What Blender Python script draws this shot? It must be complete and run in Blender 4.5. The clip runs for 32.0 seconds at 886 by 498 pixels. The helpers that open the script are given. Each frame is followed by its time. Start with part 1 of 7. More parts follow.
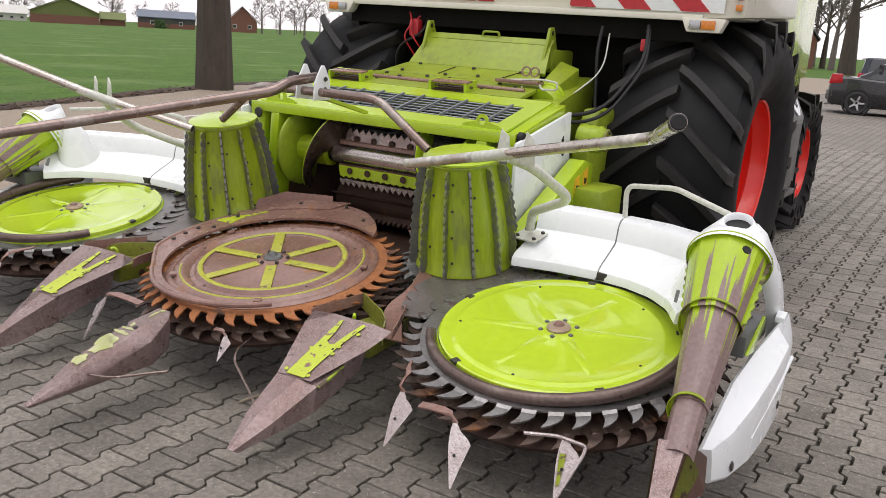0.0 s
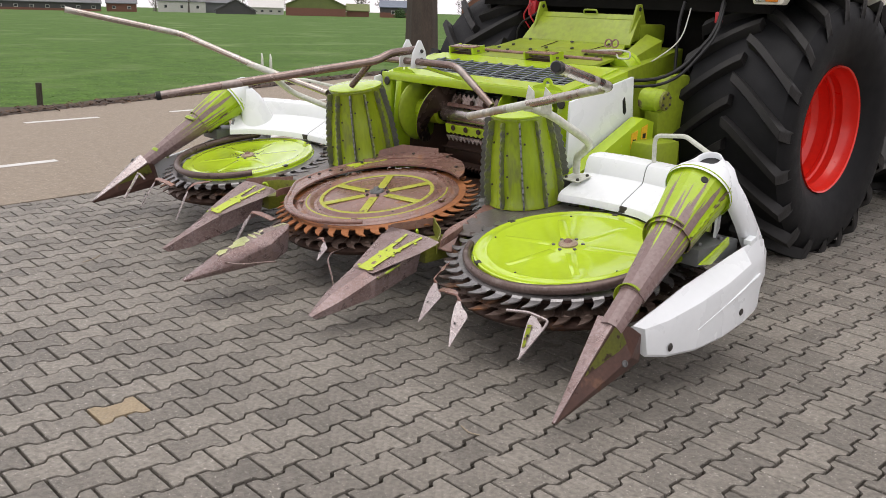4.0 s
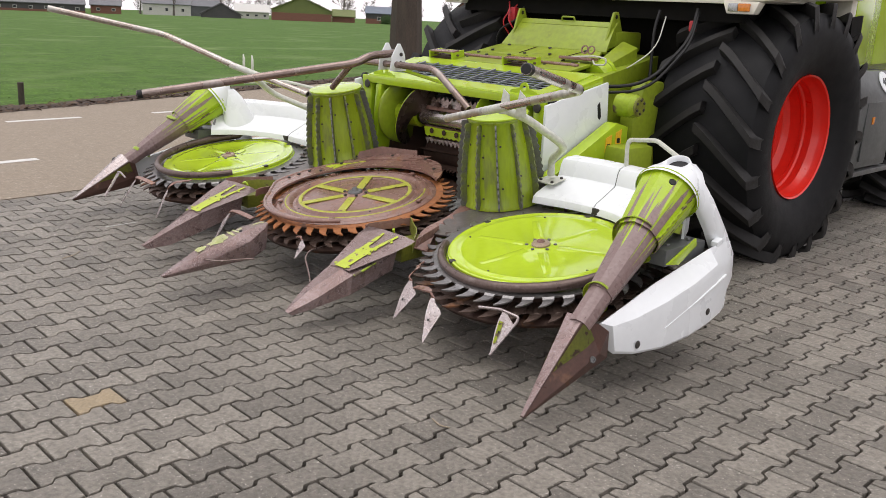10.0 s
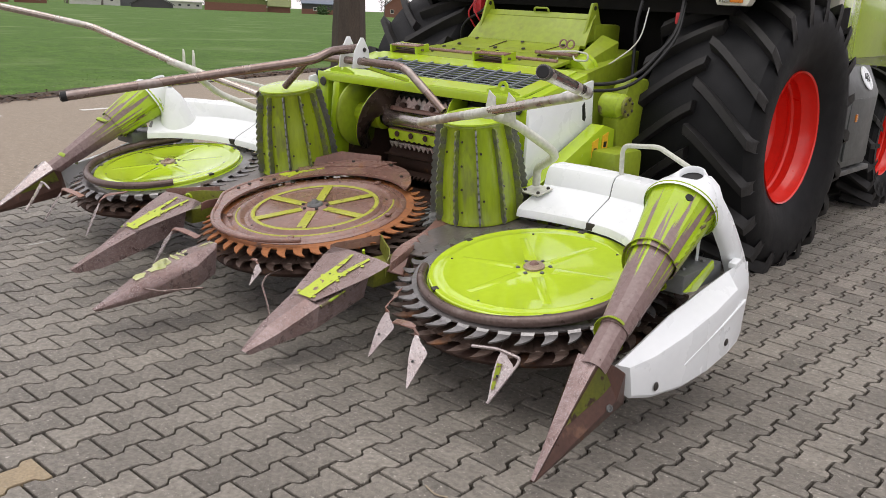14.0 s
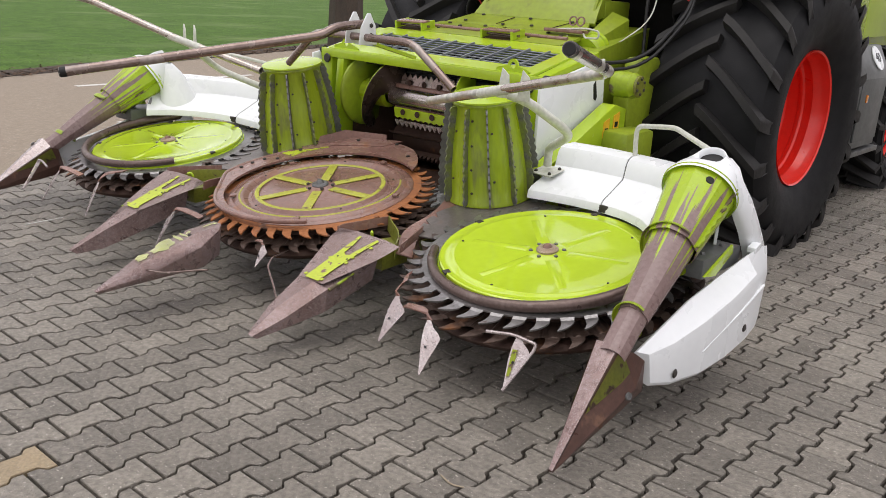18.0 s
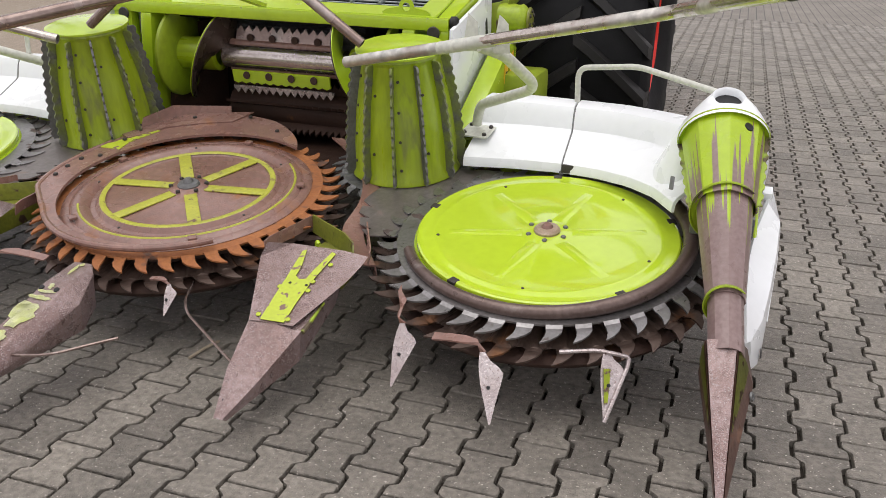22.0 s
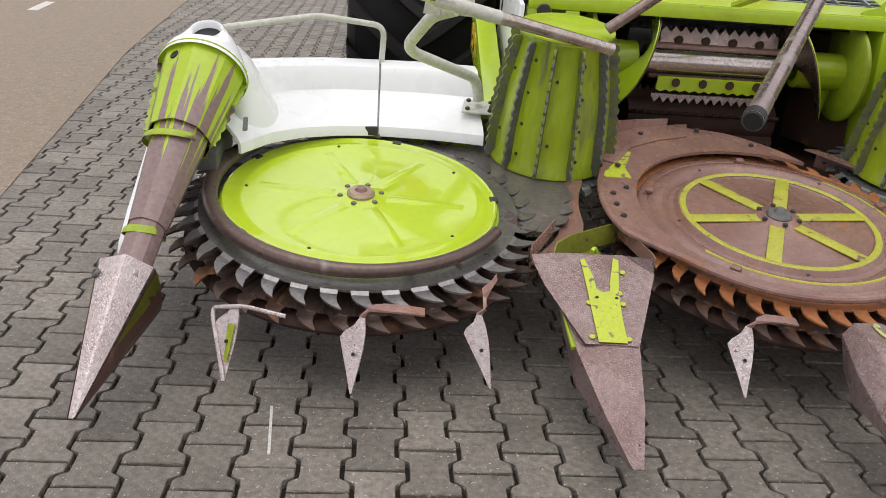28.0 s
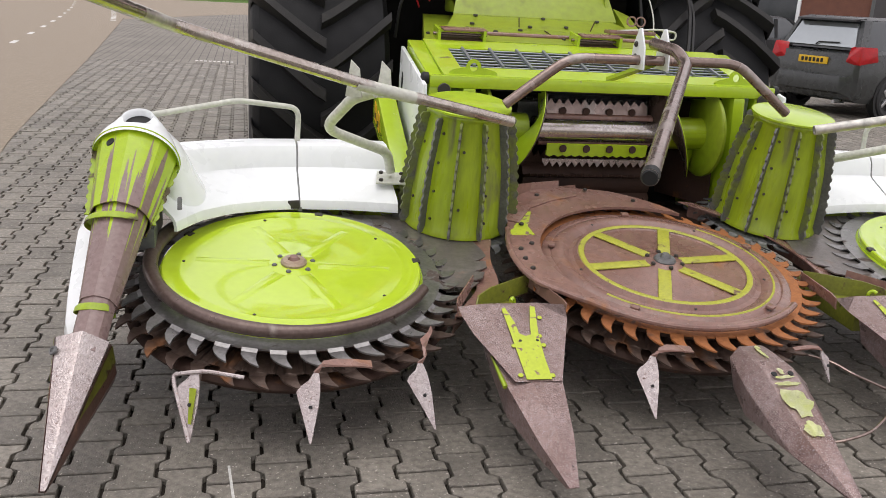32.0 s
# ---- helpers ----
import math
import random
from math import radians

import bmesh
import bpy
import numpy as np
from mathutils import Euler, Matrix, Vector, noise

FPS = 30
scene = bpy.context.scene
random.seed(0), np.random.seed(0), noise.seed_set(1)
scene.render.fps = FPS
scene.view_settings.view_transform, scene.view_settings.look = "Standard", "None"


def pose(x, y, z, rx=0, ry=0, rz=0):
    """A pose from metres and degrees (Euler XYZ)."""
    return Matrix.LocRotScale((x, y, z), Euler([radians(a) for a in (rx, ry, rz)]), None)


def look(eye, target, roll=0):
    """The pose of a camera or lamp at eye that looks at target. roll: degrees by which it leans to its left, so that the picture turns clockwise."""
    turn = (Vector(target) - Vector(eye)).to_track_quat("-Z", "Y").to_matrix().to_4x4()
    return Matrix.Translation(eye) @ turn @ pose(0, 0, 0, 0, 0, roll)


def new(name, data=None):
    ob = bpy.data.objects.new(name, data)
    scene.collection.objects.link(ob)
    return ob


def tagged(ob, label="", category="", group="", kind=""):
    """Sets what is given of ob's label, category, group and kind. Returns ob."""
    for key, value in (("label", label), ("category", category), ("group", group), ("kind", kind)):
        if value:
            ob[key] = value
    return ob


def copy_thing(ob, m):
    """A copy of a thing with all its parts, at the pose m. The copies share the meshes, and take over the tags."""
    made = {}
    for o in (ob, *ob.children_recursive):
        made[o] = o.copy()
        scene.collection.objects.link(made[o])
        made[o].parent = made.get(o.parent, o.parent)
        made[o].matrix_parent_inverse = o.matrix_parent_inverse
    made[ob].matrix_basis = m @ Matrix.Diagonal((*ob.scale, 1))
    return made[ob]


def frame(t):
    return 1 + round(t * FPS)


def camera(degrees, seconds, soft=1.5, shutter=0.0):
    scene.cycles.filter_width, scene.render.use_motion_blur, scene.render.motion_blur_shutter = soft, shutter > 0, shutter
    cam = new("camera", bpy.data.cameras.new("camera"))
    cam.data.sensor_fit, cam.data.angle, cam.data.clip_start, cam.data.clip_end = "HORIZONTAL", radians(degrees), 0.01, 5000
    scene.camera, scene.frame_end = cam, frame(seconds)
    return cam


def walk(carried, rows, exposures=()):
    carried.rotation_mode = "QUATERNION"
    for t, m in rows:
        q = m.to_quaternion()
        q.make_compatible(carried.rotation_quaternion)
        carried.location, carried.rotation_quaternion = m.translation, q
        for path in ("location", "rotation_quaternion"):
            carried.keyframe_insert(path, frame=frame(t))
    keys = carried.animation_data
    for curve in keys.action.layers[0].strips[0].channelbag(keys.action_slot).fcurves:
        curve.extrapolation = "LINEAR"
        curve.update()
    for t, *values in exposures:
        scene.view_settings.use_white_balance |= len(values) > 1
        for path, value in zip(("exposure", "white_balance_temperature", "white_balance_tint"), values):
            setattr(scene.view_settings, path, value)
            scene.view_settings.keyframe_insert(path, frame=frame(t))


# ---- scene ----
cam = camera(53.8, 32.0, soft=0.55)

PATH = [
    (0, (2.78, -3.034, 1.58), (1.776, -1.374, 1.093), 3.8),
    (0.5, (3.057, -2.949, 1.58), (1.937, -1.371, 1.074), 4.9),
    (1, (3.24, -2.992, 1.562), (2.003, -1.516, 1.023), 4.1),
    (1.5, (3.373, -3.061, 1.577), (2.081, -1.627, 1.053), 3.5),
    (2, (3.586, -3.081, 1.572), (2.258, -1.676, 1.06), 3.7),
    (2.5, (3.748, -3.146, 1.581), (2.389, -1.777, 1.053), 2.9),
    (3, (3.834, -3.267, 1.58), (2.462, -1.921, 1.027), 2.1),
    (3.5, (3.961, -3.285, 1.59), (2.569, -1.959, 1.041), 1.9),
    (5.5, (4.351, -3.456, 1.622), (2.969, -2.11, 1.098), 2.7),
    (6, (4.395, -3.461, 1.628), (3.014, -2.108, 1.113), 3.1),
    (6.5, (4.399, -3.458, 1.619), (3.015, -2.105, 1.119), 2.7),
    (7, (4.402, -3.469, 1.622), (3.011, -2.119, 1.13), 2.6),
    (7.5, (4.404, -3.473, 1.62), (3.006, -2.128, 1.134), 2.4),
    (8, (4.387, -3.462, 1.611), (2.998, -2.108, 1.127), 2.5),
    (8.5, (4.363, -3.447, 1.603), (2.979, -2.088, 1.115), 2.8),
    (9, (4.325, -3.434, 1.602), (2.942, -2.078, 1.106), 2.9),
    (9.5, (4.258, -3.418, 1.605), (2.881, -2.061, 1.093), 2.8),
    (10, (4.181, -3.347, 1.587), (2.81, -1.99, 1.06), 2.9),
    (10.5, (4.045, -3.191, 1.58), (2.678, -1.838, 1.031), 3.2),
    (11, (3.869, -3.11, 1.558), (2.529, -1.744, 0.978), 2.8),
    (11.5, (3.675, -3.073, 1.57), (2.378, -1.665, 0.99), 2.3),
    (12, (3.626, -3.052, 1.575), (2.347, -1.619, 1.017), 2.8),
    (12.5, (3.621, -3.047, 1.573), (2.35, -1.604, 1.024), 3.0),
    (13, (3.637, -3.054, 1.577), (2.371, -1.604, 1.034), 3.0),
    (13.5, (3.645, -3.064, 1.579), (2.379, -1.611, 1.042), 3.1),
    (14, (3.643, -3.068, 1.576), (2.374, -1.619, 1.036), 3.1),
    (14.5, (3.637, -3.067, 1.574), (2.365, -1.623, 1.028), 3.0),
    (15, (3.619, -3.068, 1.573), (2.342, -1.631, 1.021), 3.0),
    (15.5, (3.607, -3.068, 1.565), (2.329, -1.636, 1.002), 2.9),
    (17.5, (3.539, -3.053, 1.56), (2.282, -1.611, 0.976), 3.2),
    (18, (3.525, -3.048, 1.561), (2.277, -1.598, 0.975), 3.5),
    (18.5, (3.509, -3.055, 1.563), (2.266, -1.603, 0.976), 3.5),
    (19, (3.464, -3.069, 1.566), (2.22, -1.618, 0.977), 3.8),
    (19.5, (3.343, -3.03, 1.546), (2.121, -1.56, 0.957), 4.1),
    (20, (3.118, -2.952, 1.545), (1.973, -1.425, 0.947), 4.2),
    (20.5, (2.899, -2.958, 1.522), (1.873, -1.352, 0.918), 3.5),
    (21, (2.639, -3.028, 1.517), (1.747, -1.358, 0.874), 1.8),
    (21.5, (2.349, -2.987, 1.489), (1.614, -1.264, 0.789), 1.3),
    (22, (2.06, -2.954, 1.52), (1.485, -1.174, 0.812), 1.5),
    (22.5, (1.769, -2.983, 1.48), (1.37, -1.15, 0.787), 2.2),
    (23, (1.526, -3.034, 1.469), (1.239, -1.185, 0.763), 2.1),
    (23.5, (1.251, -2.969, 1.44), (1.039, -1.113, 0.725), 2.7),
    (24, (1.048, -2.949, 1.432), (0.9, -1.081, 0.732), 3.3),
    (24.5, (0.751, -2.947, 1.431), (0.715, -1.067, 0.749), 2.9),
    (25, (0.474, -2.951, 1.45), (0.479, -1.061, 0.795), 2.8),
    (25.5, (0.146, -2.896, 1.45), (0.164, -0.996, 0.825), 3.8),
    (26, (-0.208, -2.862, 1.435), (-0.16, -0.966, 0.799), 4.6),
    (26.5, (-0.566, -2.886, 1.453), (-0.511, -0.998, 0.794), 3.8),
    (28.5, (-1.721, -2.879, 1.411), (-1.478, -1.035, 0.675), 4.4),
    (29, (-1.949, -2.858, 1.424), (-1.613, -1.006, 0.749), 3.6),
    (29.5, (-2.146, -2.848, 1.442), (-1.703, -0.998, 0.827), 3.1),
    (30, (-2.356, -2.901, 1.466), (-1.831, -1.058, 0.893), 1.5),
    (30.5, (-2.387, -2.955, 1.495), (-1.83, -1.109, 0.967), 1.1),
    (31, (-2.229, -2.972, 1.482), (-1.69, -1.117, 0.963), 2.0),
    (31.5, (-1.951, -3.013, 1.471), (-1.462, -1.15, 0.931), 3.0),
    (32, (-1.686, -3.131, 1.46), (-1.238, -1.264, 0.901), 3.5),
]
walk(cam, [(t, look(eye, target, roll)) for t, eye, target, roll in PATH], exposures=[(0.0, 0.0), (26.0, -0.02), (29.0, -0.08), (32.0, -0.02)])

# ---- light: an overcast noon ----
SUN_ELEVATION, SUN_ROTATION = radians(83), radians(200)
world = bpy.data.worlds.new("overcast_sky")
scene.world = world
world.use_nodes = True
wn, wl = world.node_tree.nodes, world.node_tree.links
sky = wn.new("ShaderNodeTexSky")
sky.sky_type, sky.sun_disc = "NISHITA", False
sky.sun_elevation, sky.sun_rotation = SUN_ELEVATION, SUN_ROTATION
cloud = wn.new("ShaderNodeMix")
cloud.data_type = "RGBA"
cloud.inputs[0].default_value = 0.88
cloud.inputs[7].default_value = (10.3, 9.7, 10.05, 1)
wl.new(sky.outputs[0], cloud.inputs[6])
wl.new(cloud.outputs[2], wn["Background"].inputs[0])
wn["Background"].inputs[1].default_value = 0.116
sun = new("sun", bpy.data.lights.new("sun", "SUN"))
sun.data.energy, sun.data.angle, sun.data.color = 1.45, radians(60), (1.0, 0.97, 0.93)
sun.matrix_world = look((0, 0, 10), (0.4, 1.2, 0))


# ---- materials ----
def mat(name, c1, c2=None, scale=6.0, rough=0.5, metal=0.0, bump=0.0, bscale=60.0, worn=None, wscale=5.0, wat=0.6, soft=0.06, vary=0.0, rvar=0.15, coat=0.0, stretch=None, fine=0.72, spec=0.5):
    """Procedural surface: two tones at two scales, fine relief, and patches of wear with a tone of their own."""
    m = bpy.data.materials.new(name)
    m.use_nodes = True
    n, l = m.node_tree.nodes, m.node_tree.links
    b = n["Principled BSDF"]
    b.inputs["Metallic"].default_value = metal
    b.inputs["Coat Weight"].default_value = coat
    b.inputs["Specular IOR Level"].default_value = spec
    tc = n.new("ShaderNodeTexCoord")
    src = tc.outputs["Object"]
    if stretch:
        mp = n.new("ShaderNodeMapping")
        mp.inputs["Scale"].default_value = stretch
        l.new(src, mp.inputs[0])
        src = mp.outputs[0]

    def noisy(sc, detail=5.0, dist=0.0):
        t = n.new("ShaderNodeTexNoise")
        t.inputs["Scale"].default_value, t.inputs["Detail"].default_value = sc, detail
        t.inputs["Distortion"].default_value = dist
        l.new(src, t.inputs["Vector"])
        return t.outputs["Fac"]

    def ramp(fac, lo, hi):
        r = n.new("ShaderNodeMapRange")
        r.inputs[1].default_value, r.inputs[2].default_value = lo, hi
        l.new(fac, r.inputs[0])
        return r.outputs[0]

    def mix(fac, a, c):
        x = n.new("ShaderNodeMix")
        x.data_type = "RGBA"
        l.new(fac, x.inputs[0])
        for k, v in ((6, a), (7, c)):
            if isinstance(v, tuple):
                x.inputs[k].default_value = (*v[:3], 1)
            else:
                l.new(v, x.inputs[k])
        return x.outputs[2]

    c2 = c2 or tuple(v * 0.8 for v in c1)
    col = mix(ramp(noisy(scale), 0.3, 0.7), c1, c2)
    col = mix(ramp(noisy(scale * 9, 3.0), 0.35, 0.9), col, tuple(v * fine for v in c2))
    if vary:
        oi, isl = n.new("ShaderNodeObjectInfo"), n.new("ShaderNodeNewGeometry")
        ad = n.new("ShaderNodeMath")
        ad.operation = "ADD"
        l.new(oi.outputs["Random"], ad.inputs[0])
        l.new(isl.outputs["Random Per Island"], ad.inputs[1])
        fr = n.new("ShaderNodeMath")
        fr.operation = "FRACT"
        l.new(ad.outputs[0], fr.inputs[0])
        hs = n.new("ShaderNodeHueSaturation")
        v = n.new("ShaderNodeMapRange")
        v.inputs[3].default_value, v.inputs[4].default_value = 1 - vary, 1 + vary
        l.new(fr.outputs[0], v.inputs[0])
        l.new(v.outputs[0], hs.inputs["Value"])
        l.new(col, hs.inputs["Color"])
        col = hs.outputs[0]
    rr = n.new("ShaderNodeMapRange")
    rr.inputs[3].default_value, rr.inputs[4].default_value = max(rough - rvar, 0.04), min(rough + rvar, 1.0)
    l.new(noisy(scale * 2.3), rr.inputs[0])
    rgh = rr.outputs[0]
    if worn:
        w = ramp(noisy(wscale, 8.0, 0.4), wat, wat + soft)
        dirty = mix(ramp(noisy(wscale * 7), 0.3, 0.7), worn, tuple(v * 0.55 for v in worn))
        col = mix(w, col, dirty)
        x = n.new("ShaderNodeMix")
        l.new(w, x.inputs[0])
        l.new(rgh, x.inputs[2])
        x.inputs[3].default_value = 0.7
        rgh = x.outputs[0]
    l.new(col, b.inputs["Base Color"])
    l.new(rgh, b.inputs["Roughness"])
    if bump:
        bp = n.new("ShaderNodeBump")
        bp.inputs["Strength"].default_value, bp.inputs["Distance"].default_value = bump, 0.004
        l.new(noisy(bscale, 6.0), bp.inputs["Height"])
        l.new(bp.outputs[0], b.inputs["Normal"])
    return m


GREEN = mat("lime_green_paint", (0.42, 0.585, 0.024), (0.38, 0.535, 0.022), 3, 0.24, coat=0.35, worn=(0.20, 0.22, 0.05), wscale=9, wat=0.68, rvar=0.08, fine=0.93)
GREEN_WORN = mat("worn_green_paint", (0.34, 0.47, 0.014), (0.28, 0.38, 0.02), 5, 0.38, bump=0.15, worn=(0.13, 0.095, 0.055), wscale=9, wat=0.55)
LID_GREEN = mat("glossy_green_lid", (0.51, 0.69, 0.036), (0.47, 0.64, 0.030), 3, 0.13, coat=0.9, worn=(0.36, 0.46, 0.05), wscale=14, wat=0.72, rvar=0.05, fine=0.94)
WORN_STEEL = mat("scoured_brown_steel", (0.365, 0.275, 0.265), (0.215, 0.135, 0.120), 6, 0.30, metal=0.45, bump=0.7, bscale=190, worn=(0.56, 0.50, 0.49), wscale=260, wat=0.55, soft=0.10, fine=0.62)
FINGER = mat("pale_scoured_steel", (0.60, 0.55, 0.54), (0.43, 0.36, 0.345), 9, 0.27, metal=0.65, bump=0.6, bscale=170, worn=(0.23, 0.14, 0.12), wscale=150, wat=0.60, soft=0.10)
RUST_BROWN = mat("dark_rust_brown_paint", (0.205, 0.104, 0.082), (0.320, 0.190, 0.155), 4, 0.26, bump=0.45, bscale=120, coat=0.2, worn=(0.36, 0.155, 0.065), wscale=6, wat=0.58, soft=0.15, fine=0.55, rvar=0.13)
RUST_DARK = mat("dark_rust", (0.036, 0.020, 0.015), (0.062, 0.032, 0.022), 8, 0.7, bump=0.6, bscale=90, worn=(0.15, 0.065, 0.025), wscale=7, wat=0.62, spec=0.3)
RUST_ORANGE = mat("bright_orange_rust", (0.42, 0.160, 0.046), (0.30, 0.105, 0.034), 7, 0.72, bump=0.5, bscale=110, worn=(0.14, 0.07, 0.045), wscale=8, wat=0.60)
TIP_SIDE = mat("glossy_rust_brown_side", (0.105, 0.052, 0.038), (0.070, 0.034, 0.026), 6, 0.34, bump=0.25, worn=(0.19, 0.10, 0.065), wscale=9, wat=0.60)
OLIVE = mat("dirty_olive_paint", (0.24, 0.26, 0.03), (0.17, 0.18, 0.03), 8, 0.36, bump=0.2, worn=(0.10, 0.055, 0.04), wscale=16, wat=0.60)
DRUM_GREEN = mat("dulled_drum_green", (0.34, 0.45, 0.013), (0.26, 0.35, 0.014), 6, 0.30, coat=0.25, worn=(0.17, 0.17, 0.075), wscale=13, wat=0.60, soft=0.14, fine=0.8, stretch=(1, 1, 0.16))
RAIL = mat("dark_worn_rail_steel", (0.17, 0.125, 0.11), (0.12, 0.082, 0.070), 7, 0.32, metal=0.5, bump=0.15, worn=(0.42, 0.37, 0.34), wscale=8, wat=0.60, soft=0.15)
RIB = mat("rib_worn_olive", (0.22, 0.27, 0.045), (0.16, 0.17, 0.10), 9, 0.42, metal=0.2, bump=0.2, worn=(0.18, 0.18, 0.17), wscale=12, wat=0.5, soft=0.12)
DARK_SCROLL = mat("glossy_dark_scroll_steel", (0.130, 0.098, 0.085), (0.085, 0.058, 0.046), 5, 0.26, metal=0.5, bump=0.15, worn=(0.30, 0.27, 0.25), wscale=5, wat=0.60, soft=0.2)
GALV = mat("galvanised_grille_bar", (0.30, 0.33, 0.345), (0.24, 0.265, 0.275), 12, 0.35, metal=0.4)
# dusty hood tone; its dullness also paints shade on the belt guard
HOOD_GREEN = mat("dusty_green_hood", (0.295, 0.385, 0.020), (0.235, 0.305, 0.022), 3, 0.40, coat=0.1, bump=0.05, worn=(0.19, 0.19, 0.06), wscale=5, wat=0.60, soft=0.2, fine=0.86)
# worn brownish lugs, lighter than the tyre to paint highlights on their tops
LUG = mat("worn_lug_rubber", (0.0165, 0.0160, 0.0158), (0.0220, 0.0208, 0.0200), 7, 0.58, bump=0.3, bscale=110, worn=(0.040, 0.037, 0.034), wscale=9, wat=0.60, soft=0.2, spec=0.3)
PATCH = mat("chipped_lime_paint", (0.50, 0.60, 0.035), (0.44, 0.53, 0.04), 9, 0.42, bump=0.2, worn=(0.27, 0.17, 0.14), wscale=34, wat=0.60, soft=0.05, fine=0.85)
SPOKE = mat("mustard_green_paint", (0.50, 0.515, 0.055), (0.41, 0.42, 0.055), 9, 0.40, bump=0.2, worn=(0.19, 0.11, 0.075), wscale=22, wat=0.61, soft=0.08)
STEEL = mat("polished_steel_blade", (0.33, 0.322, 0.322), (0.23, 0.222, 0.218), 8, 0.32, metal=0.75, bump=0.12, worn=(0.15, 0.115, 0.10), wscale=10, wat=0.62)
GREY_STEEL = mat("grey_worn_steel", (0.22, 0.225, 0.22), (0.15, 0.15, 0.15), 9, 0.45, metal=0.5, bump=0.2)
CHROME = mat("rubbed_bright_steel", (0.62, 0.58, 0.55), (0.45, 0.40, 0.37), 9, 0.22, metal=0.95, bump=0.05, worn=(0.20, 0.11, 0.07), wscale=6, wat=0.62)
PIPE = mat("bare_brownish_pipe", (0.34, 0.265, 0.238), (0.24, 0.178, 0.155), 6, 0.22, metal=0.72, bump=0.08, worn=(0.56, 0.52, 0.49), wscale=5, wat=0.56, soft=0.15)
PIPE_PALE = mat("rubbed_pale_pipe", (0.60, 0.55, 0.50), (0.44, 0.37, 0.32), 6, 0.20, metal=0.88, bump=0.06, worn=(0.76, 0.75, 0.70), wscale=5, wat=0.48, soft=0.15)
PIPE_WHITE = mat("chalky_white_pipe", (0.66, 0.67, 0.60), (0.56, 0.57, 0.50), 6, 0.4, worn=(0.34, 0.30, 0.24), wscale=9, wat=0.68)
WHITE = mat("white_gelcoat", (0.84, 0.865, 0.87), (0.81, 0.84, 0.85), 3, 0.28, coat=0.25, rvar=0.06, worn=(0.66, 0.66, 0.64), wscale=4, wat=0.70, soft=0.2, fine=0.97)
CREAM = mat("cream_white_paint", (0.72, 0.70, 0.60), (0.68, 0.66, 0.56), 3, 0.3, coat=0.2, rvar=0.06, fine=0.95)
BLACK = mat("black_plastic", (0.010, 0.010, 0.011), (0.016, 0.016, 0.016), 12, 0.5, spec=0.35)
RUBBER = mat("black_tyre_rubber", (0.0045, 0.0048, 0.0056), (0.0068, 0.0070, 0.008), 5, 0.62, bump=0.25, bscale=130, worn=(0.026, 0.025, 0.025), wscale=6, wat=0.66, soft=0.2, spec=0.28)
RED_RIM = mat("red_rim_paint", (0.80, 0.026, 0.014), (0.72, 0.022, 0.012), 4, 0.3, coat=0.3, rvar=0.06, fine=0.93)
RED = mat("red_reflective_film", (0.50, 0.022, 0.03), (0.45, 0.02, 0.028), 5, 0.35)
DARK_GREY = mat("dark_grey_paint", (0.115, 0.122, 0.120), (0.095, 0.10, 0.098), 4, 0.4)
ALLOY = mat("silver_alloy", (0.55, 0.55, 0.56), (0.45, 0.45, 0.46), 12, 0.3, metal=0.8)
# near-black in place of shade inside the machine; also the wheel arch liner
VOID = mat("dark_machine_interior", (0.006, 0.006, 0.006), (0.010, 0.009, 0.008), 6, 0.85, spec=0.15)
AMBER = mat("amber_lens", (0.75, 0.24, 0.02), (0.65, 0.2, 0.02), 9, 0.2, coat=0.5)
BLADE_DARK = mat("dark_scoured_blade_steel", (0.135, 0.095, 0.078), (0.085, 0.055, 0.043), 9, 0.42, metal=0.45, bump=0.3, worn=(0.26, 0.115, 0.05), wscale=6, wat=0.58, soft=0.12)
BOLT = mat("dark_bolt_steel", (0.055, 0.048, 0.042), (0.04, 0.035, 0.03), 20, 0.5, metal=0.2)
TAN = mat("rust_tinged_washer", (0.50, 0.41, 0.31), (0.36, 0.26, 0.18), 20, 0.4, metal=0.4)
YELLOW = mat("yellow_sticker", (0.85, 0.50, 0.03), (0.8, 0.46, 0.03), 9, 0.35)
PAVER = mat("grey_concrete_paver", (0.280, 0.254, 0.214), (0.200, 0.182, 0.153), 5, 0.58, bump=1.8, bscale=150, worn=(0.70, 0.64, 0.57), wscale=95, wat=0.645, soft=0.03, vary=0.22, fine=0.42)
JOINT = mat("dark_joint_sand", (0.022, 0.018, 0.014), (0.036, 0.030, 0.024), 20, 0.95, bump=0.8, spec=0.2)
ASPHALT = mat("pale_asphalt", (0.335, 0.275, 0.205), (0.255, 0.207, 0.155), 16, 0.8, bump=1.5, bscale=110, worn=(0.50, 0.43, 0.34), wscale=55, wat=0.60, soft=0.05, fine=0.58)
LINE = mat("road_marking_paint", (0.70, 0.69, 0.66), (0.6, 0.59, 0.56), 12, 0.6, bump=0.2)
GRASS = mat("meadow_grass", (0.098, 0.200, 0.020), (0.048, 0.108, 0.011), 2.6, 0.9, bump=1.6, bscale=12, worn=(0.125, 0.205, 0.036), wscale=0.3, wat=0.52, soft=0.2, spec=0.2, fine=0.36)
SOIL = mat("dark_verge_soil", (0.040, 0.026, 0.018), (0.065, 0.042, 0.028), 9, 0.95, bump=1.0, bscale=25)
BARK = mat("grey_brown_bark", (0.085, 0.066, 0.050), (0.050, 0.040, 0.032), 9, 0.9, bump=1.0, bscale=30, stretch=(1, 1, 0.25))


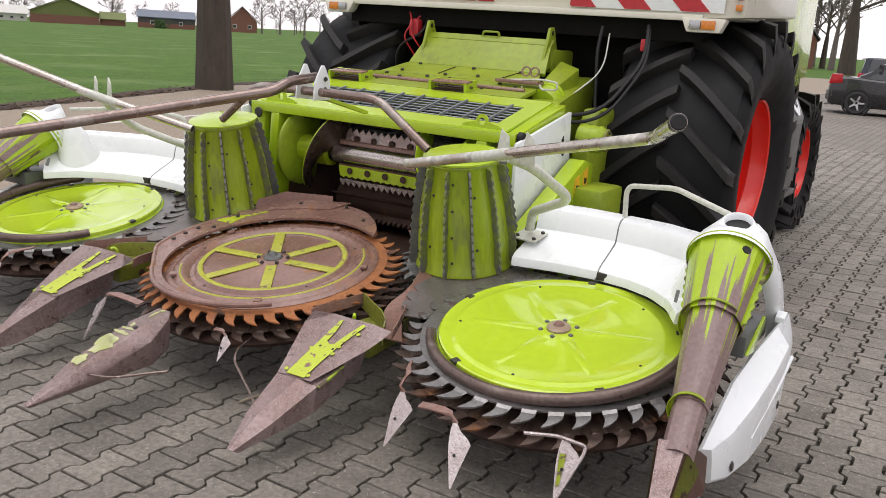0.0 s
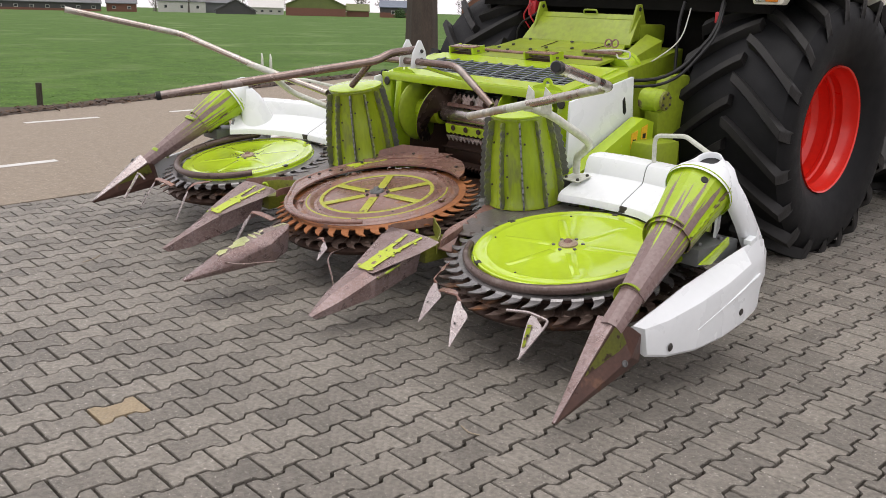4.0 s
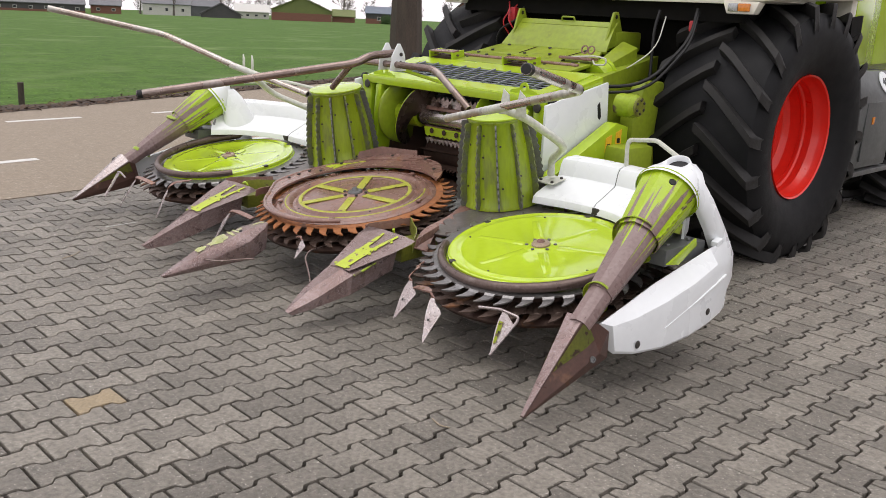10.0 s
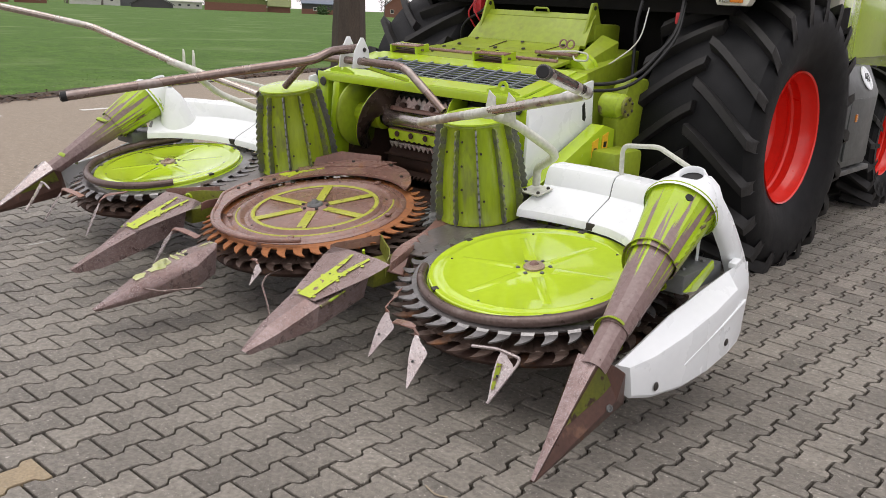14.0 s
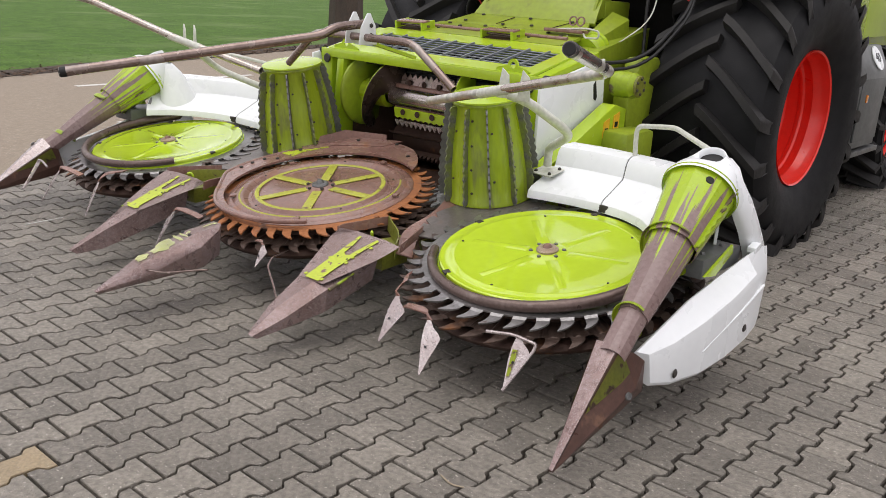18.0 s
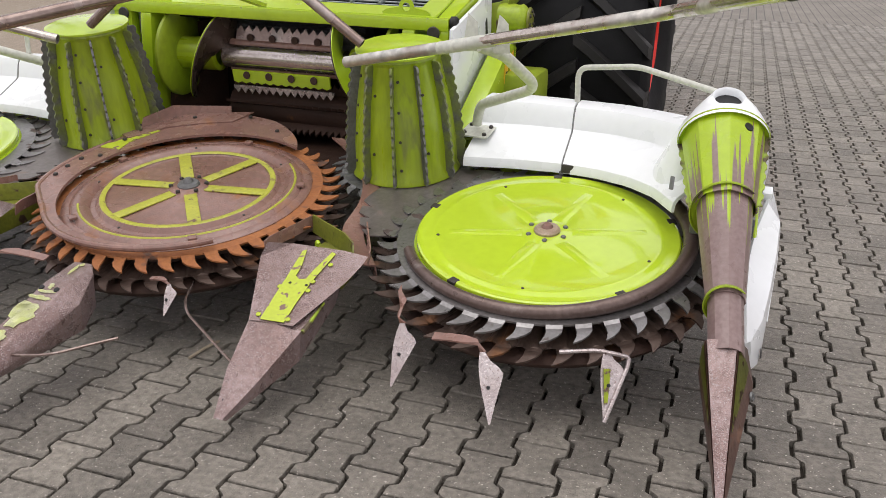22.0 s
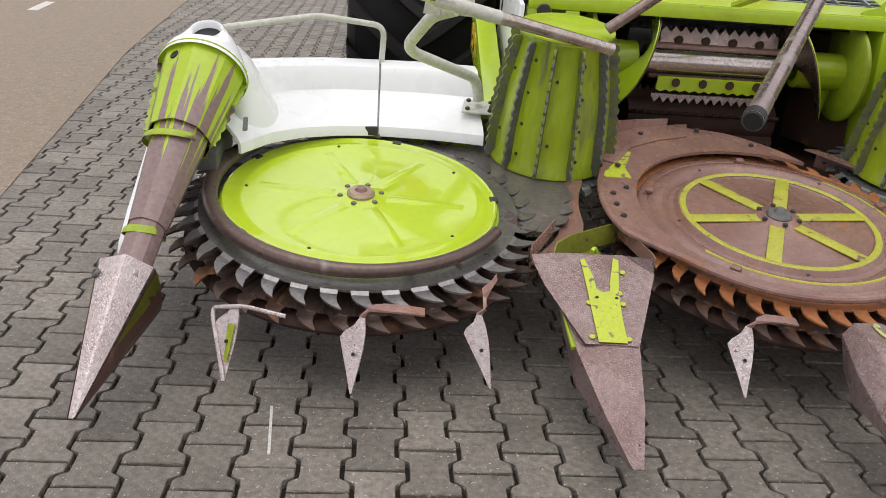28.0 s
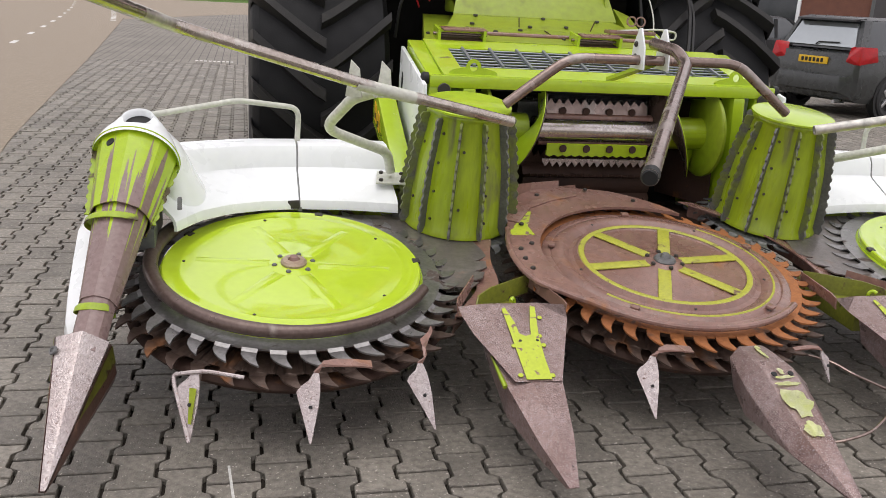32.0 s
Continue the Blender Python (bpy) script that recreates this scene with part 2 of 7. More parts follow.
def cone_paint():
    """Green paint scoured away in long streaks towards the tip."""
    m = mat("streaked_green_cone", (0.40, 0.56, 0.014), (0.35, 0.49, 0.016), 5, 0.3, bump=0.15, bscale=120, fine=0.9)
    n, l = m.node_tree.nodes, m.node_tree.links
    b = n["Principled BSDF"]
    old = b.inputs["Base Color"].links[0].from_socket
    tc, mp, ns, sx, a1, rg, mx, n2, mb = (n.new(k) for k in ("ShaderNodeTexCoord", "ShaderNodeMapping", "ShaderNodeTexNoise", "ShaderNodeSeparateXYZ", "ShaderNodeMath", "ShaderNodeMapRange", "ShaderNodeMix", "ShaderNodeTexNoise", "ShaderNodeMix"))
    # turned into bearing round the axis and way along it, so that streaks run down the cone
    flat, unit, put = (n.new(k) for k in ("ShaderNodeCombineXYZ", "ShaderNodeVectorMath", "ShaderNodeVectorMath"))
    l.new(tc.outputs["Object"], sx.inputs[0])
    l.new(sx.outputs[0], flat.inputs[0])
    l.new(sx.outputs[1], flat.inputs[1])
    unit.operation, put.operation = "NORMALIZE", "ADD"
    l.new(flat.outputs[0], unit.inputs[0])
    mp.inputs["Scale"].default_value = (0, 0, 0.16)
    l.new(tc.outputs["Object"], mp.inputs[0])
    l.new(unit.outputs[0], put.inputs[0])
    l.new(mp.outputs[0], put.inputs[1])
    ns.inputs["Scale"].default_value, ns.inputs["Detail"].default_value = 7.0, 4
    l.new(put.outputs[0], ns.inputs["Vector"])
    a1.operation = "MULTIPLY_ADD"
    a1.inputs[1].default_value = 1.5
    l.new(ns.outputs["Fac"], a1.inputs[0])
    l.new(sx.outputs[2], a1.inputs[2])
    rg.inputs[1].default_value, rg.inputs[2].default_value = 1.06, 1.085
    l.new(a1.outputs[0], rg.inputs[0])
    n2.inputs["Scale"].default_value, n2.inputs["Detail"].default_value = 60, 5
    l.new(tc.outputs["Object"], n2.inputs["Vector"])
    mb.data_type = mx.data_type = "RGBA"
    mb.inputs[6].default_value, mb.inputs[7].default_value = (0.30, 0.225, 0.215, 1), (0.15, 0.088, 0.078, 1)
    l.new(n2.outputs["Fac"], mb.inputs[0])
    l.new(rg.outputs[0], mx.inputs[0])
    l.new(old, mx.inputs[6])
    l.new(mb.outputs[2], mx.inputs[7])
    l.new(mx.outputs[2], b.inputs["Base Color"])
    return m


CONE_PAINT = cone_paint()


# ---- mesh helpers ----
def link(ob, me, parent, m=None):
    if parent is not None:
        ob.parent = parent
    if m is not None:
        ob.matrix_local = m
    return ob


def part(name, bm, material, parent=None, label="", m=None, sharp=35, smooth=True):
    """Links a bmesh as one mesh object under a thing or under a part."""
    me = bpy.data.meshes.new(name)
    bmesh.ops.recalc_face_normals(bm, faces=bm.faces)
    for f in bm.faces:
        f.smooth = smooth
    bm.to_mesh(me)
    bm.free()
    if smooth:
        me.set_sharp_from_angle(angle=radians(sharp))
    me.materials.append(material)
    ob = link(new(name, me), me, parent, m)
    if label:
        ob["label"] = label
    return ob


def again(ob, parent, m):
    """One more part on the same mesh."""
    o = link(new(ob.name.split(".")[0], ob.data), ob.data, parent, m)
    if "label" in ob:
        o["label"] = ob["label"]
    return o


def thing(name, label, category, m=None, group="", kind=""):
    e = new(name)
    if m is not None:
        e.matrix_world = m
    return tagged(e, label, category, group, kind)


def bevelled(bm, w, seg=2):
    if w:
        edges = [e for e in bm.edges if len(e.link_faces) == 2 and e.calc_face_angle(0) > 0.5]
        bmesh.ops.bevel(bm, geom=edges, offset=w, segments=seg, affect="EDGES", profile=0.6, clamp_overlap=True)
    return bm


def box(x0, x1, y0, y1, z0, z1, bm=None, bev=0.0, m=None):
    own = bmesh.new()
    bmesh.ops.create_cube(own, size=1, matrix=Matrix.Translation(((x0 + x1) / 2, (y0 + y1) / 2, (z0 + z1) / 2)) @ Matrix.Diagonal((x1 - x0, y1 - y0, z1 - z0, 1)))
    bevelled(own, bev)
    return joined(bm, own, m)


def joined(bm, own, m=None):
    if m is not None:
        own.transform(m)
    if bm is None:
        return own
    me = bpy.data.meshes.new("tmp")
    own.to_mesh(me)
    own.free()
    bm.from_mesh(me)
    bpy.data.meshes.remove(me)
    return bm


def lathe(profile, n=48, bm=None, m=None, arc=(0, 360)):
    """A surface of revolution round z through (r, z) pairs."""
    own = bmesh.new()
    full = arc[1] - arc[0] >= 360
    cnt = n if full else n + 1
    rings = []
    for r, z in profile:
        if r < 1e-6:
            rings.append([own.verts.new((0, 0, z))])
        else:
            rings.append([own.verts.new((r * math.cos(a), r * math.sin(a), z)) for a in (radians(arc[0] + (arc[1] - arc[0]) * k / n) for k in range(cnt))])
    for a, b in zip(rings, rings[1:]):
        for k in range(n):
            q = (k + 1) % cnt
            if len(a) == 1 and len(b) == 1:
                continue
            if len(a) == 1:
                own.faces.new((a[0], b[k], b[q]))
            elif len(b) == 1:
                own.faces.new((a[k], b[0], a[q]))
            else:
                own.faces.new((a[k], b[k], b[q], a[q]))
    return joined(bm, own, m)


def rounded(pts, bend):
    pts = [Vector(p) for p in pts]
    out = [pts[0]]
    for a, p, c in zip(pts, pts[1:], pts[2:]):
        d = min(bend, (p - a).length * 0.45, (c - p).length * 0.45)
        s, e = p + (a - p).normalized() * d, p + (c - p).normalized() * d
        out += [s * (1 - t) ** 2 + p * 2 * t * (1 - t) + e * t * t for t in (0, 0.2, 0.4, 0.6, 0.8, 1)]
    return out + [pts[-1]]


def tube(pts, r, bend=0.06, n=14, bm=None, hollow=0.0, r1=None):
    """A round pipe along a line with bent corners; hollow: depth of the open ends."""
    own = bmesh.new()
    line = rounded(pts, bend)
    r1 = r if r1 is None else r1
    rings, up = [], None
    for k, p in enumerate(line):
        d = (line[min(k + 1, len(line) - 1)] - line[max(k - 1, 0)]).normalized()
        if up is None:
            up = d.orthogonal().normalized()
        up = (up - d * up.dot(d)).normalized()
        side = d.cross(up)
        rad = r + (r1 - r) * k / (len(line) - 1)
        rings.append([own.verts.new(p + (up * math.cos(t) + side * math.sin(t)) * rad) for t in (2 * math.pi * j / n for j in range(n))])
    for a, b in zip(rings, rings[1:]):
        for j in range(n):
            own.faces.new((a[j], a[(j + 1) % n], b[(j + 1) % n], b[j]))
    for ring, inward in ((rings[0], line[1] - line[0]), (rings[-1], line[-2] - line[-1])):
        if hollow:
            c = sum((v.co for v in ring), Vector()) / n
            lip = [own.verts.new(c + (v.co - c) * 0.8) for v in ring]
            deep = [own.verts.new(v.co + inward.normalized() * hollow) for v in lip]
            for x, y in ((ring, lip), (lip, deep)):
                for j in range(n):
                    own.faces.new((x[j], x[(j + 1) % n], y[(j + 1) % n], y[j]))
            own.faces.new(deep)
        else:
            own.faces.new(ring)
    return joined(bm, own)


def slab(outline, z0, z1, bm=None, bev=0.0, m=None):
    """A plate of any outline (x, y) between two heights."""
    own = bmesh.new()
    lo = [own.verts.new((x, y, z0)) for x, y in outline]
    hi = [own.verts.new((x, y, z1)) for x, y in outline]
    own.faces.new(lo)
    own.faces.new(hi)
    for k in range(len(lo)):
        q = (k + 1) % len(lo)
        own.faces.new((lo[k], lo[q], hi[q], hi[k]))
    bmesh.ops.recalc_face_normals(own, faces=own.faces)
    bevelled(own, bev)
    return joined(bm, own, m)


def ring_plate(outer, inner, z0, z1, closed=True, bm=None):
    """A plate between two lines of as many (x, y) points."""
    own = bmesh.new()
    rows = [[own.verts.new((x, y, z)) for x, y in line] for line, z in ((inner, z0), (inner, z1), (outer, z1), (outer, z0))]
    n = len(outer)
    for k in range(n if closed else n - 1):
        q = (k + 1) % n
        for a, b in zip(rows, rows[1:] + rows[:1]):
            own.faces.new((a[k], a[q], b[q], b[k]))
    if not closed:
        for k in (0, n - 1):
            own.faces.new([r[k] for r in rows])
    return joined(bm, own)


def loft(rows, bm=None, closed=False, thick=0.0):
    """A skin over rows of points, with a thickness if wanted."""
    own = bmesh.new()
    grid = [[own.verts.new(p) for p in row] for row in rows]
    for a, b in zip(grid, grid[1:]):
        n = len(a)
        for k in range(n if closed else n - 1):
            own.faces.new((a[k], a[(k + 1) % n], b[(k + 1) % n], b[k]))
    if thick:
        bmesh.ops.recalc_face_normals(own, faces=own.faces)
        bmesh.ops.solidify(own, geom=own.faces[:], thickness=thick)
    return joined(bm, own)


def hull(points, bm=None, bev=0.0):
    own = bmesh.new()
    bmesh.ops.convex_hull(own, input=[own.verts.new(p) for p in points])
    bmesh.ops.dissolve_limit(own, angle_limit=radians(2), verts=own.verts[:], edges=own.edges[:])
    bevelled(own, bev)
    return joined(bm, own)


def bolt_head(r=0.012, h=0.009):
    return lathe([(0, h), (r * 0.75, h), (r, h * 0.6), (r, 0), (0, 0)], 6)


# ---- the ground ----
def fall(x):
    """The meadow sinks slowly past the road."""
    return -0.0167 * max(0.0, -x - 11.0)


def ground_sheet():
    own = bmesh.new()
    xs = [-2500, -900, -400, -261, -160, -80, -40, -25, -16, -12.5, -11, -9, -7, -3, 3, 12, 40, 160, 900, 2500]
    ys = [-2500, -600, -100, -30, -10, 0, 10, 20, 40, 80, 160, 400, 900, 2500]
    grid = [[own.verts.new((x, y, fall(x) - 0.06)) for x in xs] for y in ys]
    for a, b in zip(grid, grid[1:]):
        for k in range(len(xs) - 1):
            own.faces.new((a[k], a[k + 1], b[k + 1], b[k]))
    return own


tagged(part("ground", ground_sheet(), GRASS), "wide green meadow of short grass reaching the horizon", "meadow", kind="structure")


def on_road(u, v):
    """The road runs a little across the machine's axis, and bends off behind it."""
    return -3.05 - u - 0.1 * v - 0.0011 * max(0.0, v - 20) ** 2, v


EDGE_Y, EDGE_X = (-60, -1, 5.2, 9, 15, 24, 28.5, 41, 60, 120), (2.97, -2.93, -3.69, -3.98, -4.43, -5.17, -5.53, -6.77, -9.0, -20.0)


def road_edge(y):
    """Where the asphalt meets the paved yard."""
    return float(np.interp(y, EDGE_Y, EDGE_X))


def verge_x(y):
    return -8.0 - 0.36 * y if -3 < y < 12 else (-6.92 - 0.1 * (y + 3) if y <= -3 else on_road(8.1 - 0.02 * (y - 12), y)[0])


def sheet(left, right, z0, z1):
    """A strip of ground between two lines of (x, y)."""
    return ring_plate(left, right, z0, z1, closed=False)


ys = [-60, -30, -12] + [-10 + 0.5 * k for k in range(61)] + [24, 30, 40, 60, 90, 120]
tagged(part("road", sheet([(verge_x(y) + 0.1, y) for y in ys], [(road_edge(y) + 0.008 * noise.noise((y * 2.0, 1, 0)), y) for y in ys], -0.055, 0.005), ASPHALT), "pale worn asphalt country road beside the yard", "road", kind="structure")
vs = [-60 + 0.5 * k for k in range(260)]
tagged(part("verge", sheet([(verge_x(y) - 0.55 - 0.3 * noise.noise((y, 0, 0)), y) for y in vs], [(verge_x(y) + 0.12 + 0.06 * noise.noise((y * 2, 5, 0)), y) for y in vs], -0.055, 0.004), SOIL), "strip of dark soil and dead leaves along the road", "verge", kind="structure")
mark = thing("road_marking", "white broken lines painted on the road", "road marking", kind="structure")


def dash(u, w, v0, v1):
    vv = [v0 + (v1 - v0) * k / 3 for k in range(4)]
    part("dash", sheet([on_road(u + w, v) for v in vv], [on_road(u, v) for v in vv], 0.001, 0.008), LINE, mark)


for v in range(-20, 90, 3):
    dash(1.46, 0.11, v + 0.4, v + 1.7 if v < 6 else v + 1.2)
for v in range(-12, 20, 2):
    dash(4.09, 0.10, v * 1.0 + 0.3, v + 1.25)
for v in range(28, 40, 1):
    dash(-0.25, 0.18, v + 0.0, v + 0.45)

side_street = sheet([(-9.2, 58), (-8.2, 61.5), (-5.75, 62.2), (-0.7, 65), (9, 67), (40, 72)], [(-5.58, 29.4), (-4.35, 33.1), (-2.54, 38.2), (-1.6, 40.2), (9, 43), (40, 46)], -0.054, 0.002)
tagged(part("side_road", side_street, ASPHALT), "pale asphalt side road behind the yard", "road", kind="structure")
# the yard's bed under the stones, which shows as the joints
yard = sheet([(road_edge(y) - 0.2, y) for y in (-40, -10, 5, 15, 31, 42)], [(60, y) for y in (-40, -10, 5, 15, 31, 46)], -0.058, -0.023)
tagged(part("yard_bed", yard, JOINT), "dark sand bed under the paving stones", "sand bed", kind="structure")


def far_paving():
    """Far stones: rows with dark joints, drawn by the surface."""
    m = bpy.data.materials.new("far_paving")
    m.use_nodes = True
    n, l = m.node_tree.nodes, m.node_tree.links
    tc, mp, br, ns, mx = (n.new(k) for k in ("ShaderNodeTexCoord", "ShaderNodeMapping", "ShaderNodeTexBrick", "ShaderNodeTexNoise", "ShaderNodeMix"))
    mp.inputs["Rotation"].default_value = (0, 0, radians(90))
    br.inputs["Scale"].default_value = 1.0
    br.inputs["Brick Width"].default_value, br.inputs["Row Height"].default_value, br.inputs["Mortar Size"].default_value = 0.20, 0.146, 0.007
    br.inputs["Color1"].default_value, br.inputs["Color2"].default_value, br.inputs["Mortar"].default_value = (0.30, 0.270, 0.225, 1), (0.235, 0.212, 0.178, 1), (0.06, 0.052, 0.045, 1)
    ns.inputs["Scale"].default_value, ns.inputs["Detail"].default_value = 0.7, 6
    mx.data_type, mx.blend_type = "RGBA", "MULTIPLY"
    mx.inputs[0].default_value = 0.6
    l.new(tc.outputs["Object"], mp.inputs[0])
    l.new(mp.outputs[0], br.inputs[0])
    l.new(tc.outputs["Object"], ns.inputs[0])
    l.new(br.outputs[0], mx.inputs[6])
    l.new(ns.outputs[0], mx.inputs[7])
    l.new(mx.outputs[2], n["Principled BSDF"].inputs["Base Color"])
    n["Principled BSDF"].inputs["Roughness"].default_value = 0.7
    return m


# ---- the maize header ----
TILT = Matrix.Translation((0, 0, 0.466)) @ Matrix.Rotation(radians(9.8), 4, "X")
header = thing("maize_header", "lime green and white three-rotor maize header on a forage harvester", "maize header")


def at_tilt(x, y, z=0.0, turn=0.0):
    return TILT @ Matrix.Translation((x, y, z)) @ Matrix.Rotation(radians(turn), 4, "Z")


def saw_ring(n, r_root, r_tip, r_in, z_in, z_root, z_tip, thick=0.007, lean=1):
    """A thin dished ring with hooked teeth that bend down, and wide gaps between them."""
    own = bmesh.new()
    step = 2 * math.pi / n

    def at(r, a, z):
        return own.verts.new((r * math.cos(a), r * math.sin(a), z))
    for k in range(n):
        a = k * step
        ring = [[at(r, a + f * step * lean, z) for f in (0, 0.2, 0.5, 0.8, 1.0)] for r, z in ((r_in, z_in), (r_root - 0.006, z_root))]
        for i in range(4):
            own.faces.new((ring[0][i], ring[0][i + 1], ring[1][i + 1], ring[1][i]))
        rows = [[ring[1][1], ring[1][3]]]
        for f, l, w in ((0.30, 0.03, 0.52), (0.58, 0.13, 0.40), (0.84, 0.30, 0.24), (1.0, 0.46, 0.05)):
            r = r_root + (r_tip - r_root) * f
            z = z_root + (z_tip - z_root) * f ** 1.4
            rows.append([at(r, a + (0.5 + l - w / 2) * step * lean, z), at(r, a + (0.5 + l + w / 2) * step * lean, z)])
        for p, q in zip(rows, rows[1:]):
            own.faces.new((p[0], p[1], q[1], q[0]))
    bmesh.ops.remove_doubles(own, verts=own.verts[:], dist=0.0004)
    bmesh.ops.recalc_face_normals(own, faces=own.faces)
    bmesh.ops.solidify(own, geom=own.faces[:], thickness=thick)
    return own


def six_spokes(r0, r1, w, h):
    bm = bmesh.new()
    for k in range(6):
        m = Matrix.Rotation(radians(60 * k), 4, "Z")
        box(r0, r1, -w, w, 0, h, bm, 0.006, m)
    return bm


R_LID, R_TIP = 0.47, 0.622


def lid_shape(rusty=False):
    if rusty:
        return lathe([(0, 0.004), (0.07, 0.004), (0.09, -0.008), (0.325, -0.012), (0.335, -0.004), (0.358, -0.004), (0.372, -0.020), (0.390, -0.024), (0.408, -0.010), (0.425, -0.004), (0.452, -0.006), (R_LID, -0.020), (R_LID + 0.004, -0.034), (R_LID, -0.045), (0.30, -0.05), (0, -0.05)], 96)
    return lathe([(0, 0.006), (0.075, 0.006), (0.092, 0.001), (0.385, 0.001), (0.400, 0.0045), (0.412, 0.005), (0.424, 0.001), (0.455, 0.003), (0.466, 0.005), (R_LID + 0.002, 0.001), (R_LID + 0.004, -0.006), (R_LID + 0.004, -0.020), (R_LID, -0.026), (0.30, -0.03), (0, -0.03)], 96)


def rotor(x, rusty, turn):
    lean = -1 if x > 1 else 1
    n_teeth = 42 if rusty else 38
    root = part("rotor", lathe([(0, -0.06), (0.40, -0.06), (0.42, -0.09), (0.42, -0.2), (0.30, -0.25), (0, -0.26)], 48), RUST_DARK, header, "rust-brown rotor" if rusty else "rotor with a glossy green lid", at_tilt(x, 0, 0, turn))
    part("lid", lid_shape(rusty), RUST_BROWN if rusty else LID_GREEN, root, "rust-brown lid" if rusty else "glossy lime green lid")
    if rusty:
        part("spoke_ring", six_spokes(0.06, 0.335, 0.026, 0.006), SPOKE, root, "worn green spokes", Matrix.Translation((0, 0, -0.008)))
        part("paint_ring", lathe([(0.330, -0.004), (0.336, -0.001), (0.350, -0.001), (0.356, -0.006), (0.362, -0.010), (0.332, -0.010)], 96), SPOKE, root)
        part("paint_ring", lathe([(0.428, -0.006), (0.431, -0.0015), (0.436, -0.0015), (0.440, -0.006)], 96, arc=(-150, 40)), SPOKE, root, "thin ring of worn green paint")
        part("rim_band", lathe([(R_LID - 0.02, -0.03), (R_LID, -0.012), (R_LID + 0.024, -0.014), (R_LID + 0.034, -0.022), (R_LID + 0.024, -0.034), (R_LID - 0.02, -0.034)], 96), RUST_BROWN, root)
    else:
        ribs = bmesh.new()
        for k in range(6):
            wedge = hull([(x, y * q, z) for x, y, z in ((0.085, 0.030, 0.0), (0.365, 0.021, 0.0), (0.105, 0.017, 0.0042), (0.335, 0.010, 0.0036)) for q in (-1, 1)])
            joined(ribs, wedge, Matrix.Rotation(radians(60 * k), 4, "Z"))
        part("pressed_ribs", ribs, LID_GREEN, root, sharp=70)
        part("rim_band", lathe([(R_LID - 0.01, -0.022), (R_LID + 0.008, -0.018), (R_LID + 0.014, -0.026), (R_LID + 0.008, -0.034), (R_LID - 0.01, -0.034)], 96), GREEN, root)
    part("upper_blade", saw_ring(n_teeth, R_TIP - 0.070, R_TIP, 0.40, -0.030, -0.032, -0.038, lean=lean), RUST_ORANGE if rusty else STEEL, root, "orange rusty saw blade" if rusty else "bright steel saw blade")
    part("lower_blade", saw_ring(n_teeth, R_TIP - 0.040, R_TIP + 0.034, 0.35, -0.090, -0.096, -0.104, lean=lean), BLADE_DARK, root, "dark rusty lower blade", Matrix.Rotation(0.06, 4, "Z"))
    part("skirt", lathe([(0.40, -0.040), (0.46, -0.046), (0.47, -0.088), (0.42, -0.09)], 64), RUST_DARK, root)
    part("base_pan", lathe([(0, -0.128), (0.52, -0.124), (0.585, -0.130), (0.600, -0.142), (0.590, -0.160), (0.52, -0.195), (0.35, -0.225), (0, -0.235)], 64), RUST_DARK, root)
    part("hub", lathe([(0, 0.032), (0.014, 0.032), (0.018, 0.026), (0.022, 0.016), (0.040, 0.014), (0.046, 0.006), (0.046, 0.0), (0, 0)], 24), GREY_STEEL if rusty else RUST_BROWN, root, "hub with a central bolt", Matrix.Translation((0, 0, 0.002)))
    if not rusty:
        part("washer", lathe([(0.020, 0.016), (0.022, 0.022), (0.040, 0.020), (0.048, 0.012), (0.048, 0.004), (0.02, 0.004)], 28), TAN, root, "tan hub washer", Matrix.Translation((0, 0, 0.002)))
    b = None
    for k in range(6):
        a = radians(60 * k + 20)
        m = Matrix.Translation((0.072 * math.cos(a), 0.072 * math.sin(a), 0.003))
        b = again(b, root, m) if b else part("bolt", bolt_head(0.010, 0.009), BOLT if rusty else GREY_STEEL, root, m=m)
    c = None
    for k in range(5):
        a = radians(72 * k + 10)
        m = Matrix.Rotation(a, 4, "Z") @ Matrix.Translation((R_LID - 0.006, 0, -0.006))
        c = again(c, root, m) if c else part("clip", box(-0.014, 0.016, -0.017, 0.017, 0, 0.012, bev=0.004), RUST_BROWN if rusty else BOLT, root, "dark lid clip", m)
    d = None
    for k in range(5):
        a = radians(72 * k + 40)
        m = Matrix.Translation((0.395 * math.cos(a), 0.395 * math.sin(a), 0.0 if rusty else 0.003))
        d = again(d, root, m) if d else part("rivet", bolt_head(0.006, 0.004), BOLT, root, m=m)
    return root


rotor(0, True, 6)
rotor(1.5, False, 15)
rotor(-1.5, False, -8)


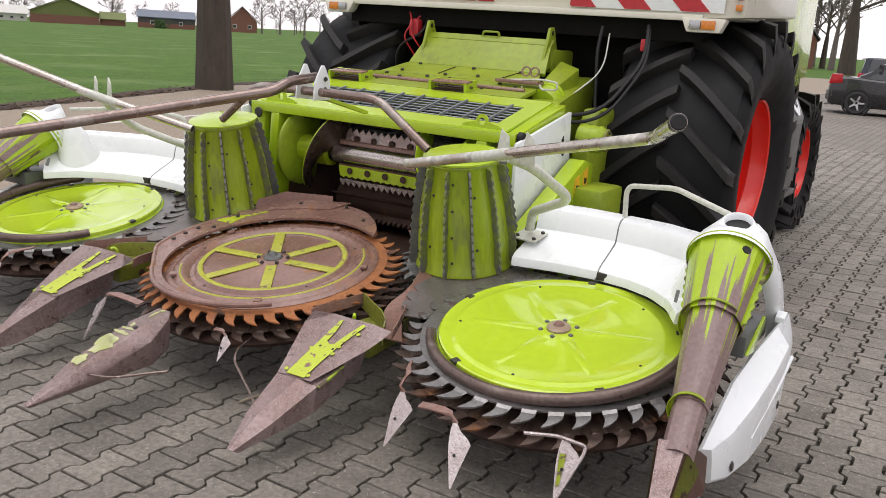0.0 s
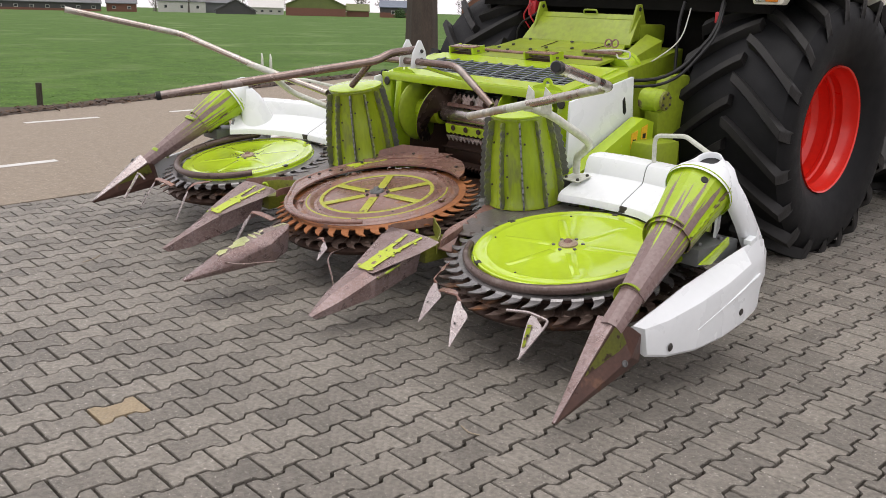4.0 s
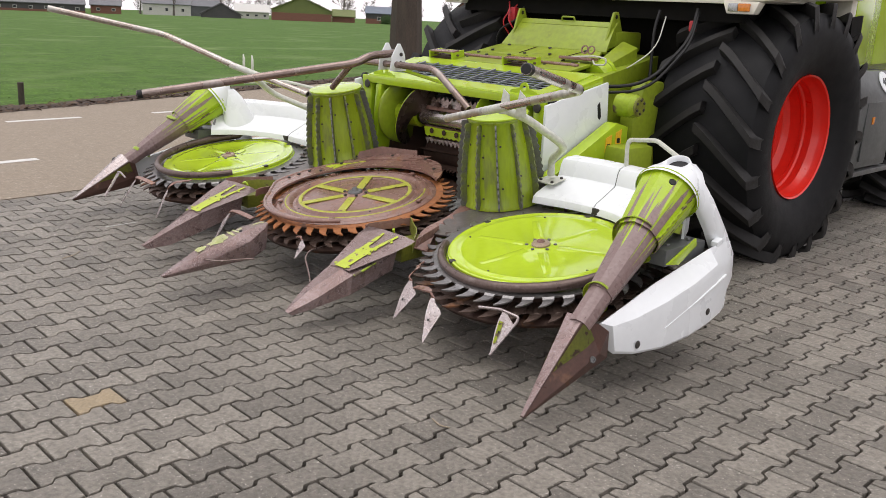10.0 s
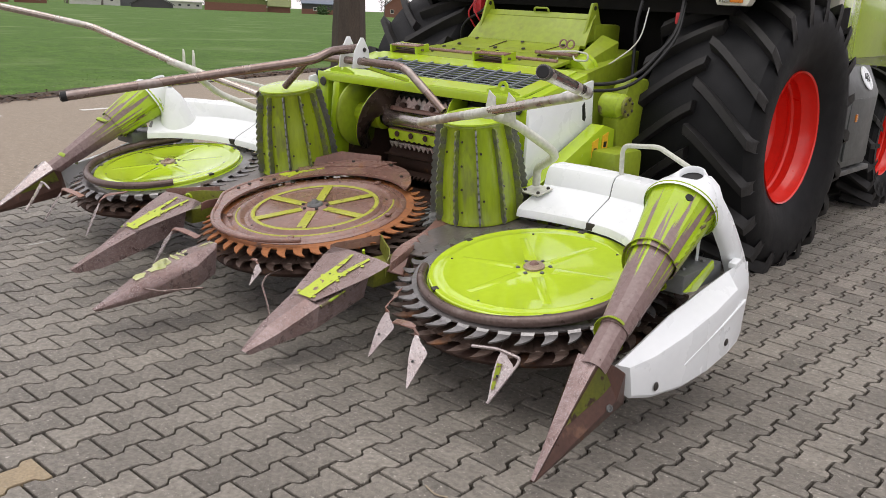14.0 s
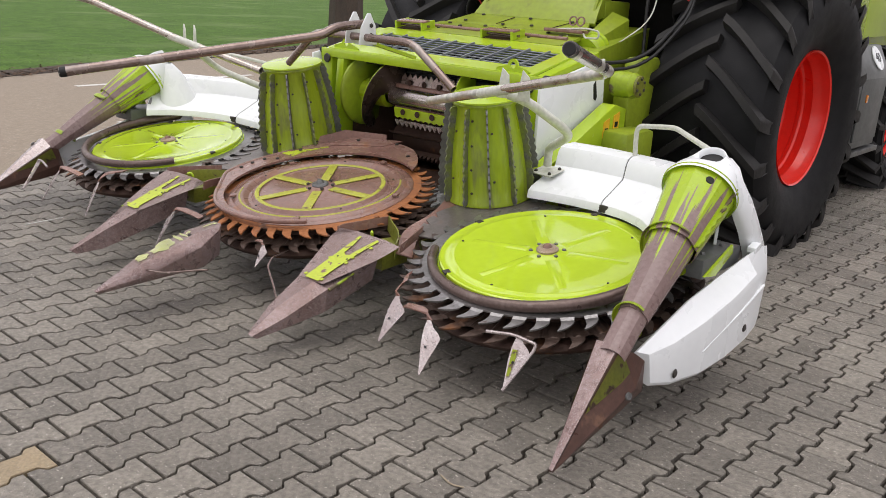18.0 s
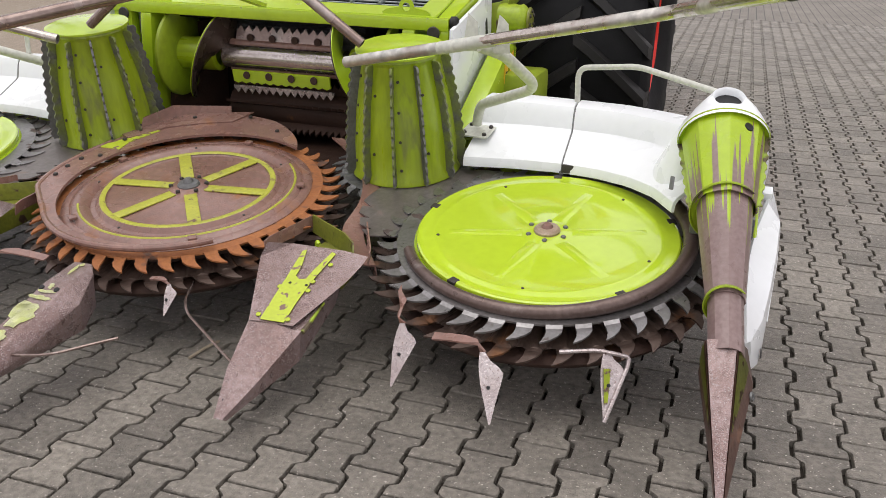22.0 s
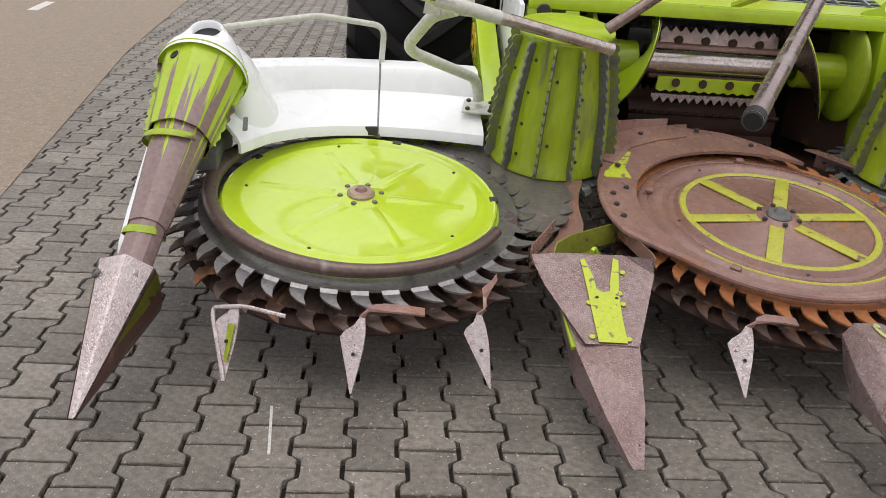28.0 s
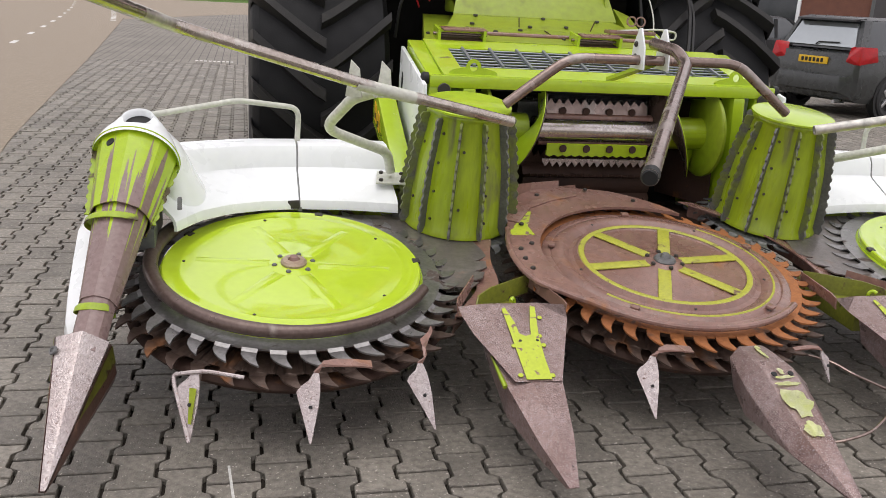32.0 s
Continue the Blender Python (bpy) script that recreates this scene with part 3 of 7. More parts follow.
def drum(s):
    root = part("intake_drum", lathe([(0, 0.53), (0.150, 0.53), (0.172, 0.522), (0.176, 0.51), (0.172, 0.5), (0.168, 0.49), (0.205, 0.30), (0.222, 0.15), (0.226, 0.04), (0.238, 0.02), (0.238, 0.008), (0, 0.0)], 40), DRUM_GREEN, header, "lime green tapered intake drum with toothed ribs", at_tilt(0.765 * s, 0.505, -0.045, 10))
    part("top_plate", lathe([(0, 0.006), (0.17, 0.004), (0.183, 0.0), (0.183, -0.008), (0, -0.008)], 40), GREEN, root, m=Matrix.Translation((0, 0, 0.53)))
    part("toothed_disc", saw_ring(26, 0.285, 0.335, 0.18, -0.002, -0.004, -0.006, thick=0.006, lean=s), GREY_STEEL, root, "grey toothed disc under the drum", Matrix.Translation((0, 0, -0.004)))
    n = 12
    prof = ((0.235, 0.015), (0.228, 0.14), (0.208, 0.30), (0.172, 0.50))
    lo, hi = [], []
    for k in range(49):
        t = k / 48
        z = 0.015 + 0.485 * t
        r = np.interp(z, [p[1] for p in prof], [p[0] for p in prof])
        lo.append((float(r) - 0.012, z))
        hi.append((float(r) + (0.034 if (k // 2) % 2 else 0.027), z))
    first = {}
    for k in range(n):
        worn = k % 3 == 1
        m = Matrix.Rotation(radians(360 / n * k), 4, "Z")
        if worn not in first:
            bm = ring_plate(hi, lo, -0.0045, 0.0045, closed=False)
            bm.transform(Matrix.Rotation(radians(90), 4, "X"))
            first[worn] = part("toothed_rib", bm, GREY_STEEL if worn else RIB, root, "rib worn to grey steel" if worn else "", m)
        else:
            again(first[worn], root, m)
    b = None
    for k in range(n):
        for z in ((0.08, 0.20, 0.32, 0.44) if k % 2 else (0.14, 0.38)):
            a = radians(360 / n * (k + 0.22))
            r = float(np.interp(z, [p[1] for p in prof], [p[0] for p in prof])) - 0.006
            m = Matrix.Translation((r * math.cos(a), r * math.sin(a), z)) @ Matrix.Rotation(a, 4, "Z") @ Matrix.Rotation(radians(82), 4, "Y")
            b = again(b, root, m) if b else part("bolt", bolt_head(0.0068, 0.006), BOLT, root, m=m)
    return root



drum(1)
drum(-1)
SCROLL = mat("grey_scuffed_plate", (0.245, 0.225, 0.215), (0.170, 0.148, 0.138), 5, 0.36, metal=0.45, bump=0.25, bscale=130, worn=(0.36, 0.25, 0.20), wscale=6, wat=0.60, soft=0.12)
for s in (-1, 1):
    # the fixed plate between the rotor and its drum, with hooked teeth towards the middle
    rim = ((66, 0.60), (55, 0.66), (45, 0.72), (33, 0.77), (22, 0.81), (14, 0.80), (10, 0.795), (7.5, 0.735), (7, 0.775), (3, 0.76), (0.5, 0.70), (0, 0.74), (-4, 0.72), (-6.5, 0.665), (-7, 0.70), (-11, 0.665))
    base = [radians(-11 + 77 * k / 15) for k in range(16)]
    plate = [(-s * r * math.cos(radians(a)) + 1.5 * s, r * math.sin(radians(a))) for a, r in rim] + [(-s * 0.45 * math.cos(a) + 1.5 * s, 0.45 * math.sin(a)) for a in base]
    bm = slab(plate, -0.047, -0.041)
    bm.transform(TILT)
    part("scroll_plate", bm, SCROLL, header, "grey scuffed plate between rotor and drum", sharp=30)


# ---- pipes ----
def pipe(name, pts, r, material, label, bend=0.06, hollow=0.03, n=16):
    return part(name, tube(pts, r, bend, n, hollow=hollow), material, header, label, sharp=50)


def cap(end, inner, r, parent):
    d = (Vector(end) - Vector(inner)).normalized()
    m = Matrix.Translation(Vector(end) - d * 0.03) @ d.to_track_quat("Z", "Y").to_matrix().to_4x4()
    part("end_cap", lathe([(0, 0.034), (r * 0.8, 0.034), (r + 0.001, 0.028), (r + 0.002, 0.0), (0, 0.0)], 20), BLACK, parent, "black plastic end cap", m)


mid = pipe("push_bar", [(-0.02, 0.30, 1.315), (-0.012, 0.10, 1.30), (-0.02, 0.0, 1.255), (-0.656, -1.082, 1.036)], 0.024, PIPE, "bare brown-grey steel push bar", 0.05)
cap((-0.656, -1.082, 1.036), (-0.02, 0, 1.255), 0.024, mid)
pipe("fork_bar", [(-0.643, 0.295, 1.045), (-0.39, 0.28, 1.245), (0.37, 0.28, 1.25), (0.648, 0.30, 1.046)], 0.021, PIPE, "bent bare steel fork bar", 0.07)
part("stay", slab([(-0.02, 0), (0.02, 0), (0.02, 0.42), (-0.02, 0.42)], -0.008, 0.008, m=Matrix.Translation((-0.02, 0.30, 1.23)) @ Matrix.Rotation(radians(-14), 4, "X")), GREEN, header)
for s in (-1, 1):
    prong = slab([(-0.07, 0), (0.06, 0), (0.045, 0.10), (0.005, 0.165), (-0.015, 0.165), (-0.06, 0.09)], -0.004, 0.004, bev=0.002)
    prong.transform(Matrix.Translation((-0.03 + 0.055 * s, 0.30, 1.21)) @ Matrix.Rotation(radians(90), 4, "Z") @ Matrix.Rotation(radians(90), 4, "X"))
    pl = part("bracket_plate", prong, WHITE, header, "pale pointed bracket plate")
    for dz in (0.05, 0.10):
        part("bolt", bolt_head(0.012, 0.01), BOLT, pl, m=Matrix.Translation((-0.03 + 0.055 * s + 0.004 * s, 0.31, 1.21 + dz)) @ Matrix.Rotation(radians(90 * s), 4, "Y"))
KINK_Z = {1: 1.285, -1: 1.32}
END_Z = {1: 1.405, -1: 1.469}
for s in (-1, 1):
    k, e = (1.88 * s, -0.285, KINK_Z[s]), (2.165 * s, -0.99, END_Z[s])
    p = pipe("crop_bar", [(0.665 * s, 0.108, 1.002), (1.22 * s, -0.066, 1.130), k, e], 0.021, PIPE_PALE, "long bent steel crop guide bar", 0.06, 0.05)
    cap(e, k, 0.021, p) if s > 0 else None
    part("sleeve", tube([(1.08 * s, -0.022, 1.097), (1.30 * s, -0.09, 1.148)], 0.0225, 0, 16), PIPE_WHITE, header)
    pipe("support_pipe", [(1.05 * s, 0.60, 0.70), (1.07 * s, 0.57, 0.79), (1.37 * s, 0.30, 0.93), (1.29 * s, 0.06, 1.08), (1.22 * s, 0.0, 1.11)], 0.021, PIPE_WHITE, "bent chalky white support pipe", 0.09, 0)
    foot = part("foot_plate", slab([(-0.07, -0.05), (0.06, -0.06), (0.075, 0.05), (-0.05, 0.065)], 0, 0.008, bev=0.002), PIPE_WHITE, header, "bolted white foot plate", Matrix.Translation((1.05 * s, 0.60, 0.665)) @ Matrix.Rotation(radians(14), 4, "X"))
    for bx, by in ((-0.045, -0.03), (0.045, -0.04), (0.055, 0.035), (-0.035, 0.045)):
        part("bolt", bolt_head(0.01, 0.01), BOLT, foot, m=Matrix.Translation((bx, by, 0.008)))
    for dx in (-0.055, 0.055):
        ear = slab([(-0.03, 0), (0.03, 0), (0.02, 0.10), (-0.012, 0.13)], -0.005, 0.005, bev=0.002)
        ear.transform(Matrix.Translation((1.24 * s + dx, 0.01, 1.09)) @ Matrix.Rotation(radians(20 * s), 4, "Z") @ Matrix.Rotation(radians(90), 4, "X"))
        part("clamp_ear", ear, PIPE_WHITE, header, "white clamp ear")
    pipe("hand_rail", [(1.447 * s, 0.765, 0.78), (1.44 * s, 0.76, 0.945), (1.70 * s, 0.64, 0.985), (2.02 * s, 0.36, 0.955)], 0.012, PIPE_WHITE, "thin chalky white hand rail", 0.05, 0)


# ---- white covers behind the outer rotors ----
FRONT = ((1.03, 0.485, 0.553), (1.24, 0.505, 0.56), (1.452, 0.495, 0.566), (1.60, 0.455, 0.570), (1.74, 0.37, 0.575), (1.85, 0.25, 0.578), (1.93, 0.10, 0.575))
BACK = ((1.055, 0.835, 0.785), (1.25, 0.835, 0.79), (1.452, 0.815, 0.79), (1.66, 0.765, 0.795), (1.86, 0.65, 0.80), (2.02, 0.49, 0.81), (2.12, 0.27, 0.80))
ACROSS = ((0.0, -0.04), (0.0, 0.02), (0.015, 0.10), (0.06, 0.16), (0.54, 0.50), (0.585, 0.57), (0.63, 0.86), (0.67, 0.945), (0.74, 0.985), (0.94, 1.0), (1.0, 0.93), (1.0, 0.1))


def cover(s, a, b):
    def pos(u, v, h):
        k = min(int(u), len(FRONT) - 2)
        f = Vector(FRONT[k]).lerp(Vector(FRONT[k + 1]), u - k)
        g = Vector(BACK[k]).lerp(Vector(BACK[k + 1]), u - k)
        return Vector(((f.x + (g.x - f.x) * v) * s, f.y + (g.y - f.y) * v, f.z + (g.z - f.z) * h))
    n = max(1, int((b - a) * 4))
    return loft([[pos(a + (b - a) * i / n, v, h) for v, h in ACROSS] for i in range(n + 1)], thick=-0.012)


for s in (-1, 1):
    part("inner_cover", cover(s, 0.0, 1.975), WHITE, header, "smooth white plastic cover", sharp=28)
    part("outer_cover", cover(s, 2.025, 6.0), WHITE, header, "curved white plastic cover", sharp=28)
    part("seam_strip", cover(s, 1.95, 2.05), GREY_STEEL, header, m=Matrix.Translation((0, 0, -0.008)))
    part("latch", box(-0.025, 0.025, -0.01, 0.008, -0.015, 0.02, bev=0.004), BOLT, header, "small dark latch", Matrix.Translation((1.475 * s, 0.483, 0.575)))
    # outer flank: a wedge panel with a folded top facet
    rows = []
    for k, (y, xb, zb, xc, zc, xu, zu) in enumerate(((-0.375, 2.224, 0.205, 2.230, 0.322, 2.196, 0.362), (-0.25, 2.255, 0.187, 2.262, 0.342, 2.188, 0.405), (-0.05, 2.276, 0.172, 2.285, 0.383, 2.182, 0.455), (0.15, 2.286, 0.184, 2.300, 0.435, 2.200, 0.512), (0.32, 2.288, 0.212, 2.307, 0.497, 2.236, 0.578), (0.43, 2.278, 0.232, 2.296, 0.505, 2.250, 0.600), (0.49, 2.264, 0.246, 2.280, 0.495, 2.245, 0.590))):
        ring = [(xb - 0.05, y, zb + 0.015), (xb - 0.004, y, zb), (xb + 0.006, y, zb + 0.014), (xc - 0.002, y, zc - 0.02), (xc - 0.008, y, zc + 0.012), (xu + 0.012, y, zu - 0.002), (xu, y, zu - 0.010), (xu - 0.006, y, zu - 0.09)]
        if k == 0:
            ring = [(x, y0 + 0.02 if z < 0.25 else (y0 - 0.07 if z > 0.345 else y0), z) for x, y0, z in ring]
        rows.append([(x * s, y0, z) for x, y0, z in ring])
    bm = loft(rows, closed=True)
    bm.verts.ensure_lookup_table()
    bm.faces.new(bm.verts[:8])
    bm.faces.new(bm.verts[-8:])
    flank = part("outer_flank", bm, WHITE, header, "white plastic flank panel", sharp=22)
    for x, y, z in ((2.2655, -0.238, 0.233), (2.2965, 0.285, 0.285)):
        part("hole", lathe([(0, 0.004), (0.013, 0.004), (0.018, 0.0), (0, 0)], 20), BOLT, flank, "dark bolt recess", Matrix.Translation((x * s, y, z)) @ Matrix.Rotation(radians(86 * s), 4, "Y"))
    part("crease", tube([(2.304 * s, 0.40, 0.445), (2.299 * s, 0.19, 0.365), (2.283 * s, -0.06, 0.272)], 0.007, 0.05, 8, r1=0.002), WHITE, flank, "raised crease")
    part("clip", hull([(x * s, y, z) for x in (2.225, 2.262) for y, z in ((0.36, 0.60), (0.41, 0.615), (0.42, 0.585), (0.36, 0.575))], bev=0.006), WHITE, flank, "white clip hooked on the strap")

    # ---- the cone, its hood and tip ----
    top, low = Vector((2.055 * s, 0.245, 0.850)), Vector((2.150 * s, -0.50, 0.360))
    axis = (low - top).normalized()
    cm = Matrix.Translation(top) @ axis.to_track_quat("Z", "X").to_matrix().to_4x4()
    ln = (low - top).length
    # three sheets, each slipped into the one above, with a serrated seam and a raised collar
    cone = None
    for name, z0, z1, r0, r1, mt in (("cone", 0.03, 0.372, 0.138, 0.098, CONE_PAINT), ("cone_sheet", 0.33, 0.735, 0.088, 0.054, CONE_PAINT), ("cone_end", 0.69, ln + 0.03, 0.050, 0.046, CONE_PAINT)):
        rows = []
        for k in range(9):
            t = k / 8
            r = r0 + (r1 - r0) * t
            rows.append([(r * (1.035 if j % 4 == 0 else 1.0) * math.cos(2 * math.pi * j / 32), r * (1.035 if j % 4 == 0 else 1.0) * math.sin(2 * math.pi * j / 32), z0 + (z1 - z0) * t) for j in range(32)])
        o = part(name, loft(rows, closed=True, thick=-0.004), mt, header if cone is None else cone, "tapered green cone with scoured brown streaks" if cone is None else "scoured lower sheet of the cone", cm if cone is None else None, sharp=18)
        cone = cone or o
    flat = cm.to_3x3().inverted() @ Vector((1, -0.25 * s, 0))
    for a0 in (math.atan2(flat.y, flat.x), math.atan2(flat.y, flat.x) + math.pi):
        sa = [(0.1385 + (0.0985 - 0.1385) * k / 30, 0.04 + 0.325 * k / 30) for k in range(31)]
        bm = ring_plate([(r + (0.020 if (k // 2) % 2 else 0.014), z) for k, (r, z) in enumerate(sa)], sa, -0.0025, 0.0025, closed=False)
        bm.transform(Matrix.Rotation(a0, 4, "Z") @ Matrix.Rotation(radians(90), 4, "X"))
        part("serrated_seam", bm, GREEN_WORN, cone)
    for z, r, tilt in ((0.372, 0.099, 0.38), (0.735, 0.055, 0.42)):
        bm = lathe([(r - 0.014, -0.004), (r + 0.005, 0.0), (r + 0.012, 0.008), (r + 0.015, 0.024), (r + 0.012, 0.025), (r + 0.006, 0.010), (r - 0.014, 0.004)], 40, arc=(-45, 220))
        part("collar", bm, GREEN_WORN, cone, "worn green collar", Matrix.Translation((0, 0, z)) @ Matrix.Rotation(tilt * s, 4, "Y"))
    out = Vector((0.50 * s, -0.2, 0.85))
    out = (out - axis * out.dot(axis)).normalized()
    part("hole", lathe([(0, 0.004), (0.016, 0.004), (0.018, 0.0), (0, 0)], 16), BLACK, header, "dark round hole in the cone", Matrix.Translation(top + axis * 0.10 + out * 0.131) @ out.to_track_quat("Z", "Y").to_matrix().to_4x4())
    # hood over the cone's top: a rounded cap with an opening, and the green disc under it
    ring = lathe([(0.0, 0.043), (0.136, 0.039), (0.148, 0.045), (0.156, 0.057), (0.150, 0.062), (0.12, 0.055), (0.0, 0.055)], 40)
    part("cone_disc", ring, GREEN, header, "green disc above the cone", cm)
    hole_c, hole_n = Vector((2.060 * s, 0.262, 0.962)), Vector((0.05 * s, -0.40, 0.91)).normalized()
    hm = Matrix.Translation(hole_c) @ hole_n.to_track_quat("Z", "X").to_matrix().to_4x4()
    skin = []
    n = 40
    across = Vector((1, 0, 0))
    e1 = (across - axis * across.dot(axis)).normalized()
    e2 = e1.cross(axis)
    e2 = e2 if e2.z > 0 else -e2
    h1 = (across - hole_n * across.dot(hole_n)).normalized()
    h2 = h1.cross(hole_n)
    h2 = h2 if h2.y < 0 else -h2
    turns = [2 * math.pi * k / n for k in range(n)]
    base = [top + (e1 * math.cos(a) + e2 * math.sin(a)) * 0.153 + axis * 0.056 for a in turns]
    rim = [hole_c + (h1 * math.cos(a) + h2 * math.sin(a)) * 0.056 for a in turns]
    skin.append([p + axis * 0.016 for p in base])
    for t in (0.0, 0.15, 0.3, 0.45, 0.6, 0.75, 0.88, 1.0):
        skin.append([a * (1 - t) ** 2 + (a * 0.65 + r * 0.35 - axis * (0.012 + 0.05 * (1 - math.sin(u))) + hole_n * 0.02) * 2 * t * (1 - t) + r * t * t for a, r, u in zip(base, rim, turns)])
    skin.append([r + (hole_c - r) * 0.12 - hole_n * 0.006 for r in rim])
    skin.append([r + (hole_c - r) * 0.16 - hole_n * 0.05 for r in rim])
    part("hood", loft(skin, closed=True), WHITE, header, "white hood with a round opening", sharp=60)
    # black disc set inside the opening in place of its shade
    part("hood_void", lathe([(0, 0.0), (0.050, 0.0), (0.050, -0.008), (0, -0.008)], 24), BLACK, header, "black disc for the shade in the opening", hm @ Matrix.Translation((0, 0, -0.028)))
    # strap from the hood down past the flank, and the inner cheek down to the cover
    mids = ((2.115, 0.275, 0.938, 0.056), (2.152, 0.272, 0.908, 0.056), (2.180, 0.270, 0.850, 0.052), (2.206, 0.325, 0.770, 0.048), (2.220, 0.385, 0.685, 0.048), (2.218, 0.470, 0.590, 0.054), (2.216, 0.560, 0.475, 0.062), (2.214, 0.590, 0.375, 0.044), (2.212, 0.580, 0.305, 0.012))
    rows = []
    for k, (x, y, z, w) in enumerate(mids):
        d = Vector(mids[min(k + 1, 8)][:3]) - Vector(mids[max(k - 1, 0)][:3])
        d = Vector((0, d.y, d.z)).normalized()
        o = Vector((0, -d.z, d.y)) if k > 1 else Vector((0, 1, 0.15))
        rows.append([((x - inset) * s, y + o.y * w * f, z + o.z * w * f) for f, inset in ((-1, 0.035), (-0.96, 0.012), (-0.8, 0.0), (0, -0.006), (0.8, 0.0), (0.96, 0.012), (1, 0.035))])
    part("strap", loft(rows, thick=-0.008), WHITE, header, "white curved strap", sharp=50)
    leg = []
    for cx, cy, cz, wx, wy in ((2.045, 0.275, 0.905, 0.085, 0.075), (2.005, 0.300, 0.855, 0.088, 0.092), (1.965, 0.325, 0.790, 0.080, 0.105), (1.935, 0.345, 0.725, 0.078, 0.118), (1.915, 0.360, 0.665, 0.088, 0.140), (1.905, 0.37, 0.60, 0.10, 0.16)):
        leg.append([((cx + wx * math.cos(t)) * s, cy + wy * math.sin(t) - 0.25 * wx * math.cos(t), cz) for t in (2 * math.pi * k / 24 for k in range(24))])
    part("hood_leg", loft(leg, closed=True), WHITE, header, "smooth white leg under the hood", sharp=60)
    part("hinge", hull([(x * s, y, z) for x, y, z in ((1.90, 0.115, 0.645), (1.918, 0.105, 0.645), (1.90, 0.135, 0.69), (1.918, 0.128, 0.69), (1.908, 0.125, 0.64))], bev=0.003), GREY_STEEL, header, "small grey hinge")
    inner = part("inner_bracket", box(1.99, 2.2, 0.02, 0.36, 0.52, 0.60, bev=0.01, m=Matrix.Diagonal((s, 1, 1, 1))), DARK_GREY, header, "dark gear housing inside the hood")
    for bx, by in ((2.05, 0.08), (2.15, 0.10), (2.06, 0.26), (2.15, 0.28)):
        part("bolt", bolt_head(0.013, 0.011), GREY_STEEL, inner, m=Matrix.Translation((bx * s, by, 0.60)))
    part("green_stay", hull([(x * s, y, z) for x in (2.20, 2.212) for y, z in ((0.02, 0.535), (0.12, 0.555), (0.25, 0.625), (0.26, 0.59), (0.12, 0.52))], bev=0.003), GREEN, header, "green stay plate inside the hood")
    if s > 0:
        inn, rdg, out, low_in, low_out, back, end = (2.092, -0.53, 0.394), (2.178, -0.522, 0.399), (2.2425, -0.485, 0.245), (2.082, -0.47, 0.25), (2.225, -0.40, 0.20), (2.215, -0.39, 0.32), (2.182, -0.885, 0.060)
    else:
        inn, rdg, out, low_in, low_out, back, end = (2.082, -0.505, 0.385), (2.155, -0.52, 0.430), (2.232, -0.515, 0.410), (2.072, -0.46, 0.26), (2.236, -0.42, 0.23), (2.225, -0.42, 0.33), (2.215, -0.885, 0.112)
    inn, rdg, out, low_in, low_out, back, end = (Vector((v[0] * s, v[1], v[2])) for v in (inn, rdg, out, low_in, low_out, back, end))
    dx, dz = Vector((0.008 * s, 0, 0)), Vector((0, 0.016, -0.016))
    body = [inn, rdg, end - dx, end + dx, end + dz, low_in + Vector((0.02 * s, 0, 0)), rdg + Vector((0, 0.06, -0.16))] + ([out] if s < 0 else [])
    tp = part("tip", hull(body, bev=0.003), WORN_STEEL if s > 0 else FINGER, header, "scoured brown-grey steel tip", sharp=25)
    edge = Vector((0.003 * s, 0, -0.003))
    for name, pts in (("outer_side", [(rdg if s > 0 else out) + edge, out, low_out, back, end + dx + edge, end + dz]), ("inner_side", [inn - edge * 1.5 + Vector((0, 0, -0.012)), low_in, low_in + Vector((0.02 * s, 0.05, -0.06)), inn + Vector((0.02 * s, 0.06, -0.03)), end - dx - Vector((0, 0, 0.006)), end + dz])):
        side = part(name, hull(pts), TIP_SIDE, tp, "dark rust-brown side of the tip", smooth=False)
        a, b = (pts[0], pts[1])
        nn = (b - a).cross(pts[4] - a).normalized()
        nn = nn if nn.x * s * (1 if name == "outer_side" else -1) > 0 else -nn
        olive = [a.lerp(b, 0.06), a.lerp(b, 0.62), b.lerp(pts[4], 0.18).lerp(a, 0.35), a.lerp(pts[4], 0.56).lerp(b, 0.02), a.lerp(pts[4], 0.50)]
        bm = bmesh.new()
        bm.faces.new([bm.verts.new(v + nn * 0.003) for v in olive])
        bmesh.ops.solidify(bm, geom=bm.faces[:], thickness=0.002)
        part("paint_rest", bm, OLIVE, side, "rest of olive green paint", smooth=False)
        if name == "outer_side":
            part("bolt_ring", lathe([(0.0, 0.002), (0.007, 0.002), (0.008, 0.006), (0.013, 0.006), (0.015, 0.0), (0, 0)], 16), GREY_STEEL, side, m=Matrix.Translation(b.lerp(pts[4], 0.10) + nn * 0.002) @ nn.to_track_quat("Z", "Y").to_matrix().to_4x4())


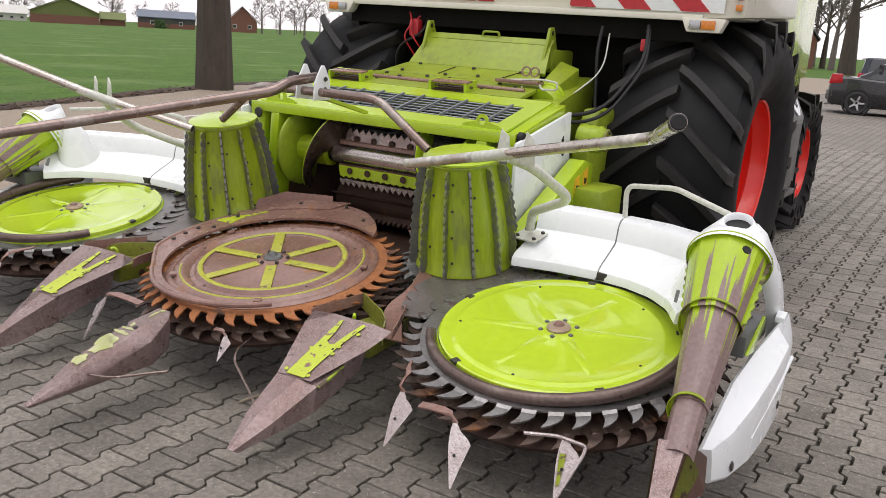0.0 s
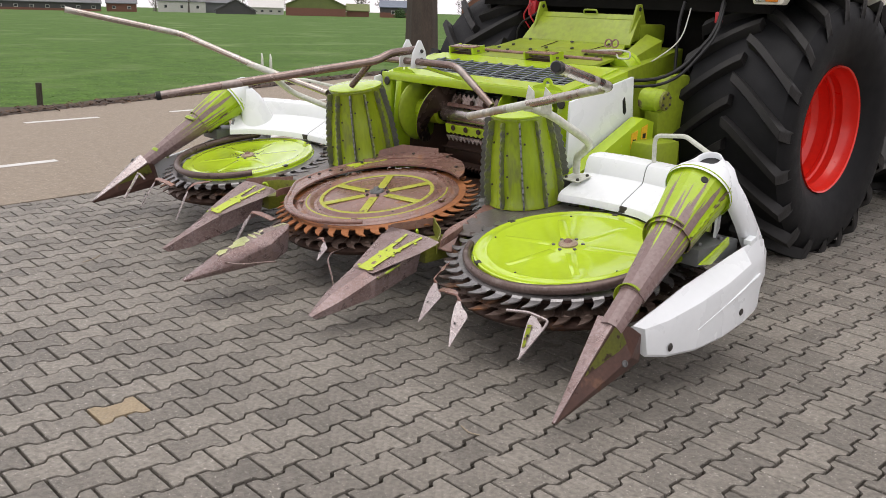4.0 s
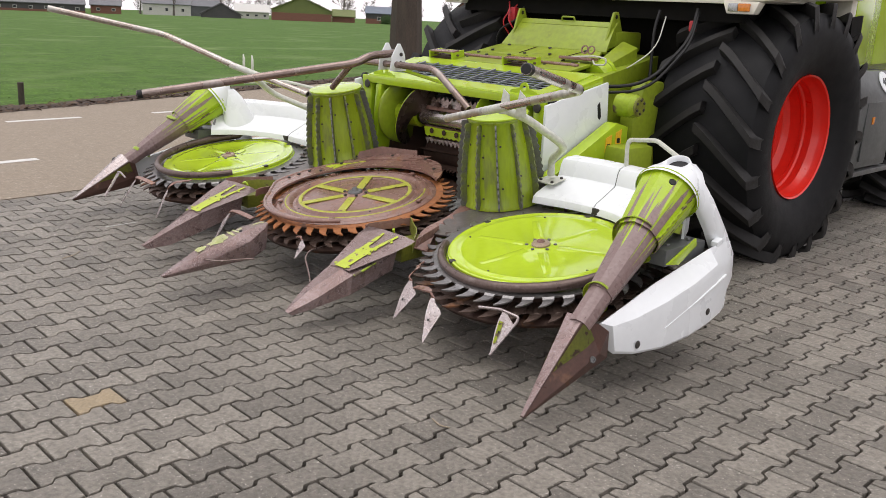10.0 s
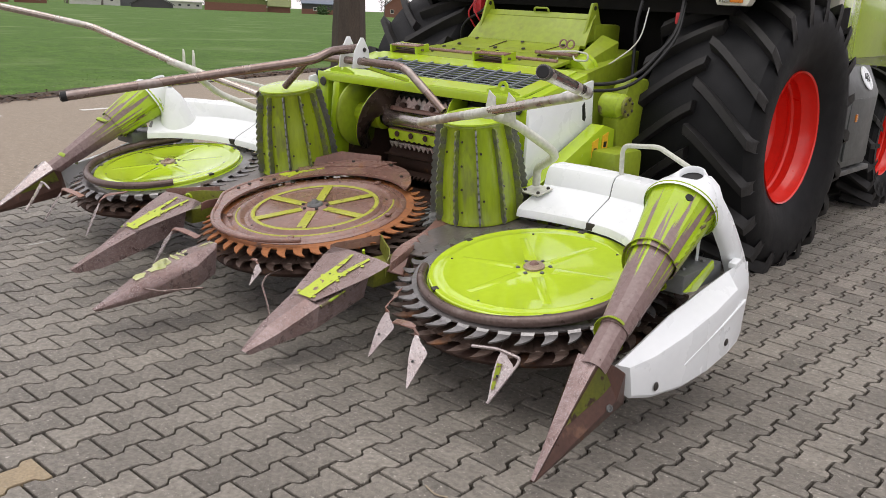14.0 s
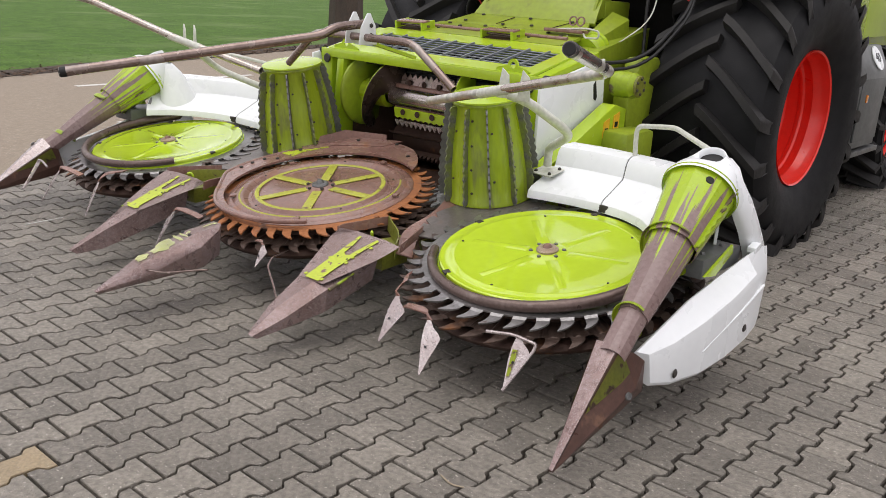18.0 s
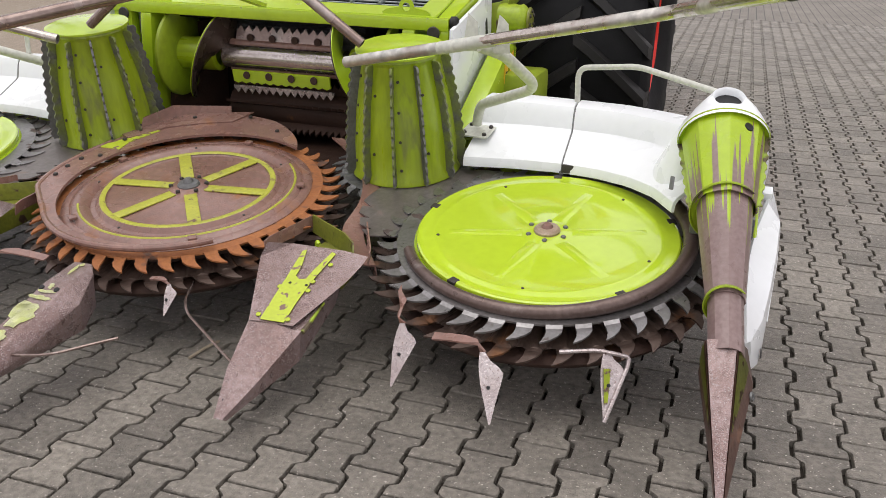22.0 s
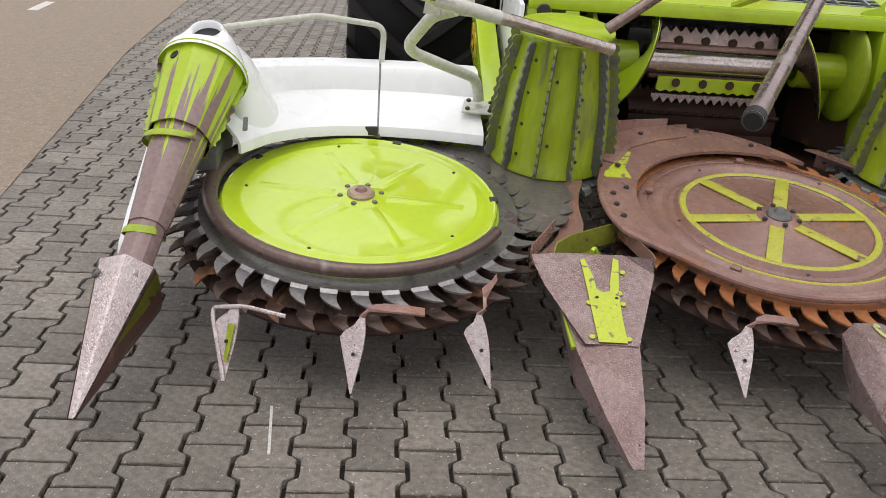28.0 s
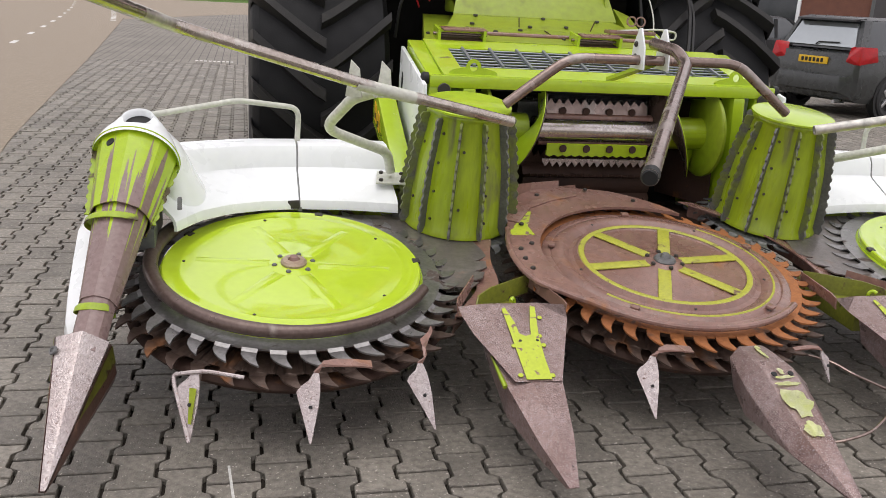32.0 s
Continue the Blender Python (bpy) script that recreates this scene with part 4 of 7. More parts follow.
# ---- dividers between the rotors ----
def divider(x, s, tip):
    def q(u, y, z):
        return (x + s * u, y, z)
    tx, ty, tz = tip
    plate = [q(-0.196, -0.352, 0.417), q(-0.10, -0.338, 0.421), q(0.10, -0.338, 0.421), q(0.196, -0.352, 0.417), q(0.190, -0.40, 0.398), q(0.170, -0.478, 0.368), q(0.080, -0.697, 0.286), q(-0.078, -0.700, 0.284), q(-0.186, -0.42, 0.391)]
    bm = bmesh.new()
    bm.faces.new([bm.verts.new(p) for p in plate])
    bmesh.ops.solidify(bm, geom=bm.faces[:], thickness=0.006)
    bevelled(bm, 0.002, 1)
    root = part("divider", bm, WORN_STEEL, header, "scoured brown steel divider with green paint left on top", sharp=20)
    # the folded body under the plate, which runs out to the tip
    mid = [0.45 * k + 0.55 * e for k, e in ((-0.70, ty), (0.28, tz))]
    rows = [[q(-0.10, -0.42, 0.26), q(-0.135, -0.42, 0.376), q(0.0, -0.42, 0.378), q(0.135, -0.42, 0.376), q(0.10, -0.42, 0.25)],
            [q(-0.085, -0.70, 0.165), q(-0.080, -0.70, 0.279), q(0.022, -0.70, 0.283), q(0.104, -0.69, 0.268), q(0.100, -0.70, 0.165)],
            [(tx - s * 0.052, mid[0], 0.105), (tx - s * 0.047, mid[0], mid[1] + 0.008), (tx + s * 0.006, mid[0], mid[1] + 0.014), (tx + s * 0.058, mid[0] + 0.01, mid[1] - 0.018), (tx + s * 0.048, mid[0], 0.11)],
            [(tx - s * 0.014, ty + 0.03, tz - 0.022), (tx - s * 0.013, ty, tz), (tx, ty - 0.004, tz + 0.004), (tx + s * 0.014, ty + 0.004, tz - 0.004), (tx + s * 0.012, ty + 0.03, tz - 0.022)]]
    part("snout_body", loft(rows, thick=0.005), WORN_STEEL, root, "folded scoured steel snout", sharp=14)
    for f in (0.30, 0.82):
        hp = Vector(rows[1][2]).lerp(Vector(rows[3][2]), f) + Vector((-s * 0.014, 0, -0.001))
        part("hole", bolt_head(0.006, 0.003), BLACK, root, m=Matrix.Translation(hp) @ Matrix.Rotation(radians(28), 4, "X"))
    edge = [Vector(rows[1][3]).lerp(Vector(rows[0][3]), t) + Vector((s * 0.004, -0.002, -0.006)) for t in (0.02, 0.5)]
    part("paint_rest", tube(edge, 0.009, 0, 8, r1=0.004), GREEN_WORN, root, "rest of green paint along the fold")
    # the patch of paint between the bolts, and its bolts
    bl, br, kl, kr = (Vector(p) for p in (plate[0], plate[3], plate[7], plate[6]))
    if s < 0:
        bl, br, kl, kr = br, bl, kr, kl
    n = (br - bl).cross(kl - bl).normalized()
    n = n if n.z > 0 else -n

    def on(u, v, h=0.004):
        return bl.lerp(br, u).lerp(kl.lerp(kr, u), v) + n * h
    bm = bmesh.new()
    for quad in (((0.385, 0.06), (0.42, 0.04), (0.46, 0.26), (0.46, 0.40), (0.36, 0.42)), ((0.665, 0.02), (0.71, 0.04), (0.69, 0.44), (0.60, 0.42), (0.615, 0.30)), ((0.36, 0.42), (0.46, 0.40), (0.53, 0.44), (0.60, 0.42), (0.69, 0.44), (0.71, 0.72), (0.32, 0.70)), ((0.32, 0.70), (0.71, 0.72), (0.78, 0.985), (0.25, 0.985))):
        bm.faces.new([bm.verts.new(on(u, v)) for u, v in quad])
    bmesh.ops.remove_doubles(bm, verts=bm.verts[:], dist=0.0005)
    bmesh.ops.solidify(bm, geom=bm.faces[:], thickness=0.0015)
    part("paint_patch", bm, PATCH, root, "chipped patch of green paint", smooth=False)
    turned = n.to_track_quat("Z", "Y").to_matrix().to_4x4()
    b = None
    for u, v in ((0.33, 0.56), (0.73, 0.56), (0.18, 0.93), (0.80, 0.94), (0.40, 0.44), (0.70, 0.44), (0.42, 0.20), (0.74, 0.19)):
        m = Matrix.Translation(on(u, v, 0.004)) @ turned
        b = again(b, root, m) if b else part("bolt_ring", lathe([(0.0, 0.001), (0.006, 0.001), (0.0065, 0.0018), (0.0082, 0.0018), (0.0092, 0.0), (0, 0)], 14), PATCH, root, "ring of a sunk bolt", m)
    for u in (0.44, 0.66):
        part("hole", bolt_head(0.006, 0.002), BLACK, root, m=Matrix.Translation(on(u, 0.50, 0.005)) @ turned)
    # channel that carries it, behind, with a bent lip and a small hook
    bm = hull([(x - 0.10, -0.36, 0.365), (x + 0.10, -0.36, 0.365), (x - 0.05, 0.10, 0.36), (x + 0.05, 0.10, 0.36), (x - 0.10, -0.36, 0.28), (x + 0.10, -0.36, 0.28), (x - 0.05, 0.10, 0.28), (x + 0.05, 0.10, 0.28)], bev=0.008)
    part("carrier", bm, OLIVE, header, "dirty olive carrier arm under the divider")
    for ends in (((-0.200, -0.345, 0.428), (-0.192, -0.315, 0.434), (-0.07, -0.06, 0.436)), ((0.200, -0.365, 0.424), (0.196, -0.33, 0.432), (0.155, -0.07, 0.436))):
        lip = loft([[(x - s * u, y, z), (x - s * u * 0.97, y, z - 0.045)] for u, y, z in ends], thick=0.005)
        part("side_lip", lip, RUST_BROWN, header, "upright brown side lip", sharp=60)
    line = [(-0.115, -0.29, 0.395), (-0.10, -0.255, 0.422), (-0.04, -0.20, 0.434), (0.07, -0.13, 0.440), (0.15, -0.07, 0.440)]
    cap_wall = loft([[(x - s * u, y, z), (x - s * u, y - 0.004, z - 0.07)] for u, y, z in line], thick=0.006)
    part("rear_wall", cap_wall, OLIVE, header, "dark olive rear wall of the divider", sharp=60)
    part("hook", tube([(x - s * 0.02, -0.31, 0.37), (x - s * 0.02, -0.315, 0.425), (x - s * 0.01, -0.325, 0.437), (x, -0.335, 0.43)], 0.007, 0.02, 8), GREEN, header, "small green hook")
    return root


divider(0.752, 1, (0.737, -1.012, 0.105))
divider(-0.757, -1, (-0.750, -1.050, 0.112))
def leant(p):
    f = (-0.66 - p[1]) / 0.6
    return (p[0] + 0.012 + 0.068 * f, p[1] - 0.036 * max(f, 0), p[2] - 0.018 + 0.058 * f)


snout = hull([leant(p) for p in ((-0.08, -0.665, 0.350), (0.062, -0.70, 0.368), (-0.045, -0.655, 0.385), (0.035, -0.665, 0.390), (-0.11, -0.80, 0.285), (0.092, -0.82, 0.305), (-0.06, -0.80, 0.352), (0.04, -0.81, 0.360), (-0.10, -0.80, 0.19), (0.08, -0.80, 0.20), (-0.06, -0.68, 0.24), (0.05, -0.69, 0.24), (-0.135, -1.06, 0.17), (0.015, -1.06, 0.18), (-0.10, -1.05, 0.236), (-0.01, -1.05, 0.240), (-0.088, -1.268, 0.115), (-0.064, -1.268, 0.115), (-0.076, -1.25, 0.10))], bev=0.005)
cs = part("centre_snout", snout, WORN_STEEL, header, "dented brown snout with flaking white and green paint", sharp=25)
FLAKE = mat("flaking_paint", (0.88, 0.88, 0.70), (0.76, 0.82, 0.28), 26, 0.45, worn=(0.42, 0.34, 0.28), wscale=45, wat=0.68)
for k, (cx, cy, rx, ry) in enumerate(((-0.004, -0.715, 0.007, 0.034), (0.006, -0.682, 0.009, 0.010), (-0.014, -0.822, 0.010, 0.012), (-0.015, -0.846, 0.034, 0.0065), (-0.022, -0.872, 0.044, 0.008), (-0.038, -0.945, 0.046, 0.046), (-0.060, -1.040, 0.030, 0.028))):
    bm = bmesh.new()
    ring = []
    for j in range(18):
        t = 2 * math.pi * j / 18
        f = 1.0 + 0.55 * noise.noise((3 * math.cos(t) + 7 * k, 3 * math.sin(t), k * 1.7))
        x, y = cx + rx * f * math.cos(t), cy + ry * f * math.sin(t)
        ring.append(bm.verts.new(leant((x, y, (0.388 + (y + 0.66) * 0.21 if y > -0.805 else 0.3575 + (y + 0.805) * 0.486) + 0.0045))))
    bm.faces.new(ring)
    bmesh.ops.solidify(bm, geom=bm.faces[:], thickness=0.002)
    part("paint_flake", bm, FLAKE, cs, "flake of old whitish green paint", smooth=False)
for x in (-0.045, 0.015):
    part("hole", lathe([(0, 0.003), (0.009, 0.003), (0.010, 0.0), (0, 0)], 14), BLACK, cs, "dark bolt hole", Matrix.Translation(leant((x, -0.833, 0.3475))) @ Matrix.Rotation(radians(26), 4, "X"))


# ---- stalk fingers ----
def finger(tip, lean, back, way, folded=False):
    """A pointed blade that hangs from one corner of a flat strap."""
    tip = Vector(tip)
    size = 0.55 if tip.z > 0.2 else 1.0
    up = Vector((lean, 0.10, 0.150)) * size
    w = Vector((back, -0.45, 0.0)).normalized() * size
    rows = [[tip + up * a + w * c0, tip + up * a + w * c1] for a, c0, c1 in ((1.16, 0.012, 0.028), (1.02, -0.004, 0.031), (0.90, -0.030, 0.031), (0.80, -0.043, 0.030), (0.62, -0.034, 0.026), (0.35, -0.019, 0.016), (0.0, -0.002, 0.003))]
    root = part("stalk_finger", loft(rows, thick=0.006), FINGER, header, "pointed scoured steel stalk finger", sharp=20)
    part("hole", bolt_head(0.006, 0.003), BLACK, root, m=Matrix.Translation(tip + up * 0.60 + Vector((0, -0.010, 0.002))) @ Matrix.Rotation(radians(62), 4, "X"))
    neck = tip + up * 1.16 + w * 0.020
    if folded:
        c = tip + up * 1.04 - w * 0.050
        part("folded_edge", tube([tip + Vector((0, -0.005, 0)), c - up * 0.14, c, c + w * 0.05 + Vector((0, 0, 0.014)), c + w * 0.10 + Vector((0, 0.02, 0.016)), c + w * 0.22 + Vector((0, 0.05, 0.0))], 0.0065, 0.02, 8), FINGER, root, "folded steel edge")
        patch = [tip + up * a + w * b + Vector((0, -0.008, 0)) for a, b in ((0.88, 0.0), (0.88, 0.022), (0.30, 0.006), (0.30, -0.004))]
        bm = bmesh.new()
        bm.faces.new([bm.verts.new(p) for p in patch])
        bmesh.ops.solidify(bm, geom=bm.faces[:], thickness=0.002)
        part("paint_rest", bm, PATCH, root, "rest of green paint", smooth=False)
        return
    a, d = Vector((0, 0.016, 0.004)) * size, Vector(way) * size
    flat = [[neck - w * 0.008, neck + w * 0.008], [neck + Vector((back * 0.018, 0.004, 0.022)) * size - a * 0.5 - w * 0.004, neck + Vector((back * 0.018, 0.004, 0.022)) * size + a * 0.5 + w * 0.004], [neck + d * 0.35 + Vector((0, 0, 0.022)) * size - a, neck + d * 0.35 + Vector((0, 0, 0.022)) * size + a], [neck + d * 0.7 + Vector((0, 0, 0.012)) * size - a, neck + d * 0.7 + Vector((0, 0, 0.012)) * size + a], [neck + d - a, neck + d + a]]
    part("strap", loft(flat, thick=0.006), RUST_BROWN, root, "rusty flat strap")


SIDE, RISE = (0.17, 0.05, -0.004), (0.06, 0.14, 0.055)
for tip, lean, back, way in (((1.162, -0.676, 0.122), 0.012, -1, RISE), ((1.526, -0.82, 0.146), -0.035, -1, SIDE), ((1.842, -0.714, 0.165), -0.005, -1, SIDE), ((-0.376, -0.782, 0.176), 0.0, 1, SIDE), ((0.332, -0.682, 0.229), 0.0, -1, SIDE), ((-1.838, -0.80, 0.19), 0.0, 1, SIDE), ((-1.498, -0.85, 0.19), 0.005, 1, SIDE), ((-1.112, -0.78, 0.178), -0.045, 1, RISE)):
    finger(tip, lean, back, (way[0] * back, way[1], way[2]), abs(tip[0]) > 1.8)

# ---- rails and shields ----
for s in (-1, 1):
    arc = []
    for a in range(40, -154, -6):
        f = (40 - a) / 194
        h = 0.034 - (0.046 if s > 0 else 0.016) * min(1.0, f * 1.5)
        arc.append(TILT @ Vector((1.5 * s + s * 0.505 * math.cos(radians(a)), 0.505 * math.sin(radians(a)), h)))
    start = TILT @ Vector((1.5 * s + s * 0.44, 0.43, 0.075))
    part("curved_rail", tube([start] + arc, 0.029, 0.01, 14, r1=0.020), RAIL, header, "curved worn steel rail round the lid")
    part("rail_foot", hull([start + Vector(d) for d in ((-0.03, -0.01, -0.05), (0.03, -0.01, -0.05), (-0.03, 0.03, -0.05), (0.03, 0.03, -0.05), (-0.02, 0.0, 0.03), (0.02, 0.0, 0.03), (0.0, 0.03, 0.03))], bev=0.006), RUST_DARK, header, "dark rail foot")
SHIELD = ((58, 0.52), (66, 0.57), (78, 0.64), (88, 0.70), (103, 0.755), (118, 0.775), (127, 0.78), (140, 0.70), (157, 0.65), (172, 0.64), (187, 0.636), (197, 0.63), (206, 0.59), (217, 0.560), (231, 0.557), (244, 0.556), (256, 0.55), (268, 0.542), (283, 0.534), (298, 0.53), (312, 0.527))
outer, inner = [], []
for a in range(58, 313, 2):
    r = float(np.interp(a, [p[0] for p in SHIELD], [p[1] for p in SHIELD]))
    outer.append((r * math.cos(radians(a)), r * math.sin(radians(a))))
    inner.append((0.513 * math.cos(radians(a)), 0.513 * math.sin(radians(a))))
shield = part("shield", ring_plate(outer, inner, 0.0, 0.012, closed=False), RUST_BROWN, header, "rust-brown shield plate round the middle rotor", at_tilt(0, 0, 0.004))
part("edge_strip", tube([(x, y, 0.006) for x, y in outer[48:]], 0.013, 0.01, 10), RUST_BROWN, shield, "rolled edge of the shield")
# raised plate bolted on the shield's back corner
raised = ((-0.12, 0.765), (-0.35, 0.705), (-0.47, 0.62), (-0.585, 0.36), (-0.53, 0.33), (-0.43, 0.49), (-0.30, 0.575), (-0.16, 0.63))
part("raised_plate", slab(raised, 0.012, 0.019, bev=0.002), RUST_BROWN, shield, "bolted rust-brown cover plate")
part("upright_lip", loft([[(x, y, 0.016), (x * 1.01, y * 1.01, 0.05 + 0.02 * (k == 1))] for k, (x, y) in enumerate(((-0.58, 0.40), (-0.47, 0.625), (-0.36, 0.700), (-0.22, 0.73)))], thick=0.006), RUST_BROWN, shield, "upright brown lip")
flake = [(-0.62, 0.215), (-0.58, 0.27), (-0.46, 0.455), (-0.44, 0.45), (-0.50, 0.30), (-0.495, 0.215)]
part("paint_rest", slab(flake, 0.012, 0.0145), PATCH, shield, "rest of green paint")
for a, r in ((172, 0.60), (180, 0.60), (188, 0.60), (166, 0.55), (150, 0.61), (120, 0.72), (98, 0.70), (80, 0.59)):
    part("bolt", bolt_head(0.011, 0.009), BOLT, shield, m=Matrix.Translation((r * math.cos(radians(a)), r * math.sin(radians(a)), 0.012 if a > 155 or a < 85 else 0.019)))
guide = [(0.36, 0.62, 0.0), (0.54, 0.46, -0.01), (0.665, 0.27, -0.03), (0.715, 0.10, -0.04), (0.715, -0.10, -0.05), (0.86, -0.30, -0.06)]
part("guide_sheet", loft([[TILT @ Vector(p), TILT @ (Vector(p) + Vector((0.075, 0.03, -0.015))), TILT @ (Vector(p) + Vector((0.08, 0.03, -0.09)))] for p in rounded(guide, 0.2)], thick=0.006), RUST_BROWN, header, "curved rust-brown guide sheet")
gl = [(-x, y, z) for x, y, z in guide[2:]]
part("guide_sheet", loft([[TILT @ Vector(p), TILT @ (Vector(p) + Vector((-0.075, 0.03, -0.015))), TILT @ (Vector(p) + Vector((-0.08, 0.03, -0.09)))] for p in rounded(gl, 0.2)], thick=0.006), RUST_BROWN, header, "curved rust-brown guide sheet")

# ---- feed housing of the header ----
# rusty floor, its dark tone also painting the shade of the intake
floor = box(-0.62, 0.62, 0.50, 1.25, 0.40, 0.44, bev=0.01)
part("feed_floor", floor, RUST_DARK, header, "rusty feed floor darkened for the shade in the intake")
for s in (-1, 1):
    part("housing_cheek", slab([(0.72, 0.44), (0.70, 0.56), (0.735, 1.055), (0.80, 1.10), (1.5, 1.10), (1.5, 0.44)], -0.03, 0.03, bev=0.006, m=Matrix.Translation((0.68 * s, 0, 0)) @ Matrix(((0, 0, 1, 0), (1, 0, 0, 0), (0, 1, 0, 0), (0, 0, 0, 1)))), GREEN, header, "green side cheek of the intake")
    # dark rust colour on the wings stands in for intake shade
    part("inner_wing", hull([(0.50 * s, 1.15, 0.5), (0.63 * s, 0.80, 0.5), (0.63 * s, 0.84, 1.0), (0.50 * s, 1.15, 1.0), (0.64 * s, 1.15, 0.5), (0.64 * s, 1.15, 1.0)]), RUST_DARK, header, "wing plate darkened for the shade in the intake")
    part("rear_beam", box(0.62, 1.72, 0.86, 0.98, 0.42, 0.60, bev=0.01, m=Matrix.Diagonal((s, 1, 1, 1))), GREEN_WORN, header, "green rear beam of the header")
    part("foot_bar", box(0.9, 2.05, 0.30, 0.42, 0.30, 0.40, bev=0.01, m=Matrix.Diagonal((s, 1, 1, 1))), RUST_DARK, header, "dark cross bar")
    arm = part("side_arm", hull([(x * s, y, z) for x in (0.93, 1.02) for y, z in ((0.62, 0.66), (0.70, 0.60), (1.38, 0.80), (1.38, 0.93), (1.26, 0.96))], bev=0.006), GREEN, header, "green sloping side arm")
    for y, z in ((1.18, 0.835), (1.28, 0.865)):
        part("sticker", hull([(1.0205 * s, y + dy, z + dz + dy * 0.3) for dy in (-0.03, 0.03) for dz in (-0.045, 0.045)] + [(1.0235 * s, y + dy, z + dz + dy * 0.3) for dy in (-0.03, 0.03) for dz in (-0.045, 0.045)]), YELLOW, arm, "yellow warning sticker")
        part("sticker_bar", hull([(1.0235 * s, y + dy, z + dz) for dy in (-0.015, 0.015) for dz in (-0.03, 0.0)] + [(1.025 * s, y + dy, z + dz) for dy in (-0.015, 0.015) for dz in (-0.03, 0.0)]), BLACK, arm)
    sp = part("side_panel", hull([(x * s, y, z) for x in (0.885, 0.905) for y, z in ((0.69, 0.64), (0.69, 1.075), (1.29, 1.20), (1.33, 0.80))], bev=0.006), WHITE, header, "white side panel")
    part("slot", hull([(x * s, y, z) for x in (0.904, 0.908) for y, z in ((1.19, 1.06), (1.21, 1.08), (1.235, 0.99), (1.225, 0.97), (1.205, 0.98))]), BLACK, sp, "dark oval slot")
# black block paints the shade deep in the intake
part("intake_void", box(-0.64, 0.64, 1.16, 1.29, 0.42, 1.13), VOID, header, "near-black block for the shade behind the rollers")


def toothed_roller(y, z, r, half, material, nbars, label):
    m0 = Matrix.Translation((0, y, z)) @ Matrix.Rotation(radians(90), 4, "Y")
    root = part("feed_roller", lathe([(0, -half), (r, -half), (r, half), (0, half)], 28), material, header, label, m0)
    n = 20
    lo = [(r - 0.004, -half + 2 * half * k / (2 * n)) for k in range(2 * n + 1)]
    hi = [(r + (0.062 if k % 2 else 0.03), -half + 2 * half * k / (2 * n)) for k in range(2 * n + 1)]
    bm = ring_plate(hi, lo, -0.006, 0.006, closed=False)
    bm.transform(Matrix.Rotation(radians(90), 4, "X"))
    f = None
    for k in range(nbars):
        m = Matrix.Rotation(radians(360 / nbars * k + 12), 4, "Z")
        f = again(f, root, m) if f else part("toothed_bar", bm, RUST_DARK if z < 0.8 else GREY_STEEL, root, "toothed feed bar", m)
    return root


core = part("feed_roller", tube([(-0.32, 0.87, 0.865), (0.32, 0.87, 0.865)], 0.062, 0, 24), CHROME, header, "rubbed bright feed roller")
for name, y, z, up, mt in (("toothed_plate", 0.86, 0.935, 1, PIPE), ("toothed_plate", 0.81, 0.805, -1, GREEN)):
    lo = [(-0.26 + 0.52 * k / 24, 0.0) for k in range(25)]
    hi = [(-0.26 + 0.52 * k / 24, up * ((0.078 if k % 2 else 0.05) if up > 0 else (0.066 if k % 2 else 0.056))) for k in range(25)]
    bm = ring_plate(hi, lo, -0.006, 0.006, closed=False)
    bm.transform(Matrix.Translation((0, y, z)) @ Matrix.Rotation(radians(90 - 14 * up), 4, "X"))
    part(name, bm, mt, core, "toothed feed plate")
    for k in range(4):
        part("slot", lathe([(0, 0.004), (0.017, 0.004), (0.019, 0.0), (0, 0)], 14), RUST_DARK, core, "dark bolt hole", Matrix.Translation((-0.18 + 0.12 * k, y - 0.008, z + up * 0.022)) @ Matrix.Rotation(radians(90), 4, "X"))
lo = [(-0.27 + 0.54 * k / 28, 0.0) for k in range(29)]
hi = [(-0.27 + 0.54 * k / 28, -(0.040 if k % 2 else 0.012)) for k in range(29)]
bm = ring_plate(hi, lo, -0.005, 0.005, closed=False)
bm.transform(Matrix.Translation((0, 0.835, 0.728)) @ Matrix.Rotation(radians(100), 4, "X"))
part("tooth_strip", bm, FINGER, core, "rubbed toothed strip under the plate")
for z in (0.925, 0.81):
    part("frame_tube", tube([(-0.29, 0.865, z), (0.29, 0.865, z)], 0.022, 0, 12), RUST_BROWN, core, "rusty frame tube")
toothed_roller(1.06, 0.965, 0.06, 0.36, GREY_STEEL, 6, "grey toothed feed roller")
toothed_roller(0.98, 0.60, 0.09, 0.34, RUST_DARK, 6, "rusty lower feed roller")
